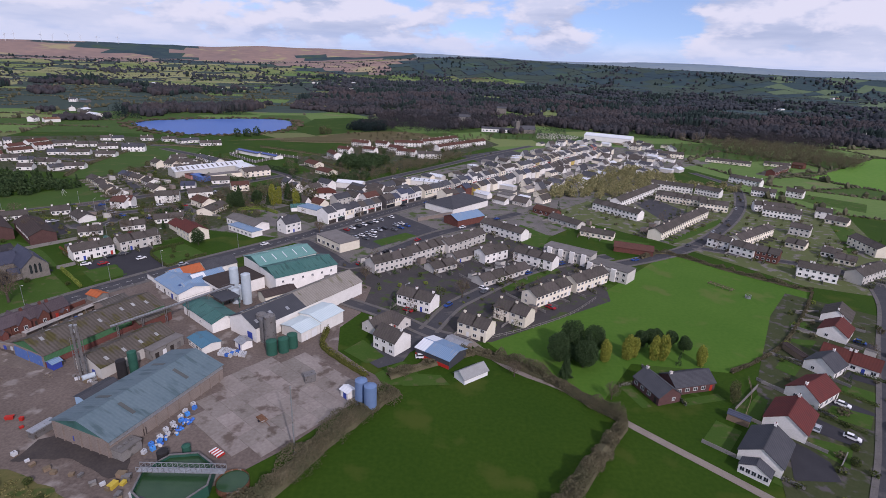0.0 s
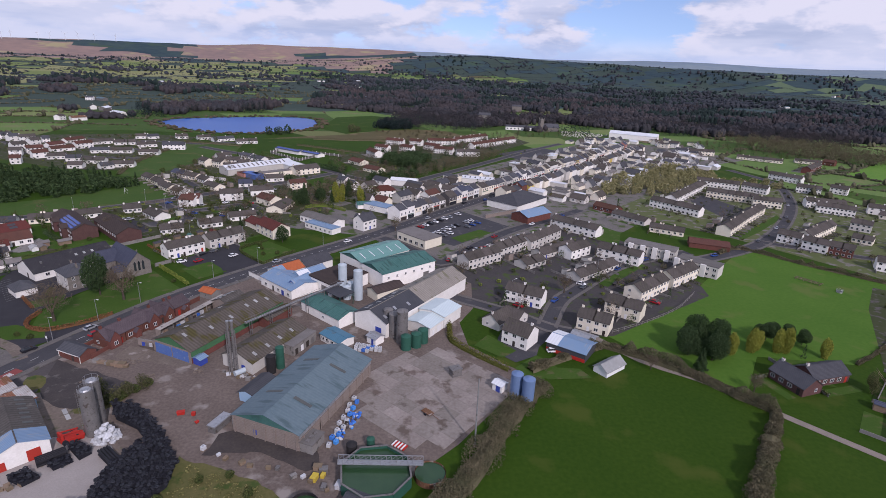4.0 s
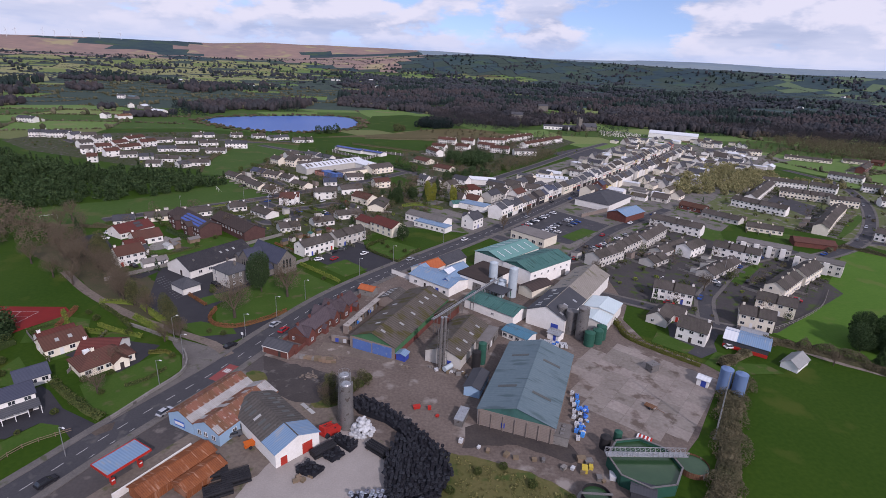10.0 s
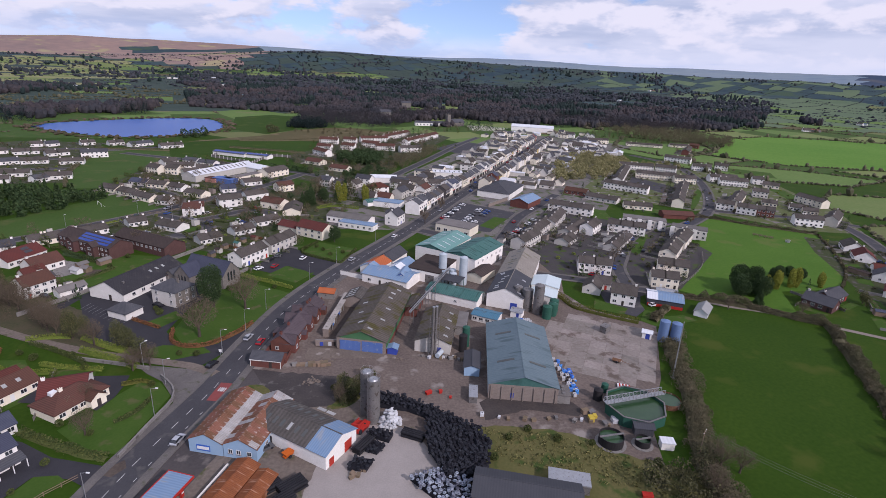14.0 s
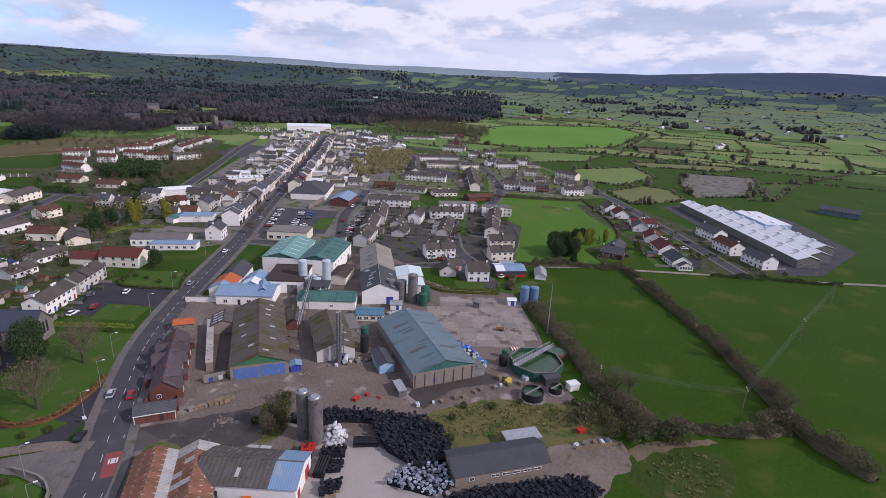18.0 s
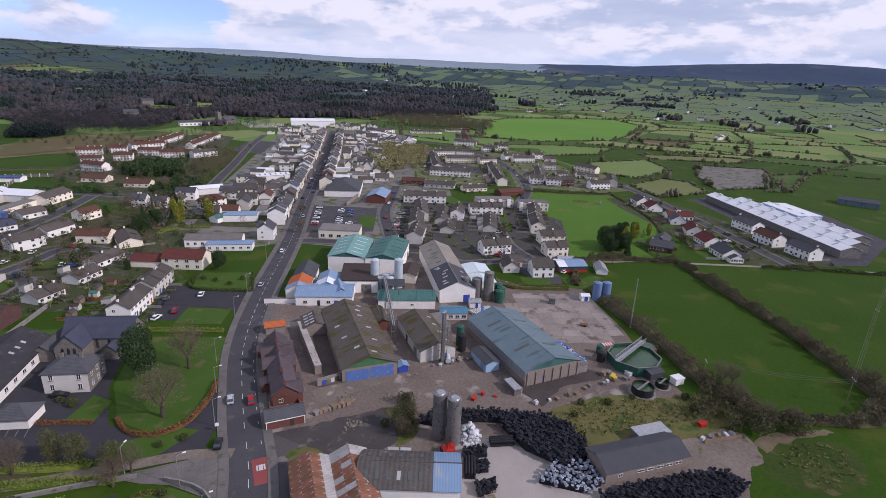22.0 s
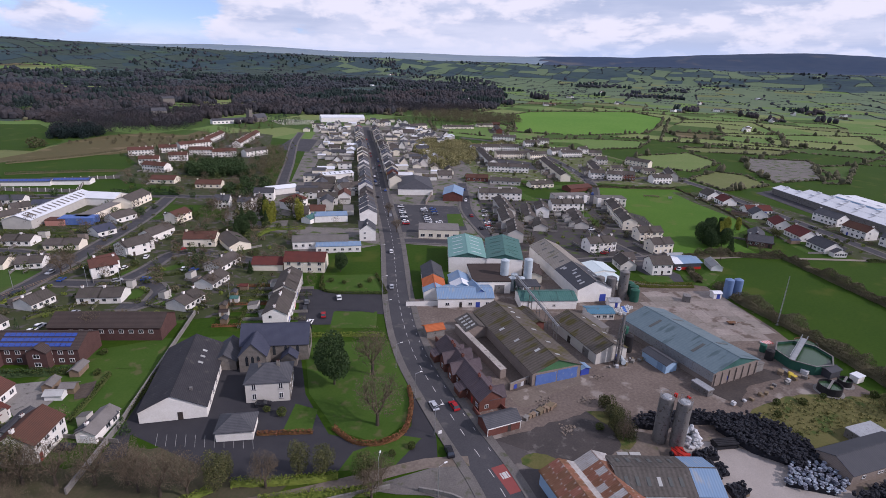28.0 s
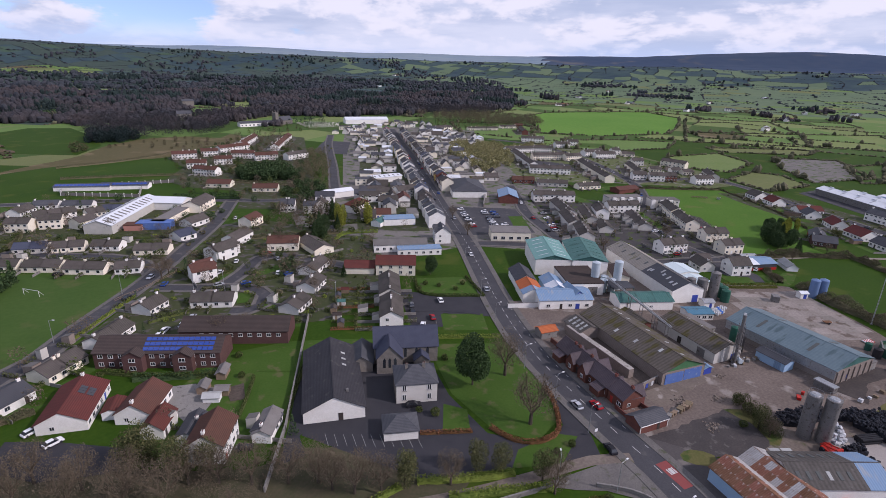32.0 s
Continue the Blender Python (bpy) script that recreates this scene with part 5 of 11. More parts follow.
flat("front_garden", [(-194.6, 268.7), (-191.9, 264.2), (-199.7, 255.5), (-201.9, 259.6)], 0.05, M["lawn"], "front garden lawn in the estate", "lawn")
flat("care_home_yard", [(-228.7, 262.0), (-222.8, 269.1), (-216.2, 265.8), (-202.4, 252.6), (-207.5, 246.7)], 0.05, M["asphalt_dark"], "dark tarmac yard behind the care home", "car park")
street([(-300, 515), (-260, 492), (-210, 468), (-178, 446), (-150, 427), (-129, 408), (-105, 396), (-80, 399)], 6)
street([(-290, 252), (-277, 265), (-268, 270), (-256, 283), (-233.6, 305), (-220, 320), (-199, 345), (-172, 378), (-144, 421)], 6)
street([(-80, 399), (-55, 440), (-29, 482), (11, 550), (43, 603), (85, 665)], 6)
street([(-86, 262), (-80, 258), (-62, 240), (-50, 228), (-38.7, 245), (-15.8, 280), (7.4, 305), (40, 340)], 6)
street([(-44, 190), (-22, 178), (-8.4, 168), (5.8, 163)], 4.5)
street([(-9, 169), (-1, 190), (8.3, 203), (33, 233), (54, 248), (80, 262)], 5)
street([(62, 243), (89, 255), (133, 287), (180, 344), (217, 405), (241, 471), (230, 530)], 6)
street([(205, 246), (189, 215), (162, 178), (135.5, 141), (115, 113), (101.5, 96), (90, 80)], 6)
street([(133, 287), (160, 275), (190, 262), (215, 240)], 5)
street([(-172, 129), (-180, 135), (-192, 140), (-214, 150), (-240, 166), (-262, 184)], 3.2, "dirt", 0.105, False, "narrow earth lane between hedges")
flat("junction", [(-195.4, 138.5), (-179.1, 132.8), (-169, 134), (-172.5, 118.4), (-176, 110.4), (-179.2, 109.9), (-181.4, 119), (-185.8, 127.6), (-190.7, 132.4)], 0.052, M["pavement"], "worn grey junction mouth", "road")
street([(-142, 205), (-150, 216), (-160, 224)], 4.0, "asphalt_dark", 0.11, False, "dark car park access")
for x in range(-3, 5):
    for y in range(-4, 5):
        c, q = math.cos(radians(-37)), math.sin(radians(-37))
        px, py = -50 + c * x * 5.4 - q * y * 4.6, 125 + q * x * 5.4 + c * y * 4.6
        if inside(px, py, [(-66, 140), (-46, 150), (-36, 146), (-24, 128), (-44, 104), (-56, 102), (-70, 118)]):
            part("slab", box_mesh("slab", 5.34, 4.54, 0.05, M["slab"]), bpy.data.objects["yard"], pose(px, py, 0.004, 0, 0, -37))

# ---- works, yards and sheds ----
def slope_pose(x, s, f, W, e, r, lift=0.19):
    """On a roof slope: s the side, f how far up from the eaves (0 to 1)."""
    y = s * W / 2 * (1 - f)
    z = e + (r - e) * f + lift
    return Matrix.Translation((x, y, z)) @ Matrix.Rotation(-s * math.atan2(r - e, W / 2), 4, "X")


def shed(name, x, y, ang, L, W, e, r, wall, roof, label, gable=None, m2=None, split=0.5, over=0.35, z=0.0, category="shed", group=""):
    s = thing(name, x, y, ang, z, label, category, group)
    part("wall", gable_walls(L, W, e, r, M[wall], M[gable] if gable else None), s)
    part("roof", gable_roof(L, W, e, r, M[roof], over, 0.12, M[m2] if m2 else None, split), s)
    return s


def rooflight(s, x, side, f, W, e, r, lx, ly, m="rooflight"):
    part("rooflight", box_mesh("rooflight", lx, ly, 0.06, M[m]), s, slope_pose(x, side, f, W, e, r, 0.14))


def door_on(s, m, w, h, mt, name="door"):
    return part(name, box_mesh(name, w, 0.12, h, M[mt]), s, m)


def flat_block(name, x, y, ang, L, W, h, wall, label, roof="felt", category="building", z=0.0, para=0.3):
    """A flat-roofed block with a parapet or roof edge."""
    b = thing(name, x, y, ang, z, label, category)
    part("wall", box_mesh("wall", L, W, h, M[wall]), b)
    part("roof", cached(("fr", round(L, 1), round(W, 1), roof, para), lambda: Geo().box(-L / 2 - 0.15, -W / 2 - 0.15, 0.003, L / 2 + 0.15, W / 2 + 0.15, para).mesh("roof", M[roof])), b, pose(0, 0, h))
    return b


def windows_on(b, L, W, zs, n, w=1.3, h=1.2, near=True, sides=(-1, 1), x0=None, x1=None):
    x0, x1 = -L / 2 if x0 is None else x0, L / 2 if x1 is None else x1
    for s in sides:
        for z in zs:
            for k in range(n):
                m = side_pose(x0 + (x1 - x0) * (k + 0.5) / n, s, W, z)
                if near:
                    window_near(b, m, w, h)
                else:
                    part("window", window_far(w, h), b, m)


def silo(name, x, y, r, h, m, label, z=0.0, cap=0.12, rings=0, legs=False, category="silo", top="dome"):
    s = thing(name, x, y, 0, z, label, category)
    z0 = 1.2 if legs else 0.0
    part("shell", Geo().tube((0, 0, z0), (0, 0, h), r, r, 28).mesh("shell", M[m]), s)
    if top == "dome":
        part("cap", Geo().tube((0, 0, h + 0.004), (0, 0, h + r * cap * 3), r * 1.0, r * 0.15, 28).mesh("cap", M[m]), s)
    for k in range(rings):
        zz = z0 + (h - z0) * (k + 1) / (rings + 1)
        part("hoop", cached(("hoop", r, m), lambda: Geo().tube((0, 0, -0.06), (0, 0, 0.06), r + 0.05, r + 0.05, 28).mesh("hoop", M[m])), s, pose(0, 0, zz))
    if legs:
        for a in range(4):
            part("leg", box_mesh("leg", 0.2, 0.2, 1.4, M["steel"]), s, pose(r * 0.7 * math.cos(a * 1.57 + 0.78), r * 0.7 * math.sin(a * 1.57 + 0.78), 0))
    return s


def ladder(s, x, y, ang, h):
    def make():
        g = Geo().box(-0.25, -0.03, 0, -0.2, 0.03, h).box(0.2, -0.03, 0, 0.25, 0.03, h)
        for k in range(int(h / 0.6)):
            g.box(-0.2, -0.02, 0.4 + k * 0.6, 0.2, 0.02, 0.44 + k * 0.6)
        return g.mesh("ladder", M["steel_dark"])
    part("ladder", cached(("lad", h), make), s, pose(x, y, 0, 0, 0, ang))


# the large blue-grey shed
S1 = shed("industrial_shed", -82.6, 117.6, 71.8, 36.5, 19.4, 4.9, 7.8, "block", "sheet_grey", "large shed with blue-grey sheet roof and block walls", "sheet_green")
for x, s in ((-8, 1), (9, 1), (-9, -1), (8, -1)):
    rooflight(S1, x, s, 0.52, 19.4, 4.9, 7.8, 1.0, 5.2, "dark_light")
part("cladding", box_mesh("cladding", 36.4, 0.12, 3.1, M["steel"]), S1, pose(0, 9.78, 1.75), "pale grey sheet cladding")
part("cladding", box_mesh("cladding", 36.4, 0.12, 1.2, M["steel"]), S1, pose(0, -9.78, 3.65), "pale grey sheet cladding")
for k in range(7):
    part("pilaster", box_mesh("pilaster", 0.3, 0.3, 4.3, M["block"]), S1, pose(-18.38, -9 + k * 3.0, 0))
for k in range(10):
    part("pilaster", box_mesh("pilaster", 0.3, 0.3, 3.6, M["block"]), S1, pose(-16.5 + k * 3.7, -9.85, 0))
door_on(S1, end_pose(3.0, -1, 36.5, 0.9), 0.9, 1.5, "door_blue")
door_on(S1, side_pose(-9, -1, 19.6, 0.05), 0.9, 2.0, "door_dark")
L1 = shed("lean_to", -97.2, 119.3, 71.8, 9.5, 4.6, 2.9, 3.7, "pale_blue", "sheet_dark", "dark blue sheeted lean-to against the shed")
door_on(L1, side_pose(-2.5, 1, 4.6, 0.05), 2.2, 2.3, "sheet_blue")
flat_block("steel_tank", -101.5, 104.5, 71.8, 5.6, 2.2, 1.9, "steel_dark", "open-topped pale grey steel skip beside the shed", "steel", "skip")

# the mossy old shed with green and blue gable
S2 = shed("old_shed", -121.6, 153.8, 67.5, 41, 16.2, 4.2, 7.2, "block", "asbestos", "old shed with mossy asbestos-cement roof, green and blue gable", "green_paint")
door_on(S2, end_pose(-3.6, -1, 41, 0.05), 6.8, 3.6, "blue_paint", "sliding_door")
door_on(S2, end_pose(3.6, -1, 41.2, 0.05), 6.8, 3.4, "blue_paint", "sliding_door")
for k in range(9):
    rooflight(S2, -17 + k * 4.2, rng.choice((-1, 1)), rng.uniform(0.25, 0.8), 16.2, 4.2, 7.2, 0.9, 1.7)
part("cladding", box_mesh("cladding", 40.9, 0.12, 2.2, M["green_paint"]), S2, pose(0, -8.17, 1.95), "green painted sheet cladding")
part("plinth", box_mesh("plinth", 40.9, 0.14, 1.85, M["b"]), S2, pose(0, -8.17, 0.05), "red brick lower wall")
S3 = shed("low_shed", -126.6, 171.2, 67.5, 9, 8.5, 3.2, 5.0, "block", "hall_grey", "small mossy roofed annex with rows of rooflights")
for k in range(4):
    for s, f in ((1, 0.3), (1, 0.7)):
        rooflight(S3, -3.2 + k * 2.1, s, f, 8.5, 3.2, 5.0, 0.8, 1.5, "rooflight")
OB = thing("long_outbuilding", -135.2, 160.2, 71.2, 0, "long narrow open-fronted block outbuilding with a pale strip roof", "outbuilding")
part("wall", Geo().box(-15, 0.75, 0, 15, 0.95, 2.9).box(-15, -0.95, 0, -14.8, 0.75, 2.9).box(14.8, -0.95, 0, 15, 0.75, 2.9).mesh("wall", M["block"]), OB)
for k in range(6):
    part("roof", box_mesh("roof", 4.96, 2.1, 0.12, M["strip"]), OB, pose(-12.5 + 5 * k, 0, 2.93 + 0.03 * (k % 3), 3, 0, 0))
    part("post", box_mesh("post", 0.2, 0.2, 2.9, M["concrete"]), OB, pose(-14.6 + 5 * k, -0.85, 0))
for k in range(16):
    part("clutter", box_mesh("clutter", 0.9 + 0.3 * (k % 3), 0.8, 0.7 + 0.4 * (k % 4), M[("plastic_white", "wood", "steel_dark", "door_dark", "plastic_blue")[k % 5]]), OB, pose(-13.6 + k * 1.75, 0.1, 0.02))
flat("court", [(-128, 171), (-124, 163), (-133.7, 139), (-143.4, 140.8), (-139, 147), (-131, 172)], 0.07, M["court_earth"], "brown earth court between the sheds", "yard")
cw = thing("court_wall", -138.6, 139.9, -9, 0, "block wall closing the end of the earth court", "wall")
part("panel", box_mesh("panel", 9.8, 0.3, 2.3, M["block"]), cw)
part("coping", box_mesh("coping", 9.9, 0.42, 0.1, M["concrete"]), cw, pose(0, 0, 2.303))
for k in range(4):
    part("door", box_mesh("door", 1.1, 0.06, 1.5, M[("door_blue", "steel_dark", "plastic_white", "door_dark")[k]]), cw, pose(-3.0 + k * 1.3, -0.2, 0.06))
shed("site_hut", -119.6, 132.4, 67.5, 2.6, 3.0, 2.2, 2.7, "door_blue", "sheet_blue", "small blue kiosk at the shed door")

# the middle shed with flue stacks and tanks
S4 = shed("boiler_house", -102.6, 141.4, 68, 24.5, 11.6, 3.9, 6.3, "g", "asbestos", "long boiler house with mossy roof and pale walls")
for k in range(4):
    rooflight(S4, -9 + k * 5.6, -1, 0.35, 11.6, 3.9, 6.3, 0.9, 1.6)
door_on(S4, side_pose(2, 1, 11.6, 0.05), 1.6, 2.4, "door_dark")
door_on(S4, side_pose(-7, 1, 11.6, 0.05), 3.0, 2.8, "steel_dark", "roller_door")
door_on(S4, end_pose(-2.2, -1, 24.5, 0.05), 1.4, 2.2, "door_blue")
flues = thing("flue_stacks", -107.4, 127.8, 20, 0, "pair of tall grey steel flue stacks in a lattice frame", "chimney")
for x in (-0.55, 0.55):
    fl = part("flue", cached("flue", lambda: Geo().tube((0, 0, 0), (0, 0, 17.5), 0.42, 0.42, 16).mesh("flue", M["steel_dark"])), flues, pose(x, 0, 0))
    part("rim", cached("rim", lambda: Geo().tube((0, 0, 17.3), (0, 0, 17.6), 0.47, 0.47, 16).mesh("rim", M["steel"])), fl)
for a, b in ((-1.2, -0.8), (1.2, -0.8), (-1.2, 0.8), (1.2, 0.8)):
    part("post", box_mesh("post", 0.14, 0.14, 14, M["steel_dark"]), flues, pose(a, b, 0))
for k in range(9):
    part("brace", cached("brace", lambda: Geo().box(-1.25, -0.85, 0, 1.25, -0.75, 0.1).box(-1.25, 0.75, 0, 1.25, 0.85, 0.1).mesh("brace", M["steel_dark"])), flues, pose(0, 0, 1.4 + k * 1.5))
silo("green_tank", -95.2, 132.6, 1.25, 7.0, "tank_green", "tall green cylindrical tank with white top", rings=2, category="tank")
silo("black_tank", -97.0, 129.8, 1.35, 5.6, "tank_black", "tall black cylindrical tank", category="tank")
rt = thing("fuel_tank", -105.5, 127.3, 50, 0, "white horizontal fuel tank on cradles", "tank")
part("shell", Geo().tube((-1.6, 0, 1.2), (1.6, 0, 1.2), 0.8, 0.8, 18).mesh("shell", M["tank_white"]), rt)
for x in (-0.9, 0.9):
    part("cradle", box_mesh("cradle", 0.3, 1.2, 0.55, M["concrete"]), rt, pose(x, 0, 0))
pg = thing("pipe_gantry", -99.4, 165.8, 57.3, 0, "elevated green pipe gantry on steel trestles", "gantry")
part("walkway", Geo().box(-22, -0.4, 6.2, 22, 0.4, 6.3).mesh("walkway", M["steel_dark"]), pg)
for s in (-1, 1):
    part("rail", Geo().box(-22, s * 0.7 - 0.03, 7.3, 22, s * 0.7 + 0.03, 7.36).mesh("rail", M["steel_dark"]), pg)
    part("pipe", Geo().tube((-22, s * 0.3, 6.65), (22, s * 0.3, 6.65), 0.13, 0.13, 10).mesh("pipe", M["steel"]), pg)
for k in range(6):
    part("trestle", cached("trestle", lambda: Geo().box(-0.1, -0.7, 0, 0.1, -0.55, 6.2).box(-0.1, 0.55, 0, 0.1, 0.7, 6.2).box(-0.1, -0.7, 3, 0.1, 0.7, 3.2).mesh("trestle", M["steel_dark"])), pg, pose(-20 + k * 8, 0, 0))
shed("tank_house", -106.5, 162, 65, 12, 4.2, 3.4, 4.2, "b", "asbestos", "narrow brick annex with dull roof")

# teal-roofed dairy block
S5 = shed("dairy_hall", -80.0, 219.6, 47, 27, 16, 7.2, 9.4, "w", "sheet_pale", "white dairy hall with pale teal sheet roof", "sheet_green")
S6 = shed("dairy_hall", -67.8, 207.8, 43, 28, 15.6, 7.2, 9.4, "w", "sheet_green", "white dairy hall with dark teal sheet roof", "sheet_green")
for s in (S5, S6):
    for k in range(5):
        for j in (-1, 1):
            rooflight(s, -10 + k * 5, j, 0.5, 16, 7.2, 9.4, 0.35, 4.6, "sheet_white" if s is S5 else "sheet_green")
for k in range(6):
    window_near(S6, side_pose(-11 + k * 4.4, -1, 15.6, 4.6), 1.0, 0.9)
door_on(S6, side_pose(9, -1, 15.6, 0.05), 3, 3.2, "steel_dark", "roller_door")
shed("store", -70.8, 188.6, 43, 13, 7, 3.6, 4.8, "c", "rd", "cream store with brown sheet roof beside the dairy hall")
b7 = flat_block("filling_hall", -91.5, 195.6, 52, 19, 15, 5.0, "w", "white block with wide brown-grey flat roof", "rd", para=0.5)
door_on(b7, end_pose(-3, -1, 19, 0.05), 4.0, 3.6, "steel_dark", "roller_door")
silo("white_silo", -81.0, 183.4, 1.75, 12.2, "tank_white", "tall white milk silo", rings=3)
silo("white_silo", -88.4, 189.6, 1.75, 11.8, "tank_white", "tall white milk silo", rings=3)
for x, y in ((-88.5, 185.5), (-85.4, 183.2), (-84.5, 187.2)):
    silo("white_tank", x, y, 1.55, 5.4, "tank_white", "squat white milk tank", rings=1, category="tank")
cn = thing("canopy", -87.4, 178.6, -38, 0, "dark green steel canopy over the tanker bay", "canopy")
part("roof", Geo().box(-4.6, -3.6, 4.9, 4.6, 3.6, 5.2).mesh("roof", M["sheet_dark"]), cn)
for a in (-4.2, 4.2):
    for b in (-3.2, 3.2):
        part("post", box_mesh("post", 0.2, 0.2, 4.9, M["tank_green"]), cn, pose(a, b, 0))
S8 = shed("long_store", -88.6, 168.6, -38, 21.5, 9.6, 3.7, 5.2, "w", "sheet_green", "low white store with mottled teal roof")
window_near(S8, side_pose(2, -1, 9.6, 1.4), 1.2, 0.7)
S9 = shed("gable_warehouse", -58.4, 179.6, 58.5, 52, 14.2, 5.6, 8.8, "w", "pale_asbestos", "white-gabled warehouse, roof half pale grey, half black", None, "sheet_dark", 0.42)
for k in range(9):
    rooflight(S9, -23 + k * 5.6, 1, rng.uniform(0.3, 0.7), 14.2, 5.6, 8.8, 0.9, 2.2, "rooflight" if k < 4 else "dark_light")
for k in range(6):
    rooflight(S9, -24 + k * 3.3, 1 if k % 2 else -1, 0.3 + 0.08 * (k % 4), 14.2, 5.6, 8.8, 1.1, 1.6, "steel")
door_on(S9, end_pose(-3.6, -1, 52, 0.05), 2.6, 3.0, "door_blue")
door_on(S9, end_pose(-6.2, -1, 52, 0.05), 1.0, 2.0, "frame")
shed("pale_annex", -48.3, 170.6, 58.5, 11, 11, 4.6, 5.6, "w", "sheet_mint", "pale annex with light mint sheet roof")
b11 = shed("pale_annex", -53.3, 162.0, 58.5, 8.6, 10, 3.7, 4.6, "w", "sheet_mint", "lower pale annex with light mint sheet roof")
door_on(b11, side_pose(1.5, -1, 10, 0.05), 2.4, 2.6, "frame", "roller_door")
door_on(b11, side_pose(-2.0, -1, 10, 0.05), 1.0, 2.1, "frame")
WB = shed("white_kiosk", -69.2, 150.8, -38, 4.2, 3.8, 2.5, 3.1, "w", "steel", "small white kiosk with blue door and pale roof")
door_on(WB, side_pose(0.6, -1, 3.8, 0.05), 1.0, 2.0, "door_blue")
BW = flat_block("boiler_wing", -92.7, 145.1, 68, 11.5, 3.6, 3.2, "concrete", "flat-roofed concrete wing of the boiler house", "felt", "outbuilding", para=0.4)
for k in range(4):
    door_on(BW, side_pose(-4.2 + k * 2.7, -1, 3.6, 0.05), 1.3, 2.1, ("door_dark", "frame", "door_dark", "steel_dark")[k])
AX = flat_block("annex", -76.6, 99.3, 71.8, 5.2, 3.6, 2.6, "concrete", "low concrete annex at the shed corner with roof vents", "felt", "outbuilding", para=0.3)
for k in range(3):
    part("vent", box_mesh("vent", 0.9, 0.9, 0.5, M["steel_dark"]), AX, pose(-1.6 + k * 1.5, 0, 2.62))

k1 = shed("kiosk", -81.8, 149.6, -38, 9.6, 6.2, 2.6, 3.3, "w", "sheet_teal", "low blue-green kiosk with glazed sides")
windows_on(k1, 9.6, 6.2, (0.8,), 4, 1.6, 1.1, sides=(-1,))
silo("steel_silo", -63.3, 155.6, 2.0, 8.6, "steel_dark", "weathered grey steel silo", rings=3)
silo("steel_silo", -60.4, 152.0, 1.9, 11.6, "steel_dark", "tall weathered grey steel silo", rings=4)
silo("steel_silo", -66.0, 159.0, 1.7, 8.4, "steel_dark", "weathered grey steel silo", rings=3)
silo("brown_tank", -67.6, 163.2, 1.5, 6.0, "rust", "rusty brown steel tank", rings=2, category="tank")
for x, y in ((-58.6, 147.6), (-55.4, 149.6), (-53.4, 152.6)):
    silo("green_tank", x, y, 1.75, 4.8, "tank_green", "squat dark green storage tank", rings=1, category="tank")
flat_block("container", -42.2, 133.8, 30, 3.2, 2.4, 2.3, "steel_dark", "rusty grey steel container on the yard", "steel_dark", "container")

# shop with blue and orange roof by the road
S11 = shed("garage_shop", -110.6, 190.8, -38, 21, 12.5, 3.8, 5.4, "w", "sheet_blue", "white garage shop with sky-blue sheet roof")
shed("garage_wing", -115.5, 202.5, 52, 12.5, 8.5, 3.8, 5.8, "w", "orange", "white wing with orange tiled roof", None, "sheet_blue", 0.35)
shed("garage_wing", -104.5, 199.2, 52, 13, 8, 3.8, 5.8, "pale_blue", "sheet_blue", "pale blue wing with sky-blue roof", None, "sheet_white", 0.4)
door_on(S11, side_pose(-2, -1, 12.5, 0.05), 1.0, 2.1, "door_dark")
door_on(S11, side_pose(4.5, -1, 12.5, 0.05), 1.6, 2.1, "door_blue")
for x in (-7, 1.6, 8.2):
    window_near(S11, side_pose(x, -1, 12.5, 1.0), 1.5, 1.1)
EW = shed("shop_wing", -105.6, 189.0, 64, 9.5, 5.4, 3.9, 6.0, "w", "sheet_blue", "white shop wing with blue gable and weathered blue roof", "blue_paint")
window_near(EW, end_pose(-0.9, -1, 9.5, 1.2), 1.0, 0.9)
window_near(EW, end_pose(1.0, -1, 9.5, 1.2), 1.0, 0.9)
window_near(EW, end_pose(0.0, -1, 9.5, 4.2), 0.9, 0.7, False)
wl = thing("boundary_wall", -121, 193.5, -36, 0, "long white yard wall beside the garage", "wall")
part("panel", box_mesh("panel", 25, 0.25, 2.0, M["w"]), wl)
part("coping", box_mesh("coping", 25.2, 0.35, 0.1, M["concrete"]), wl, pose(0, 0, 2.003))
shed("slate_store", -106.5, 213.5, 52, 14, 8.5, 3.6, 6.2, "w", "rs", "white store with dark slate roof")

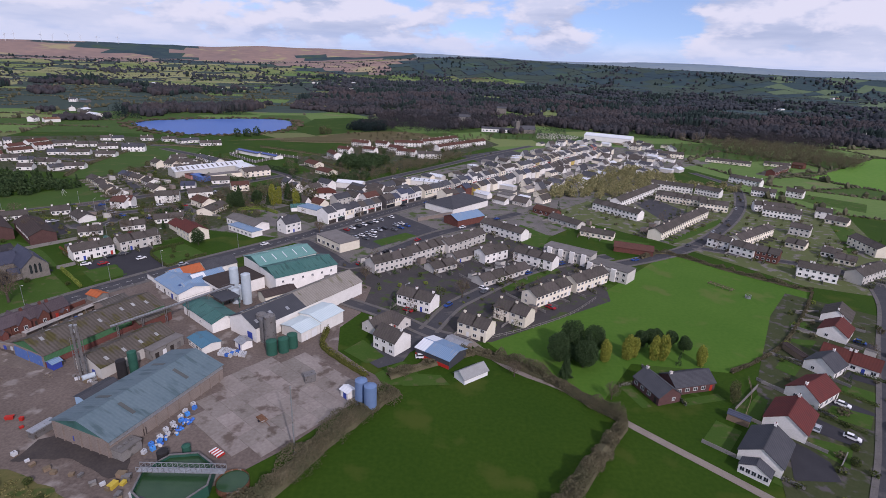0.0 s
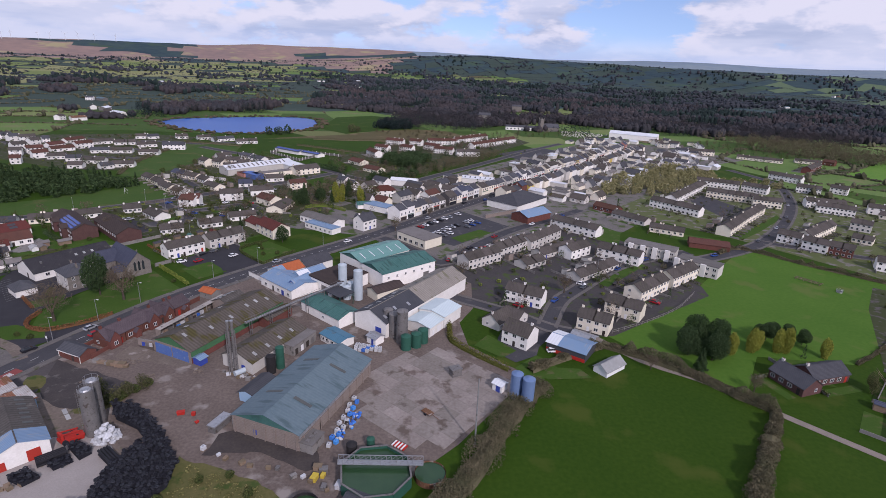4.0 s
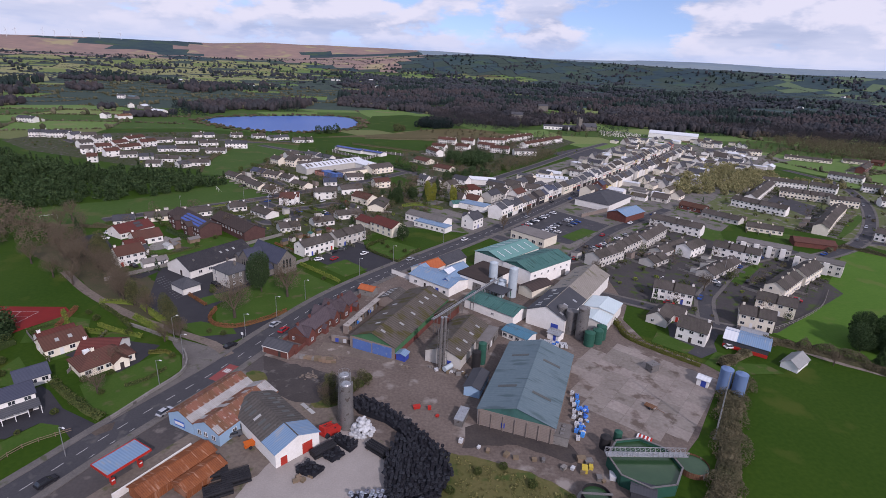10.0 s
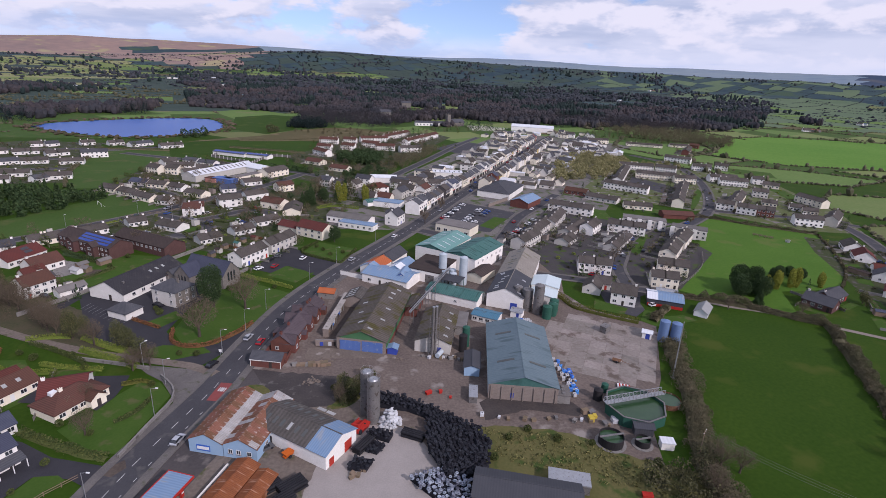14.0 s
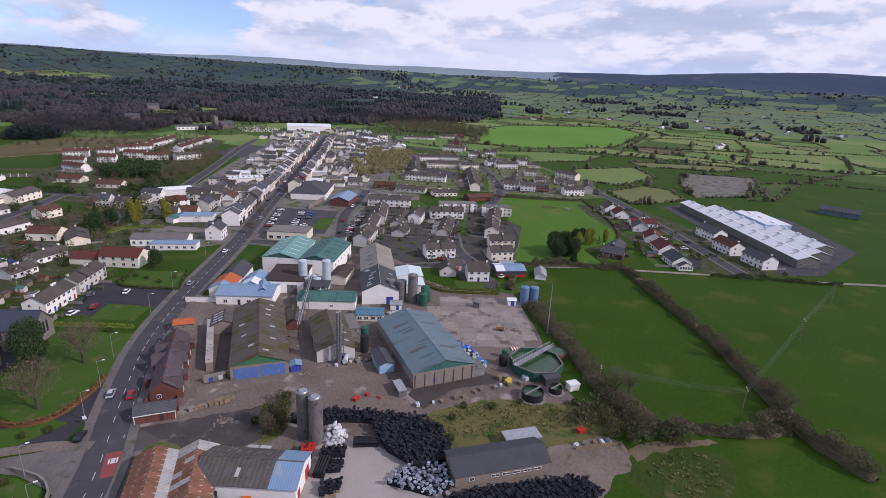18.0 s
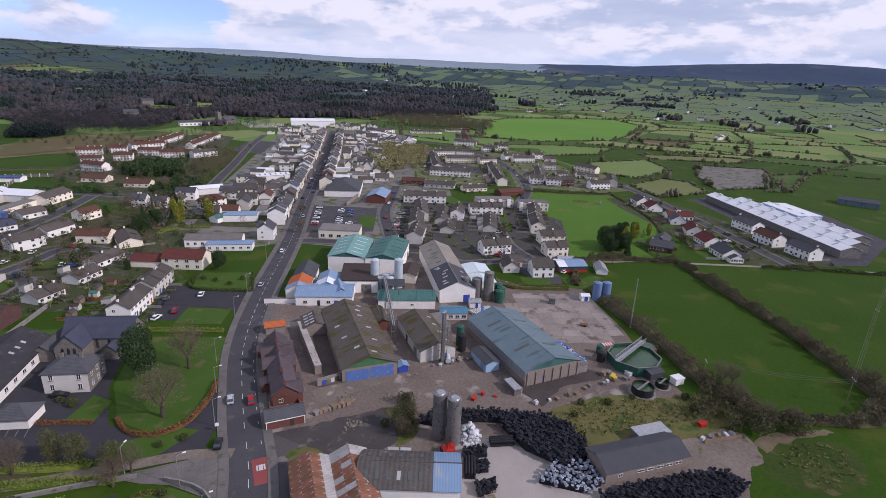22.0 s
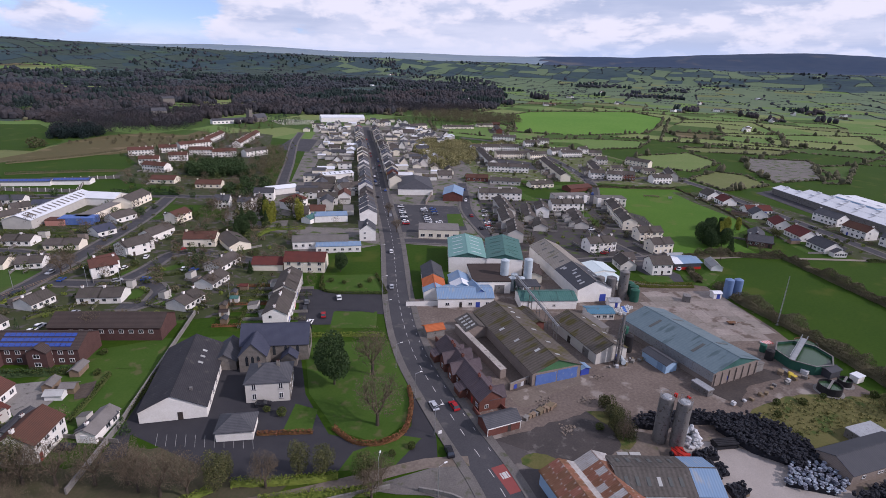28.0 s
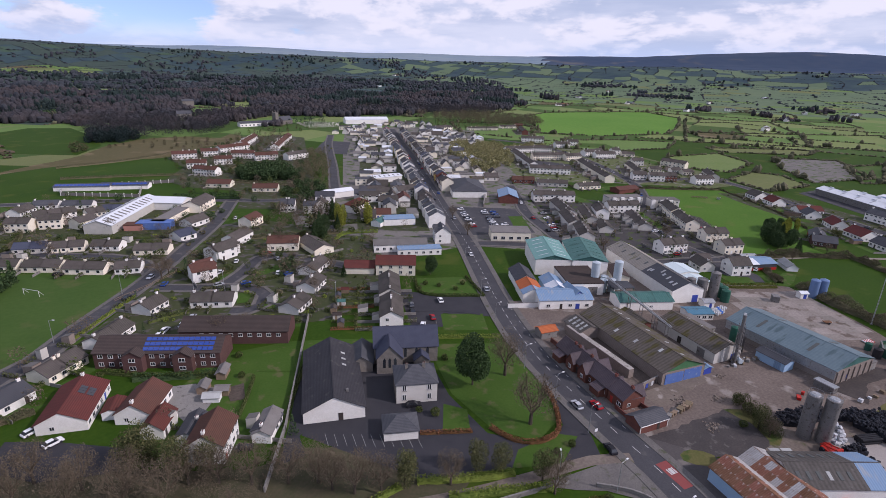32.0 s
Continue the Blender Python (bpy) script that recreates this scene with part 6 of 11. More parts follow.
# brick cottages along the road
cottage_at = [(-148.0, 166.2), (-150.6, 160.0), (-152.8, 154.4), (-155.0, 148.6), (-157.2, 142.6)]
for k, (x, y) in enumerate(cottage_at):
    c = house(x + 4.2, y - 1.4, 68.5, 6.0, 6.6, 3.5, 6.0, "b", "p", True, True, "brick cottages by the road", where="in a roadside row")
    if k in (1, 2, 4):
        for sd in (-1, 1) if k != 4 else (-1,):
            g = part("gablet", gable_walls(4.6, 3.6, 3.3, 5.7, M["b"]), c, pose(0.6 if k != 4 else -1.0, sd * 2.2, 0, 0, 0, 90))
            part("gablet_roof", gable_roof(4.6, 3.6, 3.3, 5.7, M["rp"], 0.25, 0.1), g)
            window_near(g, end_pose(0, sd, 4.6, 1.0), 1.2, 1.3, False)
    else:
        part("porch", gable_walls(2.0, 1.8, 2.2, 3.2, M["b"]), c, pose(0.4, -3.9, 0, 0, 0, 90))
        part("porch_roof", gable_roof(2.0, 1.8, 2.2, 3.2, M["rp"], 0.2, 0.08), c, pose(0.4, -3.9, 0, 0, 0, 90))
        part("back_lean_to", Geo().box(-2.2, 3.3, 0, 1.6, 5.6, 2.3).mesh("back_lean_to", M["b"]), c)
        part("lean_to_roof", Geo().poly([(-2.4, 5.9, 2.34), (-2.4, 3.32, 3.2), (1.8, 3.32, 3.2), (1.8, 5.9, 2.34)]).mesh("lean_to_roof", M["rp"]), c)
flat("brick_court", [(-157.4, 141.5), (-150.2, 138.8), (-150.6, 133.6), (-159.2, 136.6)], 0.06, M["court_brick"], "small brick-walled court beside the last cottage", "yard")
for x0, y0, x1, y1 in ((-150.2, 140.6, -152.6, 131.4), (-159.2, 136.6, -157.4, 141.5), (-158.8, 136.4, -155.0, 134.9)):
    w = thing("boundary_wall", (x0 + x1) / 2, (y0 + y1) / 2, math.degrees(math.atan2(y1 - y0, x1 - x0)), 0, "low red brick wall of the cottage court", "wall")
    part("panel", box_mesh("panel", math.hypot(x1 - x0, y1 - y0), 0.3, 1.3, M["b"]), w)
shed("orange_hut", -137.6, 178.6, -22, 6.2, 4.4, 2.6, 3.6, "concrete", "orange", "small block hut with orange roof by the road")
S16 = shed("brick_garage", -157.4, 132.6, -20, 9.2, 5.2, 2.5, 3.9, "b", "rs", "low red brick garage with slate roof and white trim")
door_on(S16, side_pose(1.5, -1, 5.2, 0.05), 0.9, 2.0, "door_dark")
for x in (-4.6, 4.6):
    part("trim", box_mesh("trim", 0.15, 0.15, 2.5, M["w"]), S16, pose(x, -2.62, 0))
part("trim", box_mesh("trim", 9.6, 0.1, 0.2, M["w"]), S16, pose(0, -2.9, 2.3))
bw = thing("boundary_wall", -146.5, 158, 69, 0, "red brick back wall of the cottages", "wall")
part("panel", box_mesh("panel", 36, 0.3, 1.7, M["b"]), bw)

# rusty double shed, white hall, orange shed, canopy
S17 = shed("rusty_shed", -165.6, 103.6, 66, 19, 8.4, 3.6, 5.6, "pale_blue", "rust", "pale blue shed with rusted corrugated roof")
S18 = shed("rusty_shed", -157.8, 100.2, 66, 19, 8.2, 3.6, 5.6, "pale_blue", "rust", "pale blue shed with rusted corrugated roof")
sheet_rng = random.Random(41)
for shed_ob, W2 in ((S17, 8.4), (S18, 8.2)):
    for sd in (-1, 1):
        for row, f in ((0, 0.24), (1, 0.73)):
            for k in range(12):
                pale = (shed_ob is S17 and sd == -1 and row == 0) or (shed_ob is S18 and (k > 9 or sheet_rng.random() < 0.16))
                m = slope_pose(-8.95 + k * 1.63, sd, f, W2, 3.6, 5.6, 0.14 + 0.012 * (k % 2) + 0.02 * row)
                part("roof_sheet", box_mesh("roof_sheet", 1.68, 2.45, 0.03, M["pale_tin" if pale else "rust"]), shed_ob, m @ pose(0, 0, 0, 0, 0, sheet_rng.uniform(-0.8, 0.8)))
part("sign", box_mesh("sign", 3.4, 0.06, 1.6, M["plastic_blue"]), S17, end_pose(0.6, -1, 19.1, 0.8), "painted blue picture sign")
part("sign_panel", box_mesh("sign_panel", 3.0, 0.05, 0.8, M["frame"]), S17, end_pose(0.6, -1, 19.2, 1.2))
for y in (-2.2, 0.4, 2.4):
    window_near(S18, end_pose(y, -1, 19, 1.2), 1.1, 1.2)
for x in (-5, 2, 7):
    window_near(S18, side_pose(x, -1, 8.2, 1.2), 1.3, 1.1)
S19 = shed("white_hall", -147.0, 95.5, 137, 21.6, 11.2, 4.0, 6.1, "w", "hall_grey", "white hall with grey roof, blue at the gable end", None, "sheet_blue", 0.27)
door_on(S19, end_pose(-2.4, -1, 21.6, 0.05), 2.6, 2.9, "door_red", "roller_door")
door_on(S19, end_pose(3.6, -1, 21.6, 0.05), 1.6, 2.2, "door_red")
for k in range(6):
    for sd in (-1, 1):
        rooflight(S19, 9 - k * 2.3, sd, 0.45, 11.2, 4.0, 6.1, 0.8, 2.0, "rooflight" if k == 3 and sd > 0 else "dark_light")
door_on(S19, side_pose(6.5, 1, 11.2, 0.05), 1.8, 2.3, "door_dark")
for k in range(2):
    part("rooflight", box_mesh("rooflight", 2.6, 1.0, 0.1, M["rooflight"]), thing("cold_frame", -142.8 + k * 2.2, 106.6 - k * 2, 137, 0.1, "glazed white cold frame on the ground", "cold frame"))
shed("orange_shed", -163.6, 80.2, 61, 16.5, 5.4, 2.4, 3.4, "orange_rust", "orange_rust", "low shed with bright orange rusted roof")
shed("orange_shed", -157.6, 79.4, 61, 9.5, 4.4, 2.2, 3.0, "orange_rust", "orange_rust", "low orange rusted shed")
bw2 = thing("boundary_wall", -168.2, 80.6, 62, 0, "white block wall beside the orange shed", "wall")
part("panel", box_mesh("panel", 18, 0.3, 1.8, M["w"]), bw2)
pc = thing("fuel_canopy", -174.6, 80.2, 62, 0, "blue-topped forecourt canopy with red trim", "canopy")
part("roof", Geo().box(-4.6, -2.9, 4.0, 4.6, 2.9, 4.4).mesh("roof", M["sheet_blue"]), pc)
part("fascia", Geo().box(-4.75, -3.05, 3.95, 4.75, -2.91, 4.5).box(-4.75, 2.91, 3.95, 4.75, 3.05, 4.5).box(-4.75, -2.9, 3.95, -4.61, 2.9, 4.5).box(4.61, -2.9, 3.95, 4.75, 2.9, 4.5).mesh("fascia", M["red"]), pc)
for a in (-3, 3):
    part("post", box_mesh("post", 0.3, 0.3, 4.0, M["red"]), pc, pose(a, 0, 0))
    pump = thing("fuel_pump", -174.6 + a * 0.47 + 0.9, 80.2 + a * 0.88 - 0.5, 62, 0, "red forecourt fuel pump", "pump")
    part("body", box_mesh("body", 0.8, 0.5, 1.5, M["red"]), pump)
    part("display", box_mesh("display", 0.6, 0.04, 0.3, M["frame"]), pump, pose(0, -0.27, 1.0))

# low black-roofed shed
S22 = shed("byre", -101.6, 66.5, -25, 22.6, 8.6, 3.0, 4.8, "block", "sheet_dark", "long block byre with dark grey roof")
for k in range(5):
    window_near(S22, side_pose(-2 + k * 2.6, -1, 8.6, 1.3), 1.9, 0.7)
window_near(S22, side_pose(-7.5, -1, 8.6, 1.2), 1.2, 0.9)
flat_block("lean_to", -90.5, 68.6, -25, 9, 4, 2.3, "steel_dark", "low lean-to with pale corrugated roof", "steel")

# timber pen and scrap at the byre yard
PEN = thing("timber_pen", -76.0, 56.8, -28, 0, "grey timber-boarded pen with scrap inside", "pen")
for k in range(6):
    part("board", box_mesh("board", 1.9, 0.1, 1.1, M["wood"]), PEN, pose(-4.9 + 1.95 * k, -1.3, 0.02))
for k, (px, py) in enumerate(((-5.8, -1.3), (0, -1.3), (5.8, -1.3), (5.8, 1.5), (-5.8, 1.5))):
    part("post", box_mesh("post", 0.16, 0.16, 1.3, M["wood"]), PEN, pose(px, py, 0))
for k, (px, py, mt) in enumerate(((-5.0, 0.4, "plastic_white"), (-2.6, 0.6, "steel_dark"), (0.2, 0.5, "wood"), (2.2, 0.4, "plastic_white"), (4.2, 0.6, "steel"))):
    t = thing("scrap_sheet", -76.0 + px * 0.88 + py * 0.47, 56.8 - px * 0.47 + py * 0.88, 20 * k, 0.05, "discarded sheet and fittings inside the pen", "scrap")
    part("body", Geo().box(-0.8, -0.5, 0, 0.8, 0.5, 0.55, 0, 0.8).mesh("body", M[mt]), t)

# settling tanks
TK = thing("settling_tank", -59.6, 89.6, 12, 0, "large octagonal green settling tank with steel bridge", "tank")
oct_out = [(8.2 * math.cos(k * math.pi / 4 + 0.4), 8.2 * math.sin(k * math.pi / 4 + 0.4)) for k in range(8)]
for k in range(8):
    (ax, ay), (bx, by) = oct_out[k], oct_out[(k + 1) % 8]
    part("panel", cached("octpanel", lambda: Geo().box(-3.14, -0.12, 0, 3.14, 0.12, 3.0).mesh("panel", M["tank_green"])), TK, pose((ax + bx) / 2, (ay + by) / 2, 0, 0, 0, math.degrees(math.atan2(by - ay, bx - ax))))
    part("rim", cached("octrim", lambda: Geo().box(-3.2, -0.2, 3.003, 3.2, 0.2, 3.15).mesh("rim", M["steel_dark"])), TK, pose((ax + bx) / 2, (ay + by) / 2, 0, 0, 0, math.degrees(math.atan2(by - ay, bx - ax))))
part("water", mesh_of("water", [(x * 0.98, y * 0.98, 2.3) for x, y in oct_out], [tuple(range(8))], M["slurry"]), TK)
brg = part("bridge", Geo().box(-9.6, -0.8, 3.4, 9.6, 0.8, 3.55).mesh("bridge", M["steel"]), TK, pose(1.2, 1.6, 0, 0, 0, -8.5))
for s in (-0.8, 0.8):
    def truss(s=s):
        g = Geo().box(-9.6, s - 0.06, 4.7, 9.6, s + 0.06, 4.82)
        for k in range(17):
            x = -9.6 + k * 1.2
            g.box(x - 0.05, s - 0.05, 3.55, x + 0.05, s + 0.05, 4.7)
            if k < 16:
                g.tube((x, s, 3.58), (x + 1.2, s, 4.7), 0.04, 0.04, 4)
        return g.mesh("truss", M["steel"])
    part("truss", truss(), brg)
for x, y, r, h in ((-73.0, 79.6, 3.1, 2.4), (-65.3, 77.4, 1.9, 1.9)):
    q = thing("round_tank", x, y, 0, 0, "open round black tank on a concrete pad", "tank")
    def wall_ring(r=r, h=h):
        g = Geo()
        n = 28
        for k in range(n):
            a, b = 2 * math.pi * k / n, 2 * math.pi * (k + 1) / n
            for rr, sg in ((r, 1), (r - 0.15, -1)):
                p = [(rr * math.cos(a), rr * math.sin(a), 0), (rr * math.cos(b), rr * math.sin(b), 0), (rr * math.cos(b), rr * math.sin(b), h), (rr * math.cos(a), rr * math.sin(a), h)]
                g.poly(p if sg > 0 else p[::-1])
            g.poly([(r * math.cos(a), r * math.sin(a), h), (r * math.cos(b), r * math.sin(b), h), ((r - 0.15) * math.cos(b), (r - 0.15) * math.sin(b), h), ((r - 0.15) * math.cos(a), (r - 0.15) * math.sin(a), h)])
        return g.mesh("shell", M["tank_black"])
    part("shell", wall_ring(), q)
    part("water", Geo().tube((0, 0, h - 0.9), (0, 0, h - 0.7), r - 0.16, r - 0.16, 28).mesh("water", M["slurry"]), q)
    part("pad", Geo().tube((0, 0, 0.06), (0, 0, 0.15), r + 0.8, r + 0.8, 28).mesh("pad", M["concrete"]), q)
    part("walkway", Geo().box(-r - 0.3, -0.3, h + 0.01, r + 0.3, 0.3, h + 0.12).mesh("walkway", M["steel_dark"]), q)
q = thing("round_tank", -47.5, 91.5, 0, 0, "low round rusty-rimmed settling tank", "tank")
part("shell", Geo().tube((0, 0, 0), (0, 0, 1.6), 3.6, 3.6, 28, 0, False).mesh("shell", M["rust"]), q)
part("water", Geo().tube((0, 0, 1.0), (0, 0, 1.2), 3.5, 3.5, 28).mesh("water", M["slurry"]), q)
shed("pump_house", -62.4, 81.8, -20, 4.8, 3.4, 2.4, 2.8, "sheet_dark", "sheet_dark", "small dark blue pump house")
flat_block("white_hut", -59.8, 75.4, -20, 3.2, 2.4, 1.9, "w", "low pale hut with white sheet roof", "sheet_white", "hut")

# blue silos, kiosk, mast
for x, y in ((-24.8, 124.6), (-21.8, 122.2)):
    silo("blue_silo", x, y, 1.75, 7.6, "tank_blue", "blue-grey cylindrical storage silo", rings=3)
H4 = shed("blue_kiosk", -29.2, 127.4, -38, 3.2, 2.8, 2.4, 2.9, "w", "sheet_white", "small white kiosk with blue door")
door_on(H4, side_pose(0.3, -1, 2.8, 0.05), 1.4, 2.0, "door_blue")
mast = thing("mast", -37.0, 102.8, 0, 0, "tall galvanised steel mast", "mast")
part("pole", Geo().tube((0, 0, 0), (-0.2, 0.1, 19.3), 0.22, 0.12, 12).mesh("pole", M["steel"]), mast)
part("base", box_mesh("base", 0.9, 0.9, 0.3, M["concrete"]), mast)

# twin grey silos in the tyre yard
for x, y in ((-131.4, 103.1), (-130.2, 99.3)):
    s = silo("steel_silo", x, y, 1.68, 12.6, "steel_dark", "tall weathered grey steel silo in the tyre yard", rings=5, top="none")
    part("hatch_frame", cached("hatch", lambda: Geo().tube((0, 0, 12.6), (0, 0, 12.9), 1.2, 1.0, 18).mesh("hatch_frame", M["steel"])), s)
    for a in range(6):
        part("guard_post", box_mesh("guard_post", 0.06, 0.06, 1.0, M["steel"]), s, pose(1.58 * math.cos(a), 1.58 * math.sin(a), 12.6))
    part("guard_rail", cached("grail", lambda: Geo().tube((0, 0, 13.52), (0, 0, 13.58), 1.62, 1.62, 20, 0, False).mesh("guard_rail", M["steel"])), s)
    ladder(s, -1.5, -1.0, 30, 12.4)

# ---- chapel and the west side ----
def lancet(parent, m, w=0.8, h=2.6):
    def make():
        g = Geo().box(-w / 2, -0.05, 0, w / 2, 0.03, h)
        g.poly([(-w / 2, -0.05, h), (w / 2, -0.05, h), (0, -0.05, h + w * 0.9)])
        return g.mesh("window", M["glass"])
    part("window", cached(("lan", w, h), make), parent, m)


HALL = shed("parish_hall", -209.0, 200.8, 59.5, 31, 15.6, 3.3, 7.2, "w", "rh", "long white parish hall with a dark slate roof", category="hall")
door_on(HALL, end_pose(-1.6, -1, 31, 0.05), 1.2, 2.2, "door_dark")
part("vent", box_mesh("vent", 0.7, 0.7, 1.2, M["steel_dark"]), HALL, pose(-11, -3.6, 5.0))
for k in range(6):
    window_near(HALL, side_pose(-11 + k * 4.5, -1, 15.6, 1.3), 1.6, 1.2)
for k in range(3):
    rooflight(HALL, 2 + k * 3.2, -1, 0.55, 15.6, 3.3, 7.2, 0.9, 1.3)
CH = shed("chapel", -182.4, 200.6, -36, 19.5, 9.2, 5.6, 10.2, "stone", "rb", "grey stone chapel with blue slate roof and lancet windows", category="chapel")
for k in range(5):
    lancet(CH, side_pose(-7 + k * 3.4, -1, 9.2, 2.0))
    lancet(CH, side_pose(-7 + k * 3.4, 1, 9.2, 2.0))
for y in (-1.6, 0, 1.6):
    lancet(CH, end_pose(y, 1, 19.5, 2.4), 0.9, 3.4)
TR = part("transept", gable_walls(7.5, 7.6, 5.2, 9.2, M["stone"]), CH, pose(-5.2, -6.6, 0, 0, 0, 90))
part("transept_roof", gable_roof(7.5, 7.6, 5.2, 9.2, M["rb"]), TR)
for y in (-1.6, 0, 1.6):
    lancet(TR, end_pose(y, -1, 7.5, 2.0))
part("porch", gable_walls(4, 4.4, 2.8, 4.6, M["stone"]), CH, pose(4.5, -6.2, 0, 0, 0, 90))
part("porch_roof", gable_roof(4, 4.4, 2.8, 4.6, M["rb"]), CH, pose(4.5, -6.2, 0, 0, 0, 90))
part("cross", Geo().box(-0.08, -0.08, 0, 0.08, 0.08, 1.3).box(-0.4, -0.08, 0.75, 0.4, 0.08, 0.9).mesh("cross", M["stone"]), CH, pose(9.7, 0, 10.3, 0, 0, 90))
shed("vestry", -195.2, 205.8, 54, 11, 6.4, 3.0, 5.2, "stone", "rs", "low stone vestry joining hall and chapel", category="vestry")
PH = thing("parochial_house", -193.2, 183.4, -34.5, 0, "square two-storey grey-white house with hipped slate roof", "house")
part("wall", gable_walls(11.2, 9.6, 6.0, 6.0, M["stone"]), PH)
part("front_render", box_mesh("front_render", 11.1, 0.08, 5.9, M["g"]), PH, pose(0, -4.83, 0.02), "pale rendered front")
part("roof", hip_roof(11.2, 9.6, 6.0, 8.8, M["rs"]), PH)
for x in (-2.4, 2.4):
    chimney(PH, x, 8.5, M["stone"])
for x in (-3.4, 3.4):
    for z in (1.0, 3.9):
        window_near(PH, side_pose(x, -1, 9.75, z), 1.1, 1.7)
for x in (-2.8, 0.2, 3.2):
    window_near(PH, end_pose(x, 1, 11.2, 3.9), 1.0, 1.6)
    window_near(PH, end_pose(x, 1, 11.2, 1.0), 1.0, 1.6)
GA = thing("garage", -206.9, 173.2, -34.5, 0, "low white garage with hipped slate roof", "garage")
part("wall", gable_walls(8.4, 6.8, 2.8, 2.8, M["w"]), GA)
part("roof", hip_roof(8.4, 6.8, 2.8, 5.0, M["rs"]), GA)
for k in range(11):
    u = k / 10
    part("bay_line", cached("bay", lambda: Geo().box(-2.3, -0.05, 0, 2.3, 0.05, 0.01).mesh("bay_line", M["bay_paint"])), bpy.data.objects["chapel_drive"], pose(-222.3 + 16.4 * u, 182.6 - 15.5 * u, 0.004, 0, 0, 68))
for x0, y0, x1, y1 in ((-241, 177, -228.3, 192.2), (-228, 192.5, -192, 243), (-174, 205, -170, 211)):
    w = thing("garden_wall", (x0 + x1) / 2, (y0 + y1) / 2, math.degrees(math.atan2(y1 - y0, x1 - x0)), 0, "low grey stone boundary wall", "wall")
    part("panel", box_mesh("panel", math.hypot(x1 - x0, y1 - y0), 0.4, 1.5, M["concrete"]), w)

# care home of brown brick
NH = shed("care_home", -238.6, 246.6, -40, 36, 11.0, 5.2, 7.8, "bd", "rd", "two-storey brown brick care home with blue solar panels", category="care home")
for z in (0.9, 3.5):
    for k in range(12):
        window_near(NH, side_pose(-16 + k * 2.9, -1, 11.0, z), 1.4, 1.2)
for k in range(13):
    for j in range(3):
        part("solar_panel", box_mesh("solar_panel", 1.4, 1.3, 0.05, M["solar"]), NH, slope_pose(-3.5 + k * 1.55, -1, 0.2 + j * 0.29, 11.0, 5.2, 7.8, 0.22))
for x in (-6, 8):
    bay = part("bay", gable_walls(3, 5.5, 5.2, 6.8, M["bd"]), NH, pose(x, -6.4, 0, 0, 0, 90))
    part("bay_roof", gable_roof(3, 5.5, 5.2, 6.8, M["rd"]), bay)
    for z in (0.9, 3.5):
        window_near(bay, end_pose(0, -1, 3, z), 1.8, 1.2)
NW = shed("care_home_wing", -216.0, 246.0, -40, 34, 11, 4.6, 7.2, "bd", "rd", "brown brick wing with dark tiled roof", category="care home")
for k in range(9):
    window_near(NW, side_pose(-10 + k * 3, -1, 11, 2.6), 1.4, 1.2)
flat("care_home_garden", [(-221.6, 222.2), (-216.5, 230), (-206.2, 226), (-201, 219), (-212.1, 213.5)], 0.05, M["lawn"], "lawn beside the care home wing", "lawn")
hedge([(-249.5, 240.2), (-239, 232.7), (-229.5, 226.2)], 2.6, 2.4, "leaf_dark", "clipped_hedge", "tall clipped dark green hedge before the care home", 60, 0.36, 0.12, step=2)

# red-roofed houses and gardens
R1 = house(-264.3, 234.6, 61, 17, 11.2, 2.9, 5.8, "w", "t", True, True, where="by a drive")
for k in range(3):
    for j in range(2):
        part("solar_panel", box_mesh("solar_panel", 1.0, 1.6, 0.05, M["sheet_dark"]), R1, slope_pose(1 + k * 1.1, -1, 0.35 + j * 0.33, 11.2, 2.9, 5.8, 0.22))
shed("sun_room", -257.0, 227.5, 61, 6, 4.2, 2.4, 3.2, "frame", "rt", "white glazed sun room with red roof", category="sun room")
house(-251.0, 223.8, 50, 12.0, 9.0, 3.0, 5.9, "w", "r", True, True, where="behind trees")
flat("gravel_court", [(-246.5, 232.3), (-237.2, 227.2), (-232.6, 219.6), (-240.4, 212.5), (-245.4, 212.6), (-246.5, 221.6)], 0.05, M["concrete"], "pale concrete court behind the house", "yard")
house(-250.6, 213.4, 50, 8, 5.5, 2.8, 4.8, "w", "t", True, False, where="by a yard")
flat("drive", [(-279, 232), (-270, 224), (-256, 208), (-261, 203), (-276, 212), (-284, 224)], 0.05, M["asphalt_dark"], "dark tarmac drive", "drive")
for x, y, a, l in ((-236.5, 222.5, 52, 4), (-233.2, 217.6, -38, 3.4), (-229.5, 226.5, 52, 5)):
    shed("garden_shed", x, y, a, l, 2.6, 2.0, 2.7, "wood", "felt", "small timber garden shed on a lawn")
shed("greenhouse", -236.5, 216.6, -38, 4.2, 2.6, 1.7, 2.4, "frame", "rooflight", "small white-framed glass greenhouse")
flat("garden_plot", [(-239.8, 213.3), (-236.8, 213.5), (-233, 209.5), (-236.4, 203.6), (-240.5, 207.8)], 0.045, M["lawn"], "small back garden lawn", "lawn")
flat("garden_plot", [(-235.2, 201.9), (-227.9, 209.5), (-222.4, 217.7), (-214.7, 211.4), (-222.3, 203.3), (-228.6, 199.5)], 0.045, M["lawn"], "long back garden lawn", "lawn")
flat("vegetable_plot", [(-231.9, 219.6), (-226.9, 218.6), (-229.9, 211.3), (-233.3, 212.7)], 0.05, M["mud"], "dug brown vegetable plot", "plot")
hedge([(-236, 203), (-229.5, 211), (-223.5, 219.5)], 1.0, 1.5, "leaf", "clipped_hedge", "garden hedge between long plots", 60, 0.3, 0.15, step=2)
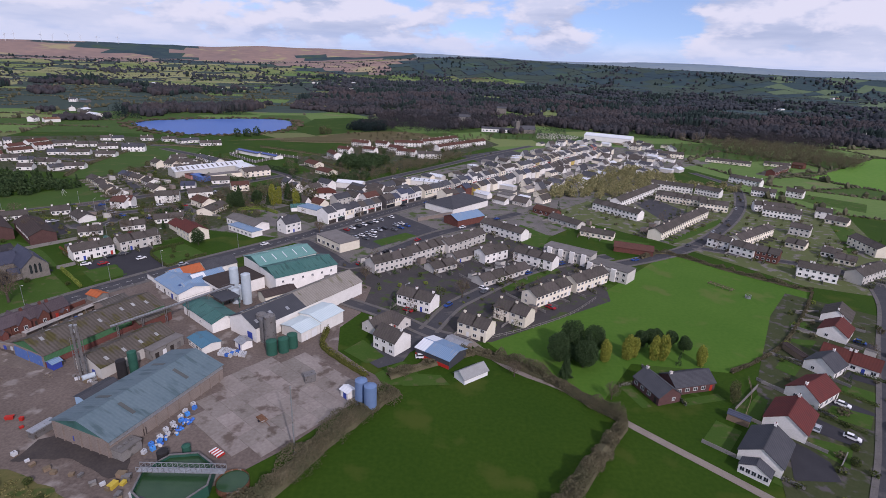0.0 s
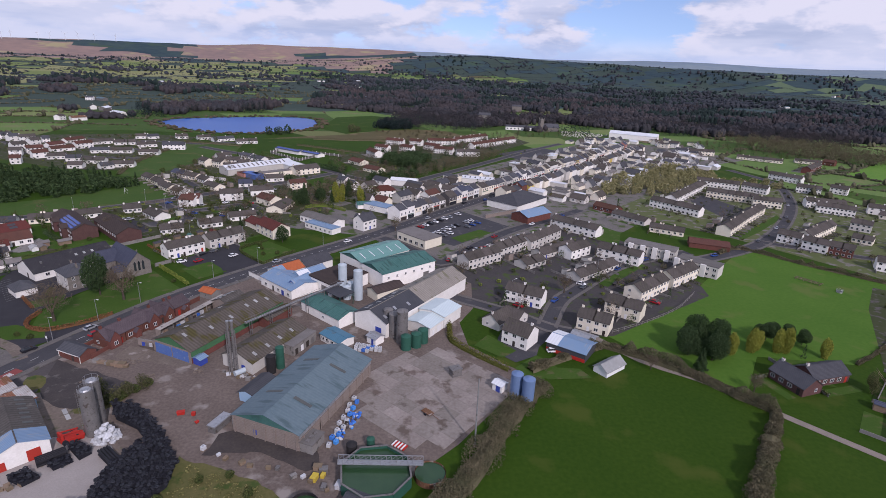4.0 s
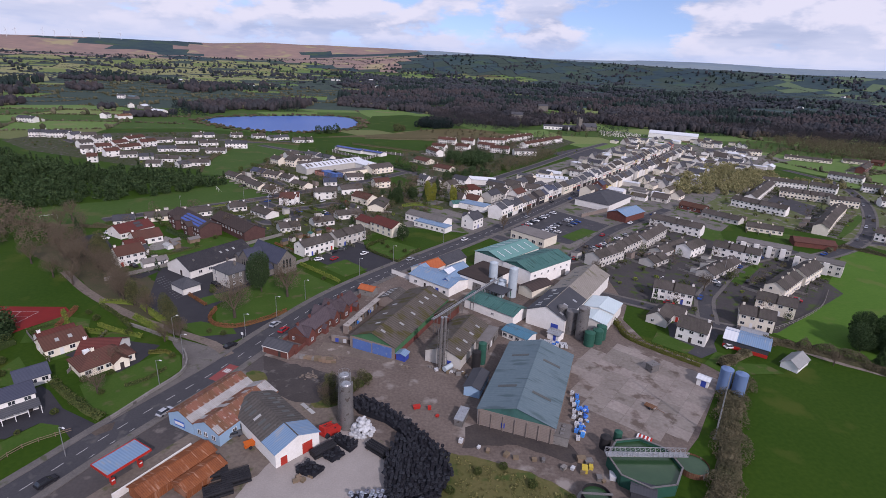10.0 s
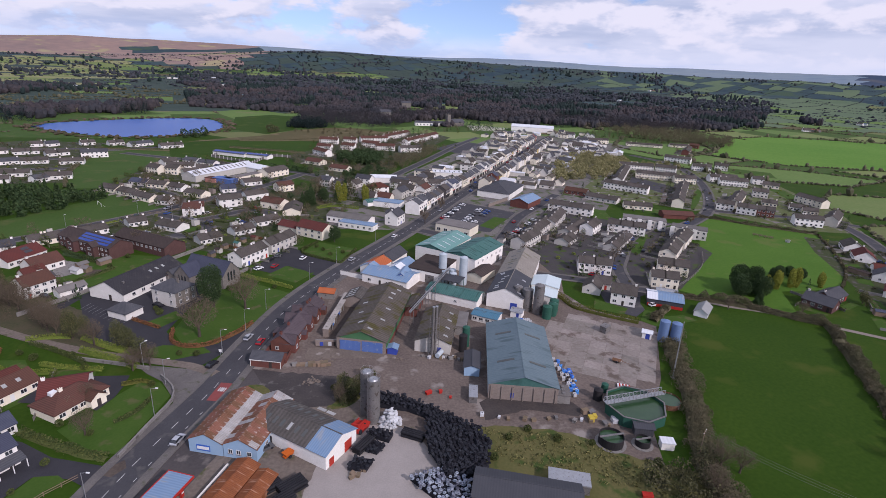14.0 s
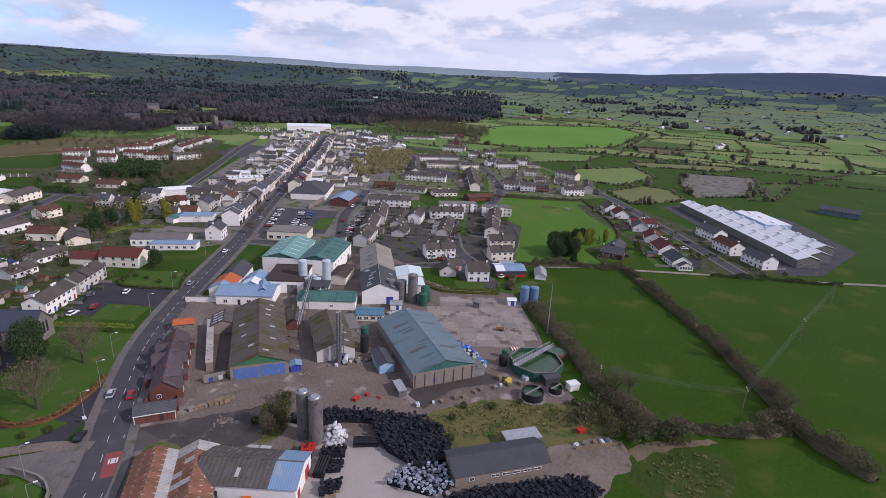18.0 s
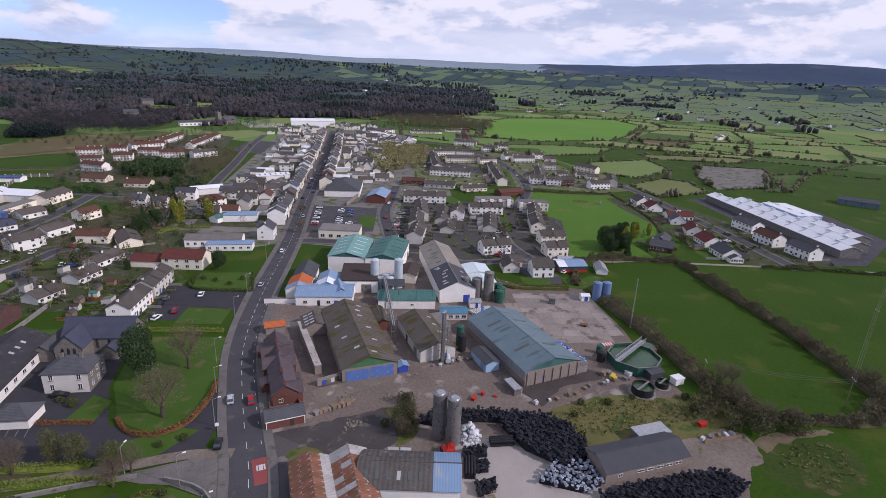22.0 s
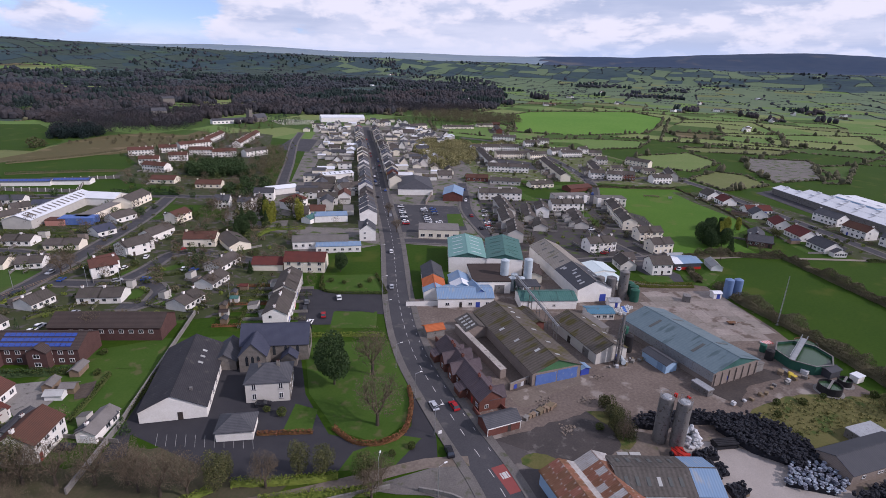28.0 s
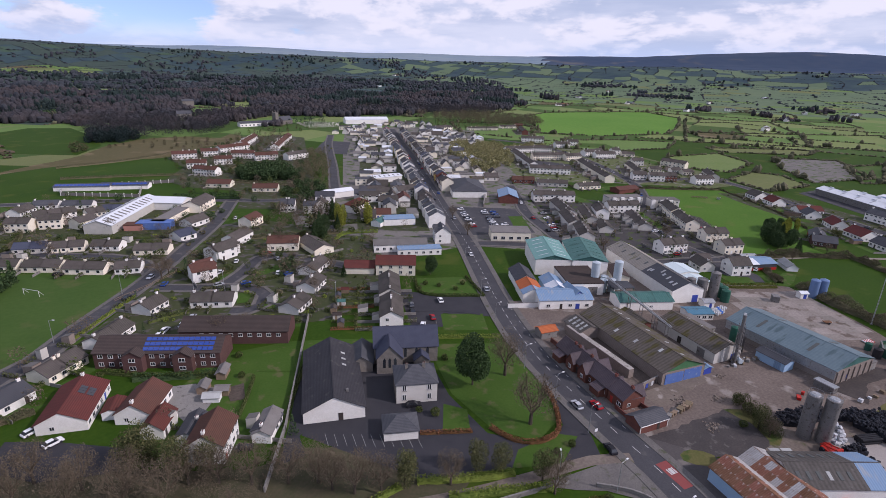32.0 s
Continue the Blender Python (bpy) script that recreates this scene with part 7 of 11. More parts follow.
hedge([(-226, 196), (-219, 204.5), (-210.5, 214.5)], 1.4, 1.5, "leaf", "clipped_hedge", "garden hedge along the boundary wall", 60, 0.3, 0.2, step=2)
house(-243.6, 197.6, 50, 10.5, 8.6, 5.0, 7.8, "w", "r", True, True, where="behind bare trees")
shed("store", -245.2, 205.6, 50, 9, 5, 2.8, 4.2, "w", "rs", "white garden store with dark slate roof", category="store")
GRL = shed("long_garage", -231.2, 195.2, 46, 9.5, 4.6, 2.6, 3.8, "w", "felt", "long white garage with grey felt roof", category="garage")
door_on(GRL, end_pose(0, -1, 9.5, 0.05), 2.4, 2.1, "frame")

# white modern house and red bungalows to the south
MH = house(-213.6, 98.2, 47, 9.5, 6.4, 5.0, 6.9, "w", "b", True, True, where="with a dark drive")
part("veranda_roof", Geo().poly([(-5.6, -5.8, 2.5), (5.2, -5.8, 2.5), (5.2, -3.2, 3.4), (-5.6, -3.2, 3.4)]).box(-5.6, -5.8, 2.36, 5.2, -5.7, 2.5).mesh("veranda_roof", M["rs"]), MH)
for k in range(5):
    part("veranda_post", box_mesh("veranda_post", 0.16, 0.16, 2.4, M["frame"]), MH, pose(-5.3 + k * 2.6, -5.6, 0))
WG = part("wing", gable_walls(7.0, 6.0, 2.7, 2.7, M["w"]), MH, pose(-6.2, 0.6, 0, 0, 0, 90))
part("wing_roof", hip_roof(7.0, 6.0, 2.7, 4.6, M["rs"]), WG)
house(-218.2, 110.6, 47, 7.5, 6.0, 2.6, 4.6, "w", "b", True, False, where="with garage door")
BG1 = thing("bungalow", -205.6, 121.0, 53, 0, "cream L-shaped bungalow with brown-red hipped roof", "house")
part("wall", gable_walls(14.0, 9.4, 2.7, 2.7, M["c"]), BG1)
part("roof", hip_roof(14.0, 9.4, 2.7, 5.2, M["rr"]), BG1)
GB = part("bay", gable_walls(3.4, 4.0, 2.6, 4.0, M["c"]), BG1, pose(2.6, -5.2, 0, 0, 0, 90))
part("bay_roof", gable_roof(3.4, 4.0, 2.6, 4.0, M["rr"]), GB)
chimney(BG1, -2.0, 5.1, M["c"])
for k in (-5.2, -2.2, 0, 5.4):
    window_near(BG1, side_pose(k, -1, 9.4, 0.9), 1.6, 1.2, False)
door_on(BG1, pose(2.6, -6.95, 0.05), 1.0, 2.1, "door_dark")
part("roof_dormer", box_mesh("roof_dormer", 1.6, 1.4, 0.9, M["frame"]), BG1, pose(-3.2, 1.2, 4.4))
BG2 = house(-222.6, 128.4, 53, 11, 8.4, 2.7, 5.2, "c", "r", True, False, where="behind a lawn")
for x in (-1.6, 1.8):
    rooflight(BG2, x, -1, 0.5, 8.4, 2.7, 5.2, 1.0, 1.2)
flat("drive", [(-214.6, 108.9), (-210.7, 106.8), (-202.4, 100.1), (-195.9, 97.3), (-185.2, 92.6), (-187.7, 85.2), (-196.2, 92.1), (-203.9, 94.1), (-207.4, 88.1), (-212.2, 87.8), (-218.6, 90.3), (-222, 97), (-216, 106)], 0.045, M["asphalt_dark"], "dark tarmac drive of the white house", "drive")
flat("garden_plot", [(-216.6, 86.9), (-214.7, 87.8), (-207.4, 87.2), (-203.6, 94.3), (-198.9, 93.8), (-196.5, 91.6), (-202.4, 85.7), (-203.8, 77.5), (-209.7, 79.9)], 0.045, M["lawn"], "curved front lawn beside the drive", "lawn")
flat("garden_plot", [(-197.8, 117.9), (-195.6, 122.8), (-191.7, 128.1), (-186.2, 127.2), (-182.1, 120.1), (-188.9, 98.6), (-194.6, 99.9), (-199.3, 104), (-205, 110)], 0.045, M["lawn"], "front lawn of a bungalow", "lawn")
flat("garden_plot", [(-240.5, 137.6), (-236.1, 147.6), (-226, 146), (-222, 139), (-229, 131), (-236.4, 129)], 0.045, M["lawn"], "lawn beside the tennis court", "lawn")
flat("garden_plot", [(-231, 122), (-224, 116), (-217.5, 115.5), (-222, 108), (-231, 106)], 0.045, M["lawn"], "back garden lawn", "lawn")
flat("drive", [(-216, 131), (-208.8, 134.2), (-195.1, 132.4), (-195.2, 127.1), (-196, 122.1), (-198.6, 116.6), (-200.6, 117.8), (-199.4, 125.5), (-208, 127), (-213, 122), (-219, 124)], 0.047, M["asphalt_dark"], "dark tarmac drive round a bungalow", "drive")
flat("flower_bed", [(-191.5, 92.6), (-186.6, 96.2), (-185.6, 93.4), (-188, 91)], 0.06, M["mud"], "bare soil flower bed by the drive", "bed")
hedge([(-213, 111), (-205, 105.4), (-197, 100.4), (-190.5, 97)], 2.6, 1.6, "leaf", "hedge", "mixed shrub border above the drive", 70, 0.4, 0.5, step=2)
hedge([(-246, 137), (-242.6, 127.2), (-241.6, 120.1), (-238.6, 112)], 5.5, 7.5, "leaf_dark", "hedge", "tall dark conifer hedge beside the tennis court", 170, 0.7, 0.3, step=2)
for line in ([(-188.2, 97), (-184.5, 108), (-181.2, 117.5), (-182.4, 124), (-186.5, 130)], [(-190.5, 134.5), (-200, 139), (-212, 144)]):
    L = smooth_line(line, 3)
    ribbon("garden_wall", L, 0.2, -0.2, 1.1, M["concrete"], "low concrete garden wall beside the road", "wall", 1.1)

# ---- main street and town centre ----
def along(s0):
    """Place and heading on the main road, s metres past its bend at the square."""
    acc = 0.0
    for a, b in zip(street_pts, street_pts[1:]):
        d = (b - a).length
        if acc + d >= s0:
            p = a + (b - a) * ((s0 - acc) / d)
            return p, math.degrees(math.atan2(b.y - a.y, b.x - a.x))
        acc += d
    return street_pts[-1], ang_end


street_pts = [Vector(p) for p in ((-90.5, 260, 0), (-74, 284, 0), (-54, 314, 0), (-28, 352, 0), (19, 420.5, 0), (70, 495, 0), (142, 604, 0), (190, 675, 0))]
ang_end = 55.0
tr = random.Random(21)


def street_house(s, side, L, near=False):
    p, ang = along(s)
    e = tr.choice((5.2, 5.6, 6.0, 6.6, 7.4))
    W = tr.choice((8.0, 8.5, 9.5))
    wall = tr.choices(("w", "c", "g", "y", "pink", "k", "b"), (54, 18, 18, 2, 2, 2, 3))[0]
    roof = tr.choices("sgb", (5, 4, 1))[0]
    n = Vector((-math.sin(radians(ang)), math.cos(radians(ang)), 0)) * side * (6.4 + W / 2)
    x, y = p.x + n.x, p.y + n.y
    h = thing("town_house", x, y, ang, 0, f"{WALL_WORDS[wall]} street-front town house with {ROOF_WORDS[roof]}", "house", "main street houses")
    part("wall", gable_walls(L, W, e, e + 2.6, M[wall]), h)
    part("roof", gable_roof(L, W, e, e + 2.6, M["r" + roof], 0.15), h)
    chimney(h, L / 2 - 0.6, e + 2.5, M["g"])
    nw = max(2, round(L / 3))
    for k in range(nw):
        part("window", window_far(1.1, 1.5), h, side_pose(-L / 2 + L * (k + 0.5) / nw, -side, W, 3.4))
    part("shopfront", box_mesh("shopfront", L * 0.8, 0.12, 2.2, M[tr.choice(("glass", "door_dark", "glass", "c", "glass", "w"))]), h, side_pose(0, -side, W, 0.1))
    part("fascia", box_mesh("fascia", L * 0.85, 0.16, 0.5, M[tr.choice(("frame", "door_red", "sheet_dark", "c", "tank_green", "frame"))]), h, side_pose(0, -side, W, 2.4))


s = 34.0
while s < 455:
    L = tr.choice((6.0, 7.0, 8.0, 9.0))
    street_house(s + L / 2, 1, L)
    s += L + (0.0 if tr.random() < 0.85 else 4.0)
s = 122.0
while s < 455:
    L = tr.choice((6.0, 7.0, 8.0, 9.0))
    street_house(s + L / 2, -1, L)
    s += L + (0.0 if tr.random() < 0.85 else 4.0)

# named larger buildings
off = shed("office_block", -119.5, 279.8, -33, 26, 9.5, 3.8, 5.4, "w", "felt", "white single-storey office with grey sheet roof", category="office")
windows_on(off, 26, 9.5, (1.2,), 8, 1.4, 1.3, True, (-1,))
fl = flat_block("office_annex", -116.5, 268.8, -33, 21, 6.5, 3.0, "w", "white annex with a pale blue flat roof", "sheet_blue", "office")
windows_on(fl, 21, 6.5, (1.0,), 6, 1.4, 1.1, True, (-1,))
RH = shed("guest_house", -140.0, 257.5, -41, 17, 10, 5.0, 7.6, "c", "rt", "cream guest house with red tiled roof and bay windows", category="house")
windows_on(RH, 17, 10, (0.9, 3.4), 4, 1.5, 1.3, True, (-1,))
shed("guest_house_wing", -151.8, 268.0, -41, 13, 8, 3.0, 5.0, "c", "rt", "low cream wing with red tiled roof", category="house")
WH = house(-94.5, 276.0, 55, 10, 8, 5.6, 8.6, "w", "s", True, True, where="on the main street")
for x in (-2.5, 2.5):
    g = part("gablet", gable_walls(2.2, 3.2, 1.0, 2.8, M["w"]), WH, pose(x, 3.2, 5.4, 0, 0, 90))
    part("gablet_roof", gable_roof(2.2, 3.2, 1.0, 2.8, M["rs"], 0.2, 0.1), g)
cv = thing("civic_hall", -2.0, 347.0, 52, 0, "large low hall with broad dark slate hipped roof", "hall")
part("wall", box_mesh("wall", 38, 24, 4.6, M["w"]), cv)
part("roof", hip_roof(38, 24, 4.6, 9.0, M["rs"]), cv)
shed("brick_barn", 3.0, 312.0, 43, 22, 13, 4.2, 6.6, "b", "sheet_blue", "red brick barn with blue sheet roof", category="barn")
fs = flat_block("supermarket", -62.5, 256.5, -42, 21, 12, 4.6, "c", "cream flat-roofed shop beside the car park", "felt", "shop")
windows_on(fs, 21, 12, (1.0,), 5, 2.2, 1.6, True, (-1,))
flat_block("low_wall_block", -14, 318, 40, 30, 0.5, 2.2, "block", "long block wall behind the car park", "concrete", "wall")
flat_block("blue_roof_shop", -92.0, 314.5, -30, 18, 9, 3.6, "w", "low shop with pale blue sheet roof", "sheet_blue", "shop")
ww = shed("white_depot", -27.0, 411.0, -10, 25, 11, 4.0, 5.0, "w", "sheet_white", "long white depot with rooflights", category="depot")
for k in range(6):
    rooflight(ww, -10 + k * 4, -1, 0.5, 11, 4, 5, 1.0, 3.0, "dark_light")
shed("warehouse", 203.0, 754.0, -25, 64, 24, 6.5, 9.5, "w", "sheet_white", "long white warehouse with pale roof at the end of town", category="warehouse")
sc = shed("school", 50.0, 797.0, -3, 48, 11, 4.6, 7.0, "w", "rs", "white school with slate roof below the woods", category="school")
windows_on(sc, 48, 11, (1.2,), 9, 2.2, 1.8, False, (-1,))
chx = shed("parish_church", 92.0, 800.0, 20, 26, 11, 6, 11, "stone", "rs", "grey stone parish church with square tower", category="church")
part("tower", box_mesh("tower", 6, 6, 17, M["stone"]), chx, pose(-15, 0, 0))
for a in (-2.6, 2.6):
    for b in (-2.6, 2.6):
        part("pinnacle", box_mesh("pinnacle", 0.8, 0.8, 2.4, M["stone"]), chx, pose(-15 + a, b, 17))
shed("mill_house", 0, 928, -10, 20, 11, 8, 12, "concrete", "rs", "tall pale rendered house standing among the trees", category="house")
shed("castle_ruin", 75, 1130, 0, 20, 12, 11, 14, "stone", "rs", "distant grey stone ruin among trees", category="ruin")

# workshop with saw-tooth lights, pens, hall to the north west
WS = shed("workshop", -206.5, 416.0, 50.5, 58, 14, 4.8, 7.2, "g", "sheet_white", "long grey workshop with white striped roof", category="workshop")
for k in range(14):
    for j in (-1, 1):
        rooflight(WS, -26 + k * 4, j, 0.5, 14, 4.8, 7.2, 1.3, 4.6, "felt")
shed("workshop_wing", -181.5, 428.0, -45, 26, 13, 4.6, 6.8, "w", "sheet_white", "white workshop wing with pale roof", category="workshop")
flat_block("store", -187.0, 400.0, 46, 34, 7, 3.4, "c", "long pale flat-roofed store", "felt", "store")
flat_block("blue_store", -199.5, 388.0, -35, 17, 7, 3.4, "blue_paint", "bright blue sheeted store", "blue_paint", "store")
flat_block("red_store", -208.5, 392.0, -35, 9, 6, 3.0, "pink", "dull red sheeted store", "rr", "store")
for (x, y, a, l, w) in ((-208.5, 508.0, -32, 34, 9), (-186.0, 497.0, -32, 30, 9)):
    pn = shed("low_block", x, y, a, l, w, 2.8, 4.0, "w", "rb", "low block with blue solar-panelled roof", category="block")
    for k in range(int(l / 2.2)):
        part("solar_panel", box_mesh("solar_panel", 1.9, 2.6, 0.05, M["solar"]), pn, slope_pose(-l / 2 + 1.6 + k * 2.2, -1, 0.5, w, 2.8, 4.0, 0.16))
for x0, y0, x1, y1 in ((-224, 497, -187, 464), (-187, 464, -178, 490), (-224, 497, -220, 516), (-220, 516, -182, 506), (-182, 506, -155, 496)):
    w = thing("white_wall", (x0 + x1) / 2, (y0 + y1) / 2, math.degrees(math.atan2(y1 - y0, x1 - x0)), 0, "pale grey perimeter wall with posts", "wall")
    long = math.hypot(x1 - x0, y1 - y0)
    part("panel", box_mesh("panel", long, 0.2, 2.2, M["felt"]), w)
    for k in range(int(long / 5) + 1):
        part("post", box_mesh("post", 0.4, 0.4, 2.7, M["w"]), w, pose(-long / 2 + 0.2 + k * 5, 0, 0))

# factory on the east side
FA = 51.2
fu, fn = Vector((math.cos(radians(FA)), math.sin(radians(FA)))), Vector((math.sin(radians(FA)), -math.cos(radians(FA))))
for k, (start, length) in enumerate(((0, 131), (9, 108), (22, 82))):
    o = Vector((131, 73)) + fu * (start + length / 2) + fn * (6.3 + 12.5 * k)
    f = shed("factory_bay", o.x, o.y, FA, length, 12.4, 4.6, 6.6, "steel_dark", "sheet_white", "long factory bay with bright white sheet roof", category="factory", group="factory bays")
    for j in range(int(length / 13)):
        rooflight(f, -length / 2 + 8 + j * 12.6, 1, 0.5, 12.4, 4.6, 6.6, 1.1, 4.0, "steel")
        part("roof_vent", box_mesh("roof_vent", 3.4, 0.9, 0.5, M["sheet_white"]), f, pose(-length / 2 + 10 + j * 12.6, 0, 6.75))
for x, y, L2, roof2 in ((149.2, 124.6, 17, "s"), (128.2, 106.4, 15, "r"), (118.0, 86.6, 15.5, "s")):
    hs2 = house(x, y, 59.5, L2, 9, 5.0, 7.6, "w", roof2, True, True, where="beside the factory road")
    plot_walls(x, y, 59.5, L2, 9)
f2 = flat_block("factory_block", 208, 117, 51.2, 36, 17, 6.4, "pale_blue", "white and pale blue factory block", "sheet_white", "factory")
windows_on(f2, 36, 17, (1.2, 4.0), 7, 2.6, 1.2, False, (-1,))
flat("factory_yard", [(112, 72), (205, 184), (240, 176), (252, 112), (196, 60), (128, 60)], 0.013, M["asphalt"], "asphalt yard round the factory", "yard")
shed("blue_depot", 308, 96, -80, 26, 14, 4, 6, "sheet_grey", "sheet_dark", "blue-grey sheeted depot beside a yard", category="depot")
fl1 = flat_block("flats", 57.5, 255.0, -32, 25, 9, 5.6, "g", "grey two-storey flats with a stepped flat roof", "felt", "flats")
windows_on(fl1, 25, 9, (1.0, 3.6), 8, 1.5, 1.3, True, (-1,))
fl2 = flat_block("flats", 73.5, 234.0, -40, 19, 9, 5.6, "g", "grey two-storey flats with a stepped flat roof", "felt", "flats")
windows_on(fl2, 19, 9, (1.0, 3.6), 6, 1.5, 1.3, True, (-1,))
for f, n in ((fl1, 4), (fl2, 3)):
    for k in range(n):
        part("stair_bay", box_mesh("stair_bay", 2.4, 1.2, 5.9, M["w"]), f, pose(-9 + k * 6, -5.1, 0))
shed("pavilion", 95.5, 273.5, -17, 20, 10, 2.8, 4.4, "b", "rr", "low brick pavilion with brown roof", category="pavilion")

house(-94.5, 352.5, 20, 15, 9, 4.8, 7.6, "w", "t", False, False, hip=True, where="behind the street")
shed("green_shed", -102.7, 318.6, 25, 9, 6, 2.8, 4.2, "w", "sheet_green", "small shed with a green sheet roof", category="shed")
shed("white_depot", -84.0, 390.0, -8, 20, 9, 4.0, 5.4, "w", "sheet_white", "white shed with pale sheet roof behind the street", category="depot")
for k, (x, y) in enumerate(((-72, 354), (-64, 368), (-56, 384), (-46, 372), (-62, 346), (-74, 372), (-108, 372), (-100, 380), (-50, 396), (-92, 330), (-80, 338))):
    house(x, y, 55 + 90 * (k % 2), 10 + k % 3 * 2, 7.5, (3.0, 5.2, 4.6)[k % 3], (5.6, 7.6, 7.0)[k % 3], "wcgw"[k % 4], "sgsgr"[k % 5], False, k % 3 == 0, where="behind the main street")

# back buildings between the streets
INFILL = (
    ([(-82, 290), (-35, 358), (25, 442), (95, 552), (150, 640), (112, 655), (60, 575), (5, 490), (-45, 420), (-100, 345), (-118, 318), (-108, 296)], 14.5, 31),
    ([(120, 640), (165, 660), (200, 690), (172, 726), (140, 728), (96, 672)], 15.0, 33),
    ([(185, 655), (235, 645), (285, 680), (262, 735), (225, 738), (206, 700)], 16.0, 34),
    ([(2, 372), (30, 410), (90, 498), (160, 600), (235, 640), (232, 560), (205, 500), (160, 505), (120, 470), (92, 405), (40, 345)], 15.5, 32),
)
for poly, gap, seed in INFILL:
    for x, y in scatter(poly, gap, seed, 0.3):
        d = min((Vector((x, y, 0)) - p).length for p in smooth_line([(q.x, q.y) for q in street_pts], 6))
        if d < 19.5 or tr.random() < 0.16:
            continue
        if any((Vector((x, y)) - Vector(q)).length < r for q, r in (((-2, 347), 25), ((3, 312), 16), ((-27, 411), 16), ((-92, 314), 14))):
            continue
        ang = 54 + tr.choice((0, 90)) + tr.uniform(-4, 4)
        kind = tr.random()
        L, W = tr.uniform(8, 14), tr.choice((6, 7, 8))
        if kind < 0.55:
            house(x, y, ang, L, W, tr.choice((2.8, 4.4, 5.0)), tr.choice((5.8, 6.6, 7.2)), tr.choice("wwcg"), tr.choice("sggs"), False, tr.random() < 0.4, where="behind the main street")
        elif kind < 0.8:
            shed("outbuilding", x, y, ang, L, W, 3.0, 4.6, tr.choice("wgc"), tr.choice(("asbestos", "sheet_white", "rs", "felt")), "outbuilding with a dull pitched roof behind the street", category="outbuilding")
        else:
            flat_block("outbuilding", x, y, ang, L, W, 3.2, tr.choice("wcg"), "flat-roofed extension behind the street", tr.choice(("felt", "sheet_white", "felt")), "outbuilding")

# ---- houses ----
terrace(-175.5, 216.1, -165.2, 229.3, 3, 8, 5, 7.2, "w", "g", True, "houses of the row")
terrace(-163.9, 231.6, -152.7, 246.5, 3, 8, 5, 7.2, "g", "g", True, "houses of the row")
terrace(-196.2, 249.8, -187.3, 255.7, 2, 8, 2.6, 4.6, "w", "g", False, "houses of the row")
terrace(-218.5, 280.4, -206.5, 271.6, 2, 8.5, 2.6, 4.6, "w", "g", False, "houses of the row")
terrace(-182.0, 262.2, -172.8, 269.0, 2, 8, 2.6, 4.6, "w", "g", False, "houses of the row")
terrace(-172.4, 277.9, -160.5, 286.0, 2, 8, 2.6, 4.6, "w", "g", False, "houses of the row")
terrace(-152.5, 296.3, -150.8, 315.3, 1, 10, 2.8, 4.8, "c", "g", False, "")
terrace(-168.4, 320.7, -156.8, 312.1, 1, 9, 4, 6.4, "c", "r", False, "")
terrace(-253.5, 265.9, -243.0, 274.6, 2, 8, 2.6, 4.6, "w", "g", False, "houses of the row")
terrace(-269.2, 255.6, -258.6, 262.2, 2, 8, 2.6, 4.6, "c", "g", False, "houses of the row")
terrace(-235.7, 282.7, -228.1, 287.7, 2, 8, 2.6, 4.6, "w", "g", False, "houses of the row")
terrace(-281.2, 247.4, -272.7, 251.9, 1, 9, 2.6, 4.6, "w", "s", False, "")
terrace(-244.7, 205.3, -241.8, 207.1, 1, 6, 2.5, 4, "g", "s", True, "")
terrace(-234.1, 192.9, -228.5, 197.8, 1, 5, 2.4, 3.6, "w", "s", True, "")
terrace(-174.8, 406.2, -159.9, 421.7, 1, 11, 4.6, 7, "c", "g", False, "")
terrace(-187.2, 379.3, -175.9, 384.9, 1, 9, 2.8, 5, "w", "g", False, "")
terrace(-199.2, 359.3, -190.6, 362.2, 1, 9, 2.8, 5, "w", "b", False, "")
terrace(-259.2, 386.8, -247.4, 380.5, 2, 8, 2.6, 4.6, "g", "b", False, "houses of the row")
terrace(-246.1, 378.3, -234.4, 373.1, 2, 8, 2.6, 4.6, "c", "g", False, "houses of the row")
terrace(-231.4, 370.8, -221.5, 362.8, 2, 8, 2.6, 4.6, "w", "g", False, "houses of the row")
terrace(-218.2, 352.7, -206.2, 344.0, 2, 8, 2.6, 4.6, "c", "g", False, "houses of the row")
terrace(-271.5, 369.3, -260.2, 360.9, 2, 8, 2.6, 4.6, "c", "g", False, "houses of the row")
terrace(-258.6, 358.7, -246.9, 349.1, 2, 8, 2.6, 4.6, "c", "g", False, "houses of the row")
terrace(-246.2, 346.0, -233.8, 334.8, 2, 8, 2.6, 4.6, "c", "g", False, "houses of the row")
terrace(-231.1, 332.7, -222.6, 328.3, 2, 8, 2.6, 4.6, "w", "g", False, "houses of the row")
terrace(-253.5, 445.2, -245.0, 453.9, 2, 8, 5, 7.2, "w", "g", False, "houses of the row")
terrace(-257.2, 427.2, -248.1, 420.1, 2, 8, 5, 7.2, "c", "g", False, "houses of the row")
terrace(-244.5, 424.0, -235.0, 419.4, 2, 8, 5, 7.2, "c", "g", False, "houses of the row")
terrace(-224.2, 422.6, -215.9, 423.8, 2, 8, 5, 7.2, "c", "g", False, "houses of the row")
terrace(-240.6, 471.5, -229.3, 464.6, 2, 8, 2.6, 4.6, "w", "s", False, "houses of the row")
terrace(-227.8, 461.8, -214.3, 453.3, 2, 8, 2.6, 4.6, "w", "s", False, "houses of the row")
terrace(-212.6, 436.9, -204.4, 432.2, 2, 8, 2.6, 4.6, "w", "b", False, "houses of the row")
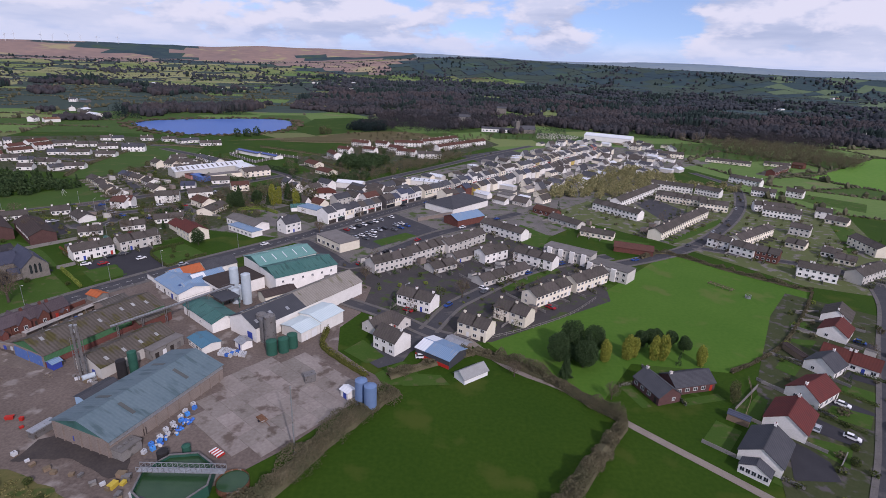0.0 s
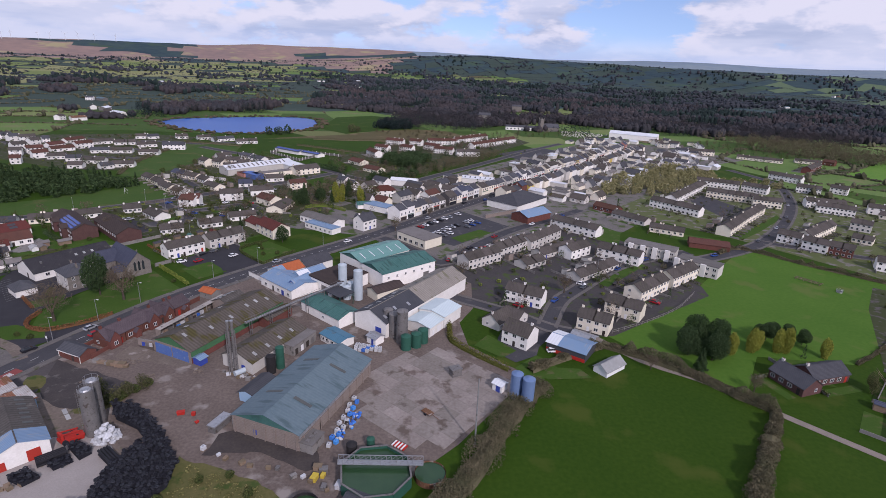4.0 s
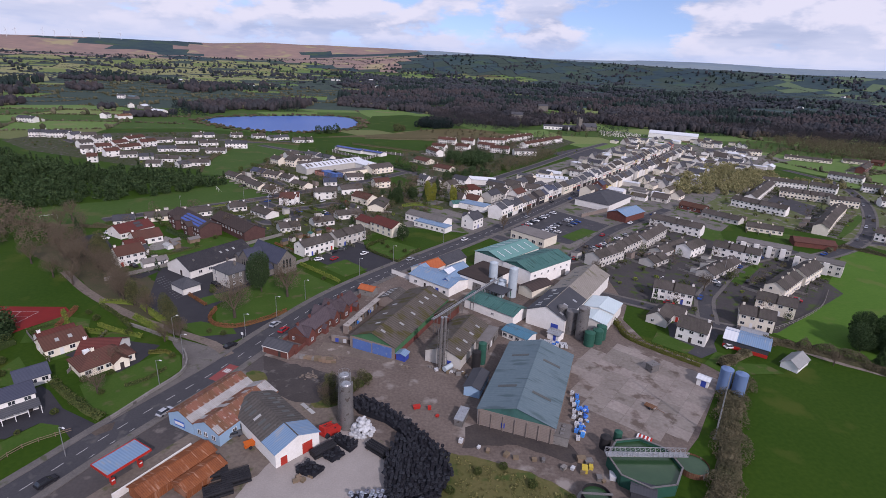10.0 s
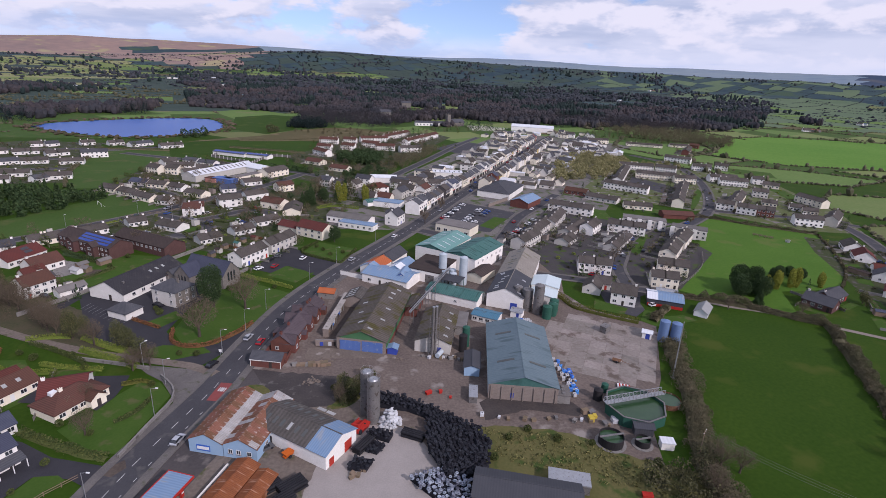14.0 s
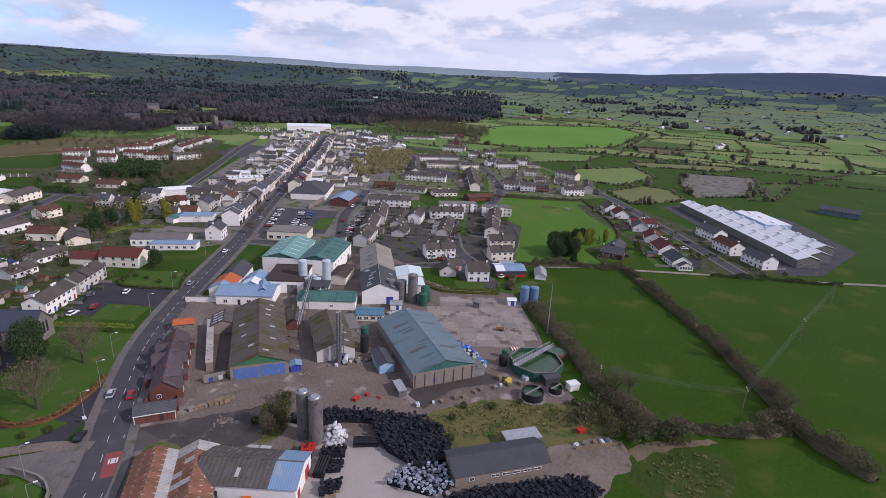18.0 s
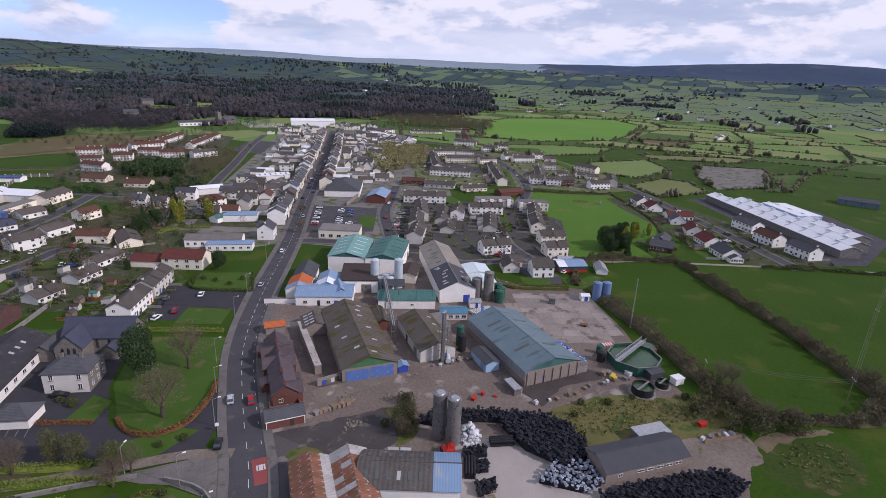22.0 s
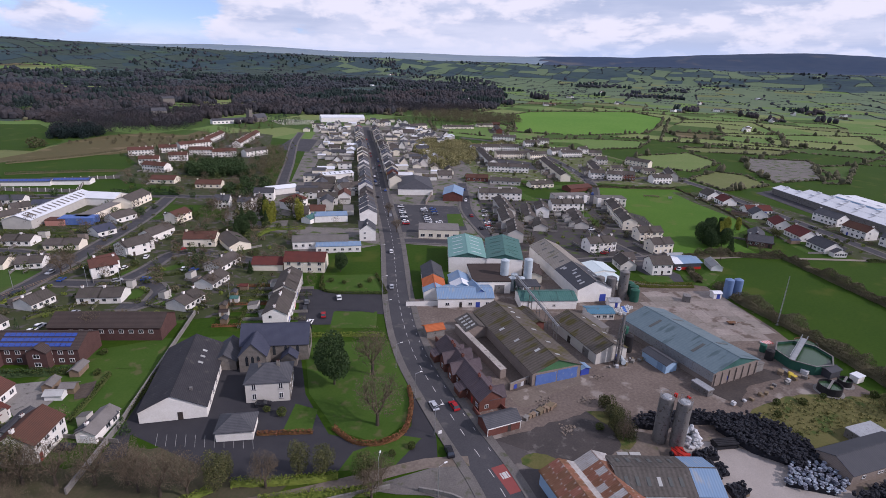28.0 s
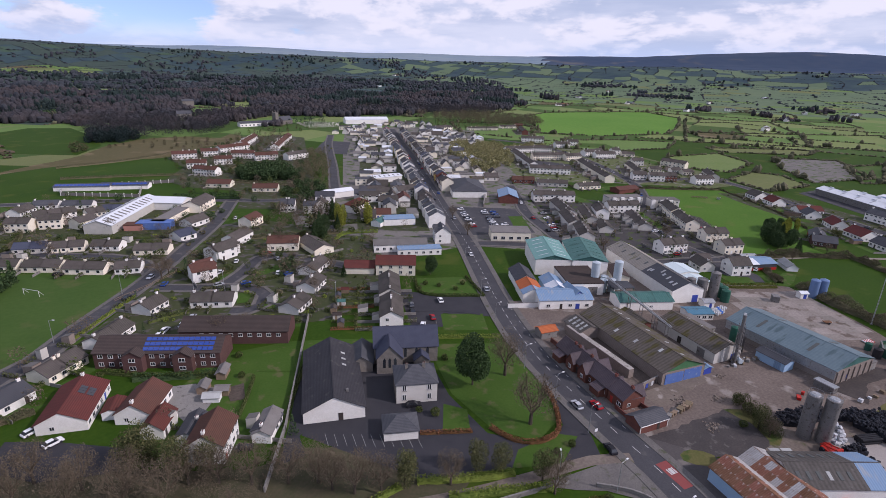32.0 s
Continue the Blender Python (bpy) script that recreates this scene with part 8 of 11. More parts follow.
terrace(-211.4, 303.2, -202.0, 302.3, 1, 8, 4.8, 7, "w", "r", False, "")
terrace(-195.2, 321.0, -185.6, 323.6, 1, 8, 4.8, 7, "w", "g", False, "")
terrace(-131.2, 379.2, -124.5, 374.2, 2, 7, 5, 7.5, "w", "s", False, "houses of the row")
terrace(-122.1, 367.8, -116.2, 363.3, 1, 7, 5, 7, "w", "s", False, "")
terrace(-124.7, 594.2, -105.0, 589.0, 4, 8, 5, 7.2, "w", "r", False, "houses of the row")
terrace(-98.2, 596.6, -84.5, 591.8, 3, 8, 5, 7.2, "w", "r", False, "houses of the row")
terrace(-79.1, 605.3, -46.8, 612.0, 5, 8, 5, 7.2, "w", "r", False, "houses of the row")
terrace(-79.3, 572.3, -62.7, 561.4, 4, 8, 5, 7.2, "w", "r", False, "houses of the row")
terrace(-128.9, 544.4, -115.2, 538.4, 3, 8, 5, 7.2, "w", "r", False, "houses of the row")
terrace(-104.1, 551.3, -90.6, 545.8, 3, 8, 5, 7.2, "w", "r", False, "houses of the row")
terrace(-131.5, 518.4, -120.4, 501.9, 4, 8, 5, 7.2, "w", "r", False, "houses of the row")
terrace(-49.0, 623.0, -10.0, 674.1, 10, 8, 5, 7.2, "w", "r", False, "houses of the row")
terrace(-68.3, 549.5, -48.9, 544.5, 4, 8, 5, 7.2, "w", "r", False, "houses of the row")
terrace(-29.8, 587.4, 24.5, 659.8, 14, 8, 5, 7.2, "w", "r", False, "houses of the row")
terrace(-45.6, 534.5, -22.6, 539.4, 3, 8, 5, 7.2, "w", "g", False, "houses of the row")
terrace(-139.7, 471.3, -127.3, 459.9, 1, 10, 2.8, 5, "c", "r", False, "")
terrace(-121.0, 439.0, -107.5, 429.1, 1, 10, 2.8, 5, "c", "r", False, "")
terrace(-53.8, 364.6, -38.2, 361.9, 2, 9, 5, 7.5, "w", "g", False, "houses of the row")
terrace(95.7, 363.6, 119.2, 338.0, 6, 8, 5, 7.2, "w", "g", False, "houses of the row")
terrace(110.9, 370.4, 159.5, 432.0, 12, 8, 5, 7.2, "w", "g", False, "houses of the row")
terrace(161.4, 446.1, 191.3, 433.3, 6, 8, 5, 7.2, "w", "g", False, "houses of the row")
terrace(194.9, 434.1, 208.6, 420.6, 4, 8, 5, 7.2, "w", "g", False, "houses of the row")
terrace(151.6, 403.3, 181.4, 386.1, 7, 8, 5, 7.2, "c", "g", False, "houses of the row")
terrace(175.3, 381.2, 192.7, 375.0, 4, 8, 5, 7.2, "c", "g", False, "houses of the row")
terrace(114.2, 296.5, 140.4, 327.2, 6, 8, 5, 7.2, "c", "g", False, "houses of the row")
terrace(140.4, 327.2, 167.1, 356.8, 6, 8, 5, 7.2, "c", "g", False, "houses of the row")
terrace(145.0, 293.4, 153.1, 285.4, 2, 8, 5, 7.2, "w", "g", False, "houses of the row")
terrace(152.9, 282.4, 161.1, 273.2, 2, 8, 5, 7.2, "w", "g", False, "houses of the row")
terrace(161.9, 274.3, 170.1, 267.4, 2, 8, 5, 7.2, "b", "g", False, "houses of the row")
terrace(170.5, 252.2, 184.8, 243.6, 3, 8, 5, 7.2, "w", "g", False, "houses of the row")
terrace(157.8, 291.5, 191.7, 320.6, 7, 8, 5, 7.2, "c", "g", False, "houses of the row")
terrace(193.3, 301.0, 200.4, 293.9, 2, 8, 2.8, 4.8, "c", "g", False, "houses of the row")
terrace(204.5, 286.6, 211.0, 281.0, 2, 8, 2.8, 4.8, "w", "g", False, "houses of the row")
terrace(204.9, 276.3, 212.3, 270.4, 2, 8, 2.8, 4.8, "c", "g", False, "houses of the row")
terrace(210.4, 327.9, 218.8, 320.8, 2, 8, 5, 7.2, "g", "g", False, "houses of the row")
terrace(237.5, 309.2, 237.1, 285.2, 3, 8, 5, 7.2, "c", "g", False, "houses of the row")
terrace(192.0, 243.3, 215.2, 258.6, 4, 8, 5, 7.2, "g", "g", False, "houses of the row")
terrace(215.9, 385.0, 240.8, 378.7, 5, 8, 5, 7.2, "w", "g", False, "houses of the row")
terrace(215.9, 371.8, 236.1, 360.6, 5, 8, 5, 7.2, "w", "g", False, "houses of the row")
terrace(254.7, 374.6, 262.8, 369.7, 1, 8, 5, 7.2, "w", "g", False, "")
terrace(254.9, 362.1, 263.8, 352.5, 2, 9, 2.8, 5, "c", "g", False, "houses of the row")
terrace(272.8, 442.2, 281.7, 433.7, 2, 8, 5, 7.2, "w", "g", False, "houses of the row")
terrace(250.7, 494.3, 268.1, 473.1, 4, 8, 5, 7.2, "w", "g", False, "houses of the row")
terrace(242.0, 439.1, 256.9, 430.0, 4, 8, 5, 7.2, "w", "g", False, "houses of the row")
terrace(278.3, 613.2, 318.4, 591.5, 7, 8, 2.8, 4.8, "c", "g", False, "houses of the row")
terrace(223.0, 631.3, 256.9, 625.2, 5, 8, 4.8, 7, "c", "g", False, "houses of the row")
terrace(339.7, 605.1, 362.6, 593.8, 3, 8, 2.8, 4.8, "c", "g", False, "houses of the row")
terrace(307.5, 532.5, 340.9, 567.2, 7, 8, 5, 7.2, "b", "g", False, "houses of the row")
terrace(368.6, 599.4, 375.9, 590.8, 1, 9, 4, 6, "b", "r", False, "")
terrace(73.0, 301.2, 90.2, 293.2, 3, 8, 2.8, 4.8, "c", "g", False, "houses of the row")
terrace(59.8, 329.0, 75.0, 311.2, 3, 8, 2.8, 4.8, "g", "g", False, "houses of the row")
terrace(52.0, 347.7, 64.5, 335.6, 2, 8, 2.8, 4.8, "b", "r", False, "houses of the row")
terrace(15.1, 299.8, 37.2, 281.1, 4, 8, 5, 7.2, "w", "g", False, "houses of the row")
terrace(30.4, 251.7, 47.8, 239.5, 3, 8, 5, 7.2, "w", "g", False, "houses of the row")
terrace(9.7, 214.8, 32.2, 235.4, 4, 8, 2.6, 4.6, "g", "g", False, "houses of the row")
terrace(-39.7, 222.9, -23.9, 237.3, 4, 8, 5, 7.2, "g", "g", False, "houses of the row")
terrace(-24.7, 239.6, -7.9, 257.8, 4, 8, 5, 7.2, "g", "g", False, "houses of the row")
terrace(-7.7, 254.0, 11.9, 278.5, 4, 8, 5, 7.2, "g", "g", False, "houses of the row")
terrace(-12.7, 226.7, -2.4, 236.0, 2, 8, 2.6, 4.6, "g", "g", False, "houses of the row")
terrace(-2.6, 242.4, 17.6, 260.7, 3, 8, 2.6, 4.6, "g", "g", False, "houses of the row")
terrace(11.1, 243.2, 22.9, 253.9, 2, 8, 5, 7.2, "w", "g", False, "houses of the row")
terrace(30.2, 196.4, 47.1, 212.2, 3, 8, 5, 7.2, "c", "g", True, "houses of the row")
terrace(49.9, 213.9, 67.0, 228.9, 3, 8, 5, 7.2, "c", "g", True, "houses of the row")
terrace(17.5, 186.4, 28.7, 178.8, 2, 8, 5, 7.2, "c", "g", True, "houses of the row")
terrace(3.4, 172.1, 13.4, 166.7, 2, 8, 5, 7.2, "c", "g", True, "houses of the row")
terrace(-21.3, 192.9, -7.8, 186.5, 2, 8, 5, 7.2, "w", "g", True, "houses of the row")
terrace(130.8, 168.9, 143.1, 157.7, 2, 9, 2.8, 5.2, "w", "t", True, "houses of the row")
terrace(60.6, 144.3, 64.8, 133.6, 1, 8, 2.8, 5.5, "bd", "s", True, "")
terrace(66.8, 141.7, 80.5, 146.1, 1, 8, 2.8, 5.2, "bd", "s", True, "")
terrace(-213.4, 125.0, -203.0, 126.7, 1, 10, 2.8, 5.2, "w", "t", True, "")
terrace(-228.6, 126.7, -222.6, 134.1, 1, 10, 2.8, 5.2, "w", "t", True, "")
terrace(-608.0, 595.7, -586.4, 593.2, 3, 8, 4.8, 7, "w", "s", False, "houses of the row")
terrace(-519.2, 497.1, -505.8, 502.6, 3, 8, 4.8, 7, "w", "s", False, "houses of the row")
terrace(-503.1, 499.1, -484.8, 506.5, 4, 8, 4.8, 7, "w", "s", False, "houses of the row")
terrace(-276.7, 544.3, -259.0, 555.3, 3, 8, 2.8, 5, "w", "g", False, "houses of the row")
terrace(-246.3, 433.3, -227.1, 433.3, 3, 8, 4.8, 7, "w", "g", False, "houses of the row")
terrace(-232.1, 410.5, -222.2, 415.9, 2, 8, 4, 6, "c", "g", False, "houses of the row")
terrace(77.8, 108.5, 86.2, 118.5, 1, 10, 2.9, 6, "w", "s", True, "")
terrace(91.7, 122.6, 100.6, 132.5, 1, 10.6, 2.9, 6.2, "w", "t", True, "")
terrace(105.9, 138.8, 116.4, 145.9, 1, 9.6, 2.9, 6, "w", "t", True, "")
terrace(121.6, 156.0, 129.5, 161.8, 1, 9.2, 2.9, 6, "w", "s", True, "")
terrace(142.2, 181.2, 150.4, 189.7, 1, 9.6, 2.9, 6, "w", "t", True, "")
terrace(152.6, 195.3, 160.3, 204.6, 1, 10, 2.9, 6, "w", "g", True, "")
terrace(-209.6, 305.0, -201.5, 306.5, 1, 8, 5, 7, "w", "r", False, "")
terrace(-196.3, 321.6, -183.3, 326.6, 1, 8, 4.8, 6.8, "w", "g", False, "")
terrace(-182.3, 334.8, -169.6, 343.1, 1, 8, 3.8, 6, "w", "g", False, "")
terrace(-163.3, 359.0, -153.5, 365.3, 1, 8, 4.4, 6.5, "c", "r", False, "")
terrace(-477.3, 492.7, -473.4, 501.4, 1, 8, 4.8, 6.9, "w", "s", False, "")
terrace(-467.0, 493.7, -457.8, 503.0, 2, 8, 4.8, 6.9, "w", "g", False, "houses of the row")
terrace(-444.4, 477.3, -441.6, 485.0, 1, 8, 4.8, 6.9, "w", "g", False, "")
terrace(-442.9, 491.4, -438.9, 495.7, 1, 8, 4.8, 6.9, "w", "s", False, "")
terrace(-440.2, 451.3, -435.0, 461.5, 2, 8, 4.8, 6.9, "w", "g", False, "houses of the row")
terrace(-420.7, 426.4, -413.2, 430.9, 1, 8, 4.8, 6.9, "w", "g", False, "")
terrace(-416.2, 438.6, -407.9, 447.0, 2, 8, 4.8, 6.9, "w", "r", False, "houses of the row")
terrace(-396.0, 418.8, -389.6, 427.9, 1, 8, 4.8, 6.9, "w", "r", False, "")
terrace(-394.4, 395.5, -388.3, 399.1, 1, 8, 4.8, 6.9, "w", "r", False, "")
terrace(-420.9, 468.5, -416.5, 482.5, 2, 8, 2.8, 4.9, "w", "r", False, "houses of the row")
terrace(-425.2, 496.6, -420.0, 515.4, 3, 8, 2.8, 4.9, "w", "r", False, "houses of the row")
terrace(-404.4, 450.6, -394.0, 465.5, 2, 8, 2.8, 4.9, "w", "r", False, "houses of the row")
terrace(-396.8, 471.0, -389.7, 483.6, 2, 8, 4.8, 6.9, "w", "r", False, "houses of the row")
terrace(-399.8, 498.9, -386.9, 510.3, 2, 8, 2.8, 4.9, "w", "g", False, "houses of the row")
terrace(-379.5, 502.0, -363.2, 510.4, 2, 8, 2.8, 4.9, "w", "g", False, "houses of the row")
terrace(-371.4, 455.6, -357.8, 462.2, 2, 8, 2.8, 4.9, "w", "s", False, "houses of the row")
terrace(-355.9, 460.6, -339.3, 465.9, 2, 8, 2.8, 4.9, "w", "g", False, "houses of the row")
terrace(-353.0, 495.3, -339.4, 505.2, 2, 8, 2.8, 4.9, "w", "g", False, "houses of the row")
terrace(-325.1, 490.5, -306.6, 496.8, 3, 8, 4.8, 6.9, "w", "s", False, "houses of the row")
terrace(-329.6, 460.0, -313.3, 463.0, 2, 8, 2.8, 4.9, "w", "g", False, "houses of the row")
terrace(-383.5, 420.5, -372.3, 425.9, 2, 8, 2.8, 4.9, "w", "g", False, "houses of the row")
terrace(-365.2, 416.4, -355.9, 421.0, 1, 8, 2.8, 4.9, "w", "s", False, "")
terrace(-348.6, 411.9, -331.3, 415.1, 2, 8, 2.8, 4.9, "w", "g", False, "houses of the row")
terrace(-344.9, 391.2, -335.0, 393.9, 1, 8, 2.8, 4.9, "w", "g", False, "")
terrace(-321.5, 391.8, -316.0, 399.2, 1, 8, 2.8, 4.9, "w", "s", False, "")
terrace(-317.8, 403.0, -302.8, 407.2, 2, 8, 2.8, 4.9, "w", "g", False, "houses of the row")
terrace(-384.6, 546.8, -375.5, 550.3, 1, 8, 2.8, 4.9, "w", "g", False, "")
terrace(-373.1, 548.0, -364.6, 554.4, 1, 8, 2.8, 4.9, "w", "s", False, "")
terrace(-347.9, 557.5, -338.1, 564.4, 2, 8, 2.8, 4.9, "w", "g", False, "houses of the row")
terrace(-324.7, 558.3, -314.4, 566.9, 2, 8, 2.8, 4.9, "w", "g", False, "houses of the row")
terrace(-304.4, 550.2, -289.3, 566.6, 3, 8, 2.8, 4.9, "w", "s", False, "houses of the row")

# ---- hedges and trees ----
HEDGES = (
    ([(-16, 130.5), (-23.5, 121), (-30.5, 108.5), (-37.5, 94), (-47, 79), (-55, 66), (-57, 55)], 5.4, 3.4, "leaf_brown", "thick scrubby hedge along the yard edge"),
    ([(40.7, 111.5), (22.4, 85.3), (8, 64.7), (-5, 49.4), (-16, 36.8), (-28.7, 23), (-34, 8)], 3.8, 3.2, "leaf_brown", "scrubby hedgerow between two green fields"),
    ([(8, 157), (27.5, 145), (43.5, 129), (48.5, 123.5), (40.7, 111.5)], 3.6, 3.0, "leaf_brown", "scrubby hedgerow beside the farm track"),
    ([(-19, 138), (-8, 146), (7, 156)], 3.0, 2.6, "leaf_brown", "scrubby hedge behind the houses"),
    ([(-58, 53), (-50, 44), (-40, 34), (-30, 28)], 3.0, 2.0, "leaf_brown", "low scrub along the field edge"),
    ([(92, 153), (108, 164), (122, 176), (146, 204), (164, 228)], 1.0, 1.0, "leaf_brown", "hedge between the paddock and bungalow gardens"),
    ([(164, 228), (138, 249), (113, 272), (96, 262)], 2.2, 1.8, "leaf_brown", "hedge at the end of the paddock"),
    ([(-345, 262), (-328, 239), (-300, 240), (-272, 241)], 2.0, 1.6, "leaf_brown", "hedge beside the playing field"),
    ([(78, 94), (100, 72), (120, 50)], 2.0, 1.6, "leaf", "hedge beside the farm track"),
)
for pts, w, h, m, label in HEDGES:
    hedge(pts, w * 1.35, h * 1.2, m, label=label, dens=330 if w > 2.5 else 170, size=0.34, ragged=0.85)
CLIPPED = (
    ([(-138, 310), (-126.8, 316), (-112, 308)], 1.8, 2.0, "leaf_lime", "clipped green hedge behind the offices"),
    ([(-46.5, 172.5), (-44.6, 163), (-43.6, 154), (-35, 145.2), (-25.5, 137.6)], 2.2, 2.3, "leaf_lime2", "clipped yellow-green yard hedge"),
    ([(-215, 157.5), (-206.3, 150.5), (-197, 144.4)], 2.2, 1.9, "leaf_lime", "clipped lime green hedge by the lane"),
    ([(-213, 149.4), (-203, 142.8), (-194, 136)], 2.4, 1.8, "leaf_lime", "clipped lime green hedge by the lane"),
    ([(-189, 158.8), (-188.2, 151.5), (-184, 147), (-177, 146.4), (-168.5, 153.5), (-164, 160)], 1.4, 1.4, "beech", "clipped copper-brown beech hedge round the lawn"),
    ([(-204, 169), (-193.6, 160.8)], 1.2, 1.2, "beech", "clipped copper-brown hedge by the lawn"),
    ([(-172, 205), (-160, 195.5), (-151, 188)], 1.5, 1.5, "leaf_lime", "clipped green hedge beside the forecourt"),
    ([(-130, 214), (-147, 231), (-139, 246)], 1.2, 1.3, "leaf", "garden hedge"),
    ([(-121, 233), (-130, 214)], 1.2, 1.3, "leaf", "garden hedge"),
    ([(-255, 250), (-243, 236), (-230, 226)], 1.6, 1.8, "leaf", "clipped garden hedge behind the care home"),
    ([(-285, 246), (-272, 252), (-255, 262)], 1.4, 1.6, "leaf", "clipped garden hedge"),
    ([(-238, 150), (-228, 140), (-215, 137)], 1.6, 1.6, "leaf_lime", "clipped hedge beside the court"),
    ([(105, 133), (120, 150), (133, 172)], 1.2, 1.2, "leaf", "clipped front garden hedge"),
    ([(-272, 414), (-262.8, 407.1), (-250.9, 394.8), (-227.4, 384.1), (-207, 371)], 2.4, 2.6, "leaf", "tall dark green hedge behind the bungalows"),
    ([(-236, 274), (-229, 274.5), (-222.5, 273.8)], 1.6, 2.0, "leaf", "dark green hedge beside a parking court"),
    ([(-194.2, 288.5), (-188, 285), (-182.7, 282.8)], 1.4, 1.3, "leaf", "clipped front garden hedge"),
    ([(-194, 303), (-201, 300), (-206, 295)], 1.2, 1.2, "leaf", "clipped front garden hedge"),
    ([(-258, 276), (-246, 288), (-233, 300)], 1.2, 1.2, "leaf_lime", "rough hedge along the estate road"),
    ([(-296, 374), (-312, 429), (-324, 537)], 3.0, 2.6, "leaf_brown", "dark hedgerow at the edge of the housing"),
    ([(-324, 537), (-295, 533), (-265, 529)], 2.6, 2.2, "leaf_brown", "dark hedgerow at the top of the field"),
    ([(-251, 470), (-254.5, 414), (-262, 392)], 2.6, 2.4, "leaf_brown", "dark hedgerow behind the houses"),
)
CLIPPED += (
    ([(-231, 158.5), (-224, 159.2), (-218.5, 158.6)], 1.8, 1.7, "leaf_lime", "clipped lime green hedge above the lawn"),
    ([(-232.5, 139), (-234, 146), (-235.6, 153.2)], 1.6, 1.6, "beech", "copper-brown hedge beside the tennis court"),
    ([(-229, 156.5), (-219, 149.5), (-209.5, 141.6)], 1.4, 1.5, "leaf", "garden hedge across the lawns"),
    ([(-221, 142.5), (-212, 139), (-203, 136.5)], 1.4, 1.4, "leaf_lime", "clipped hedge behind the bungalows"),
    ([(-196, 127.5), (-191, 128.6), (-187.5, 126)], 1.6, 1.0, "leaf_lime2", "low flowering shrubs along the lawn edge"),
    ([(-186.6, 120), (-189, 114), (-193, 110.6)], 1.6, 1.0, "leaf", "low shrub bed beside the front lawn"),
    ([(-238, 129), (-243, 119), (-247, 108)], 3.2, 4.0, "leaf", "tall green garden hedge behind the white house"),
    ([(-235, 96), (-229, 88), (-222, 80)], 2.4, 2.2, "leaf_brown", "rough garden hedge beside the white house"),
    ([(-105, 520), (-92, 530), (-78, 532)], 2.0, 2.2, "leaf_brown", "rough hedge between the red-roofed rows"),
    ([(-128, 480), (-120, 470), (-100, 445), (-80, 425)], 2.4, 2.4, "leaf_brown", "rough hedge beside the back road"),
    ([(-215, 552), (-180, 538), (-142, 520)], 2.4, 2.0, "leaf_brown", "field hedge below the bog"),
    ([(-210, 600), (-160, 606), (-100, 630)], 2.4, 2.2, "leaf_brown", "field hedge beside the bog"),
)
for pts, w, h, m, label in CLIPPED:
    hedge(pts, w, h, m, "clipped_hedge", label, dens=60, size=0.34, ragged=0.12, step=2)

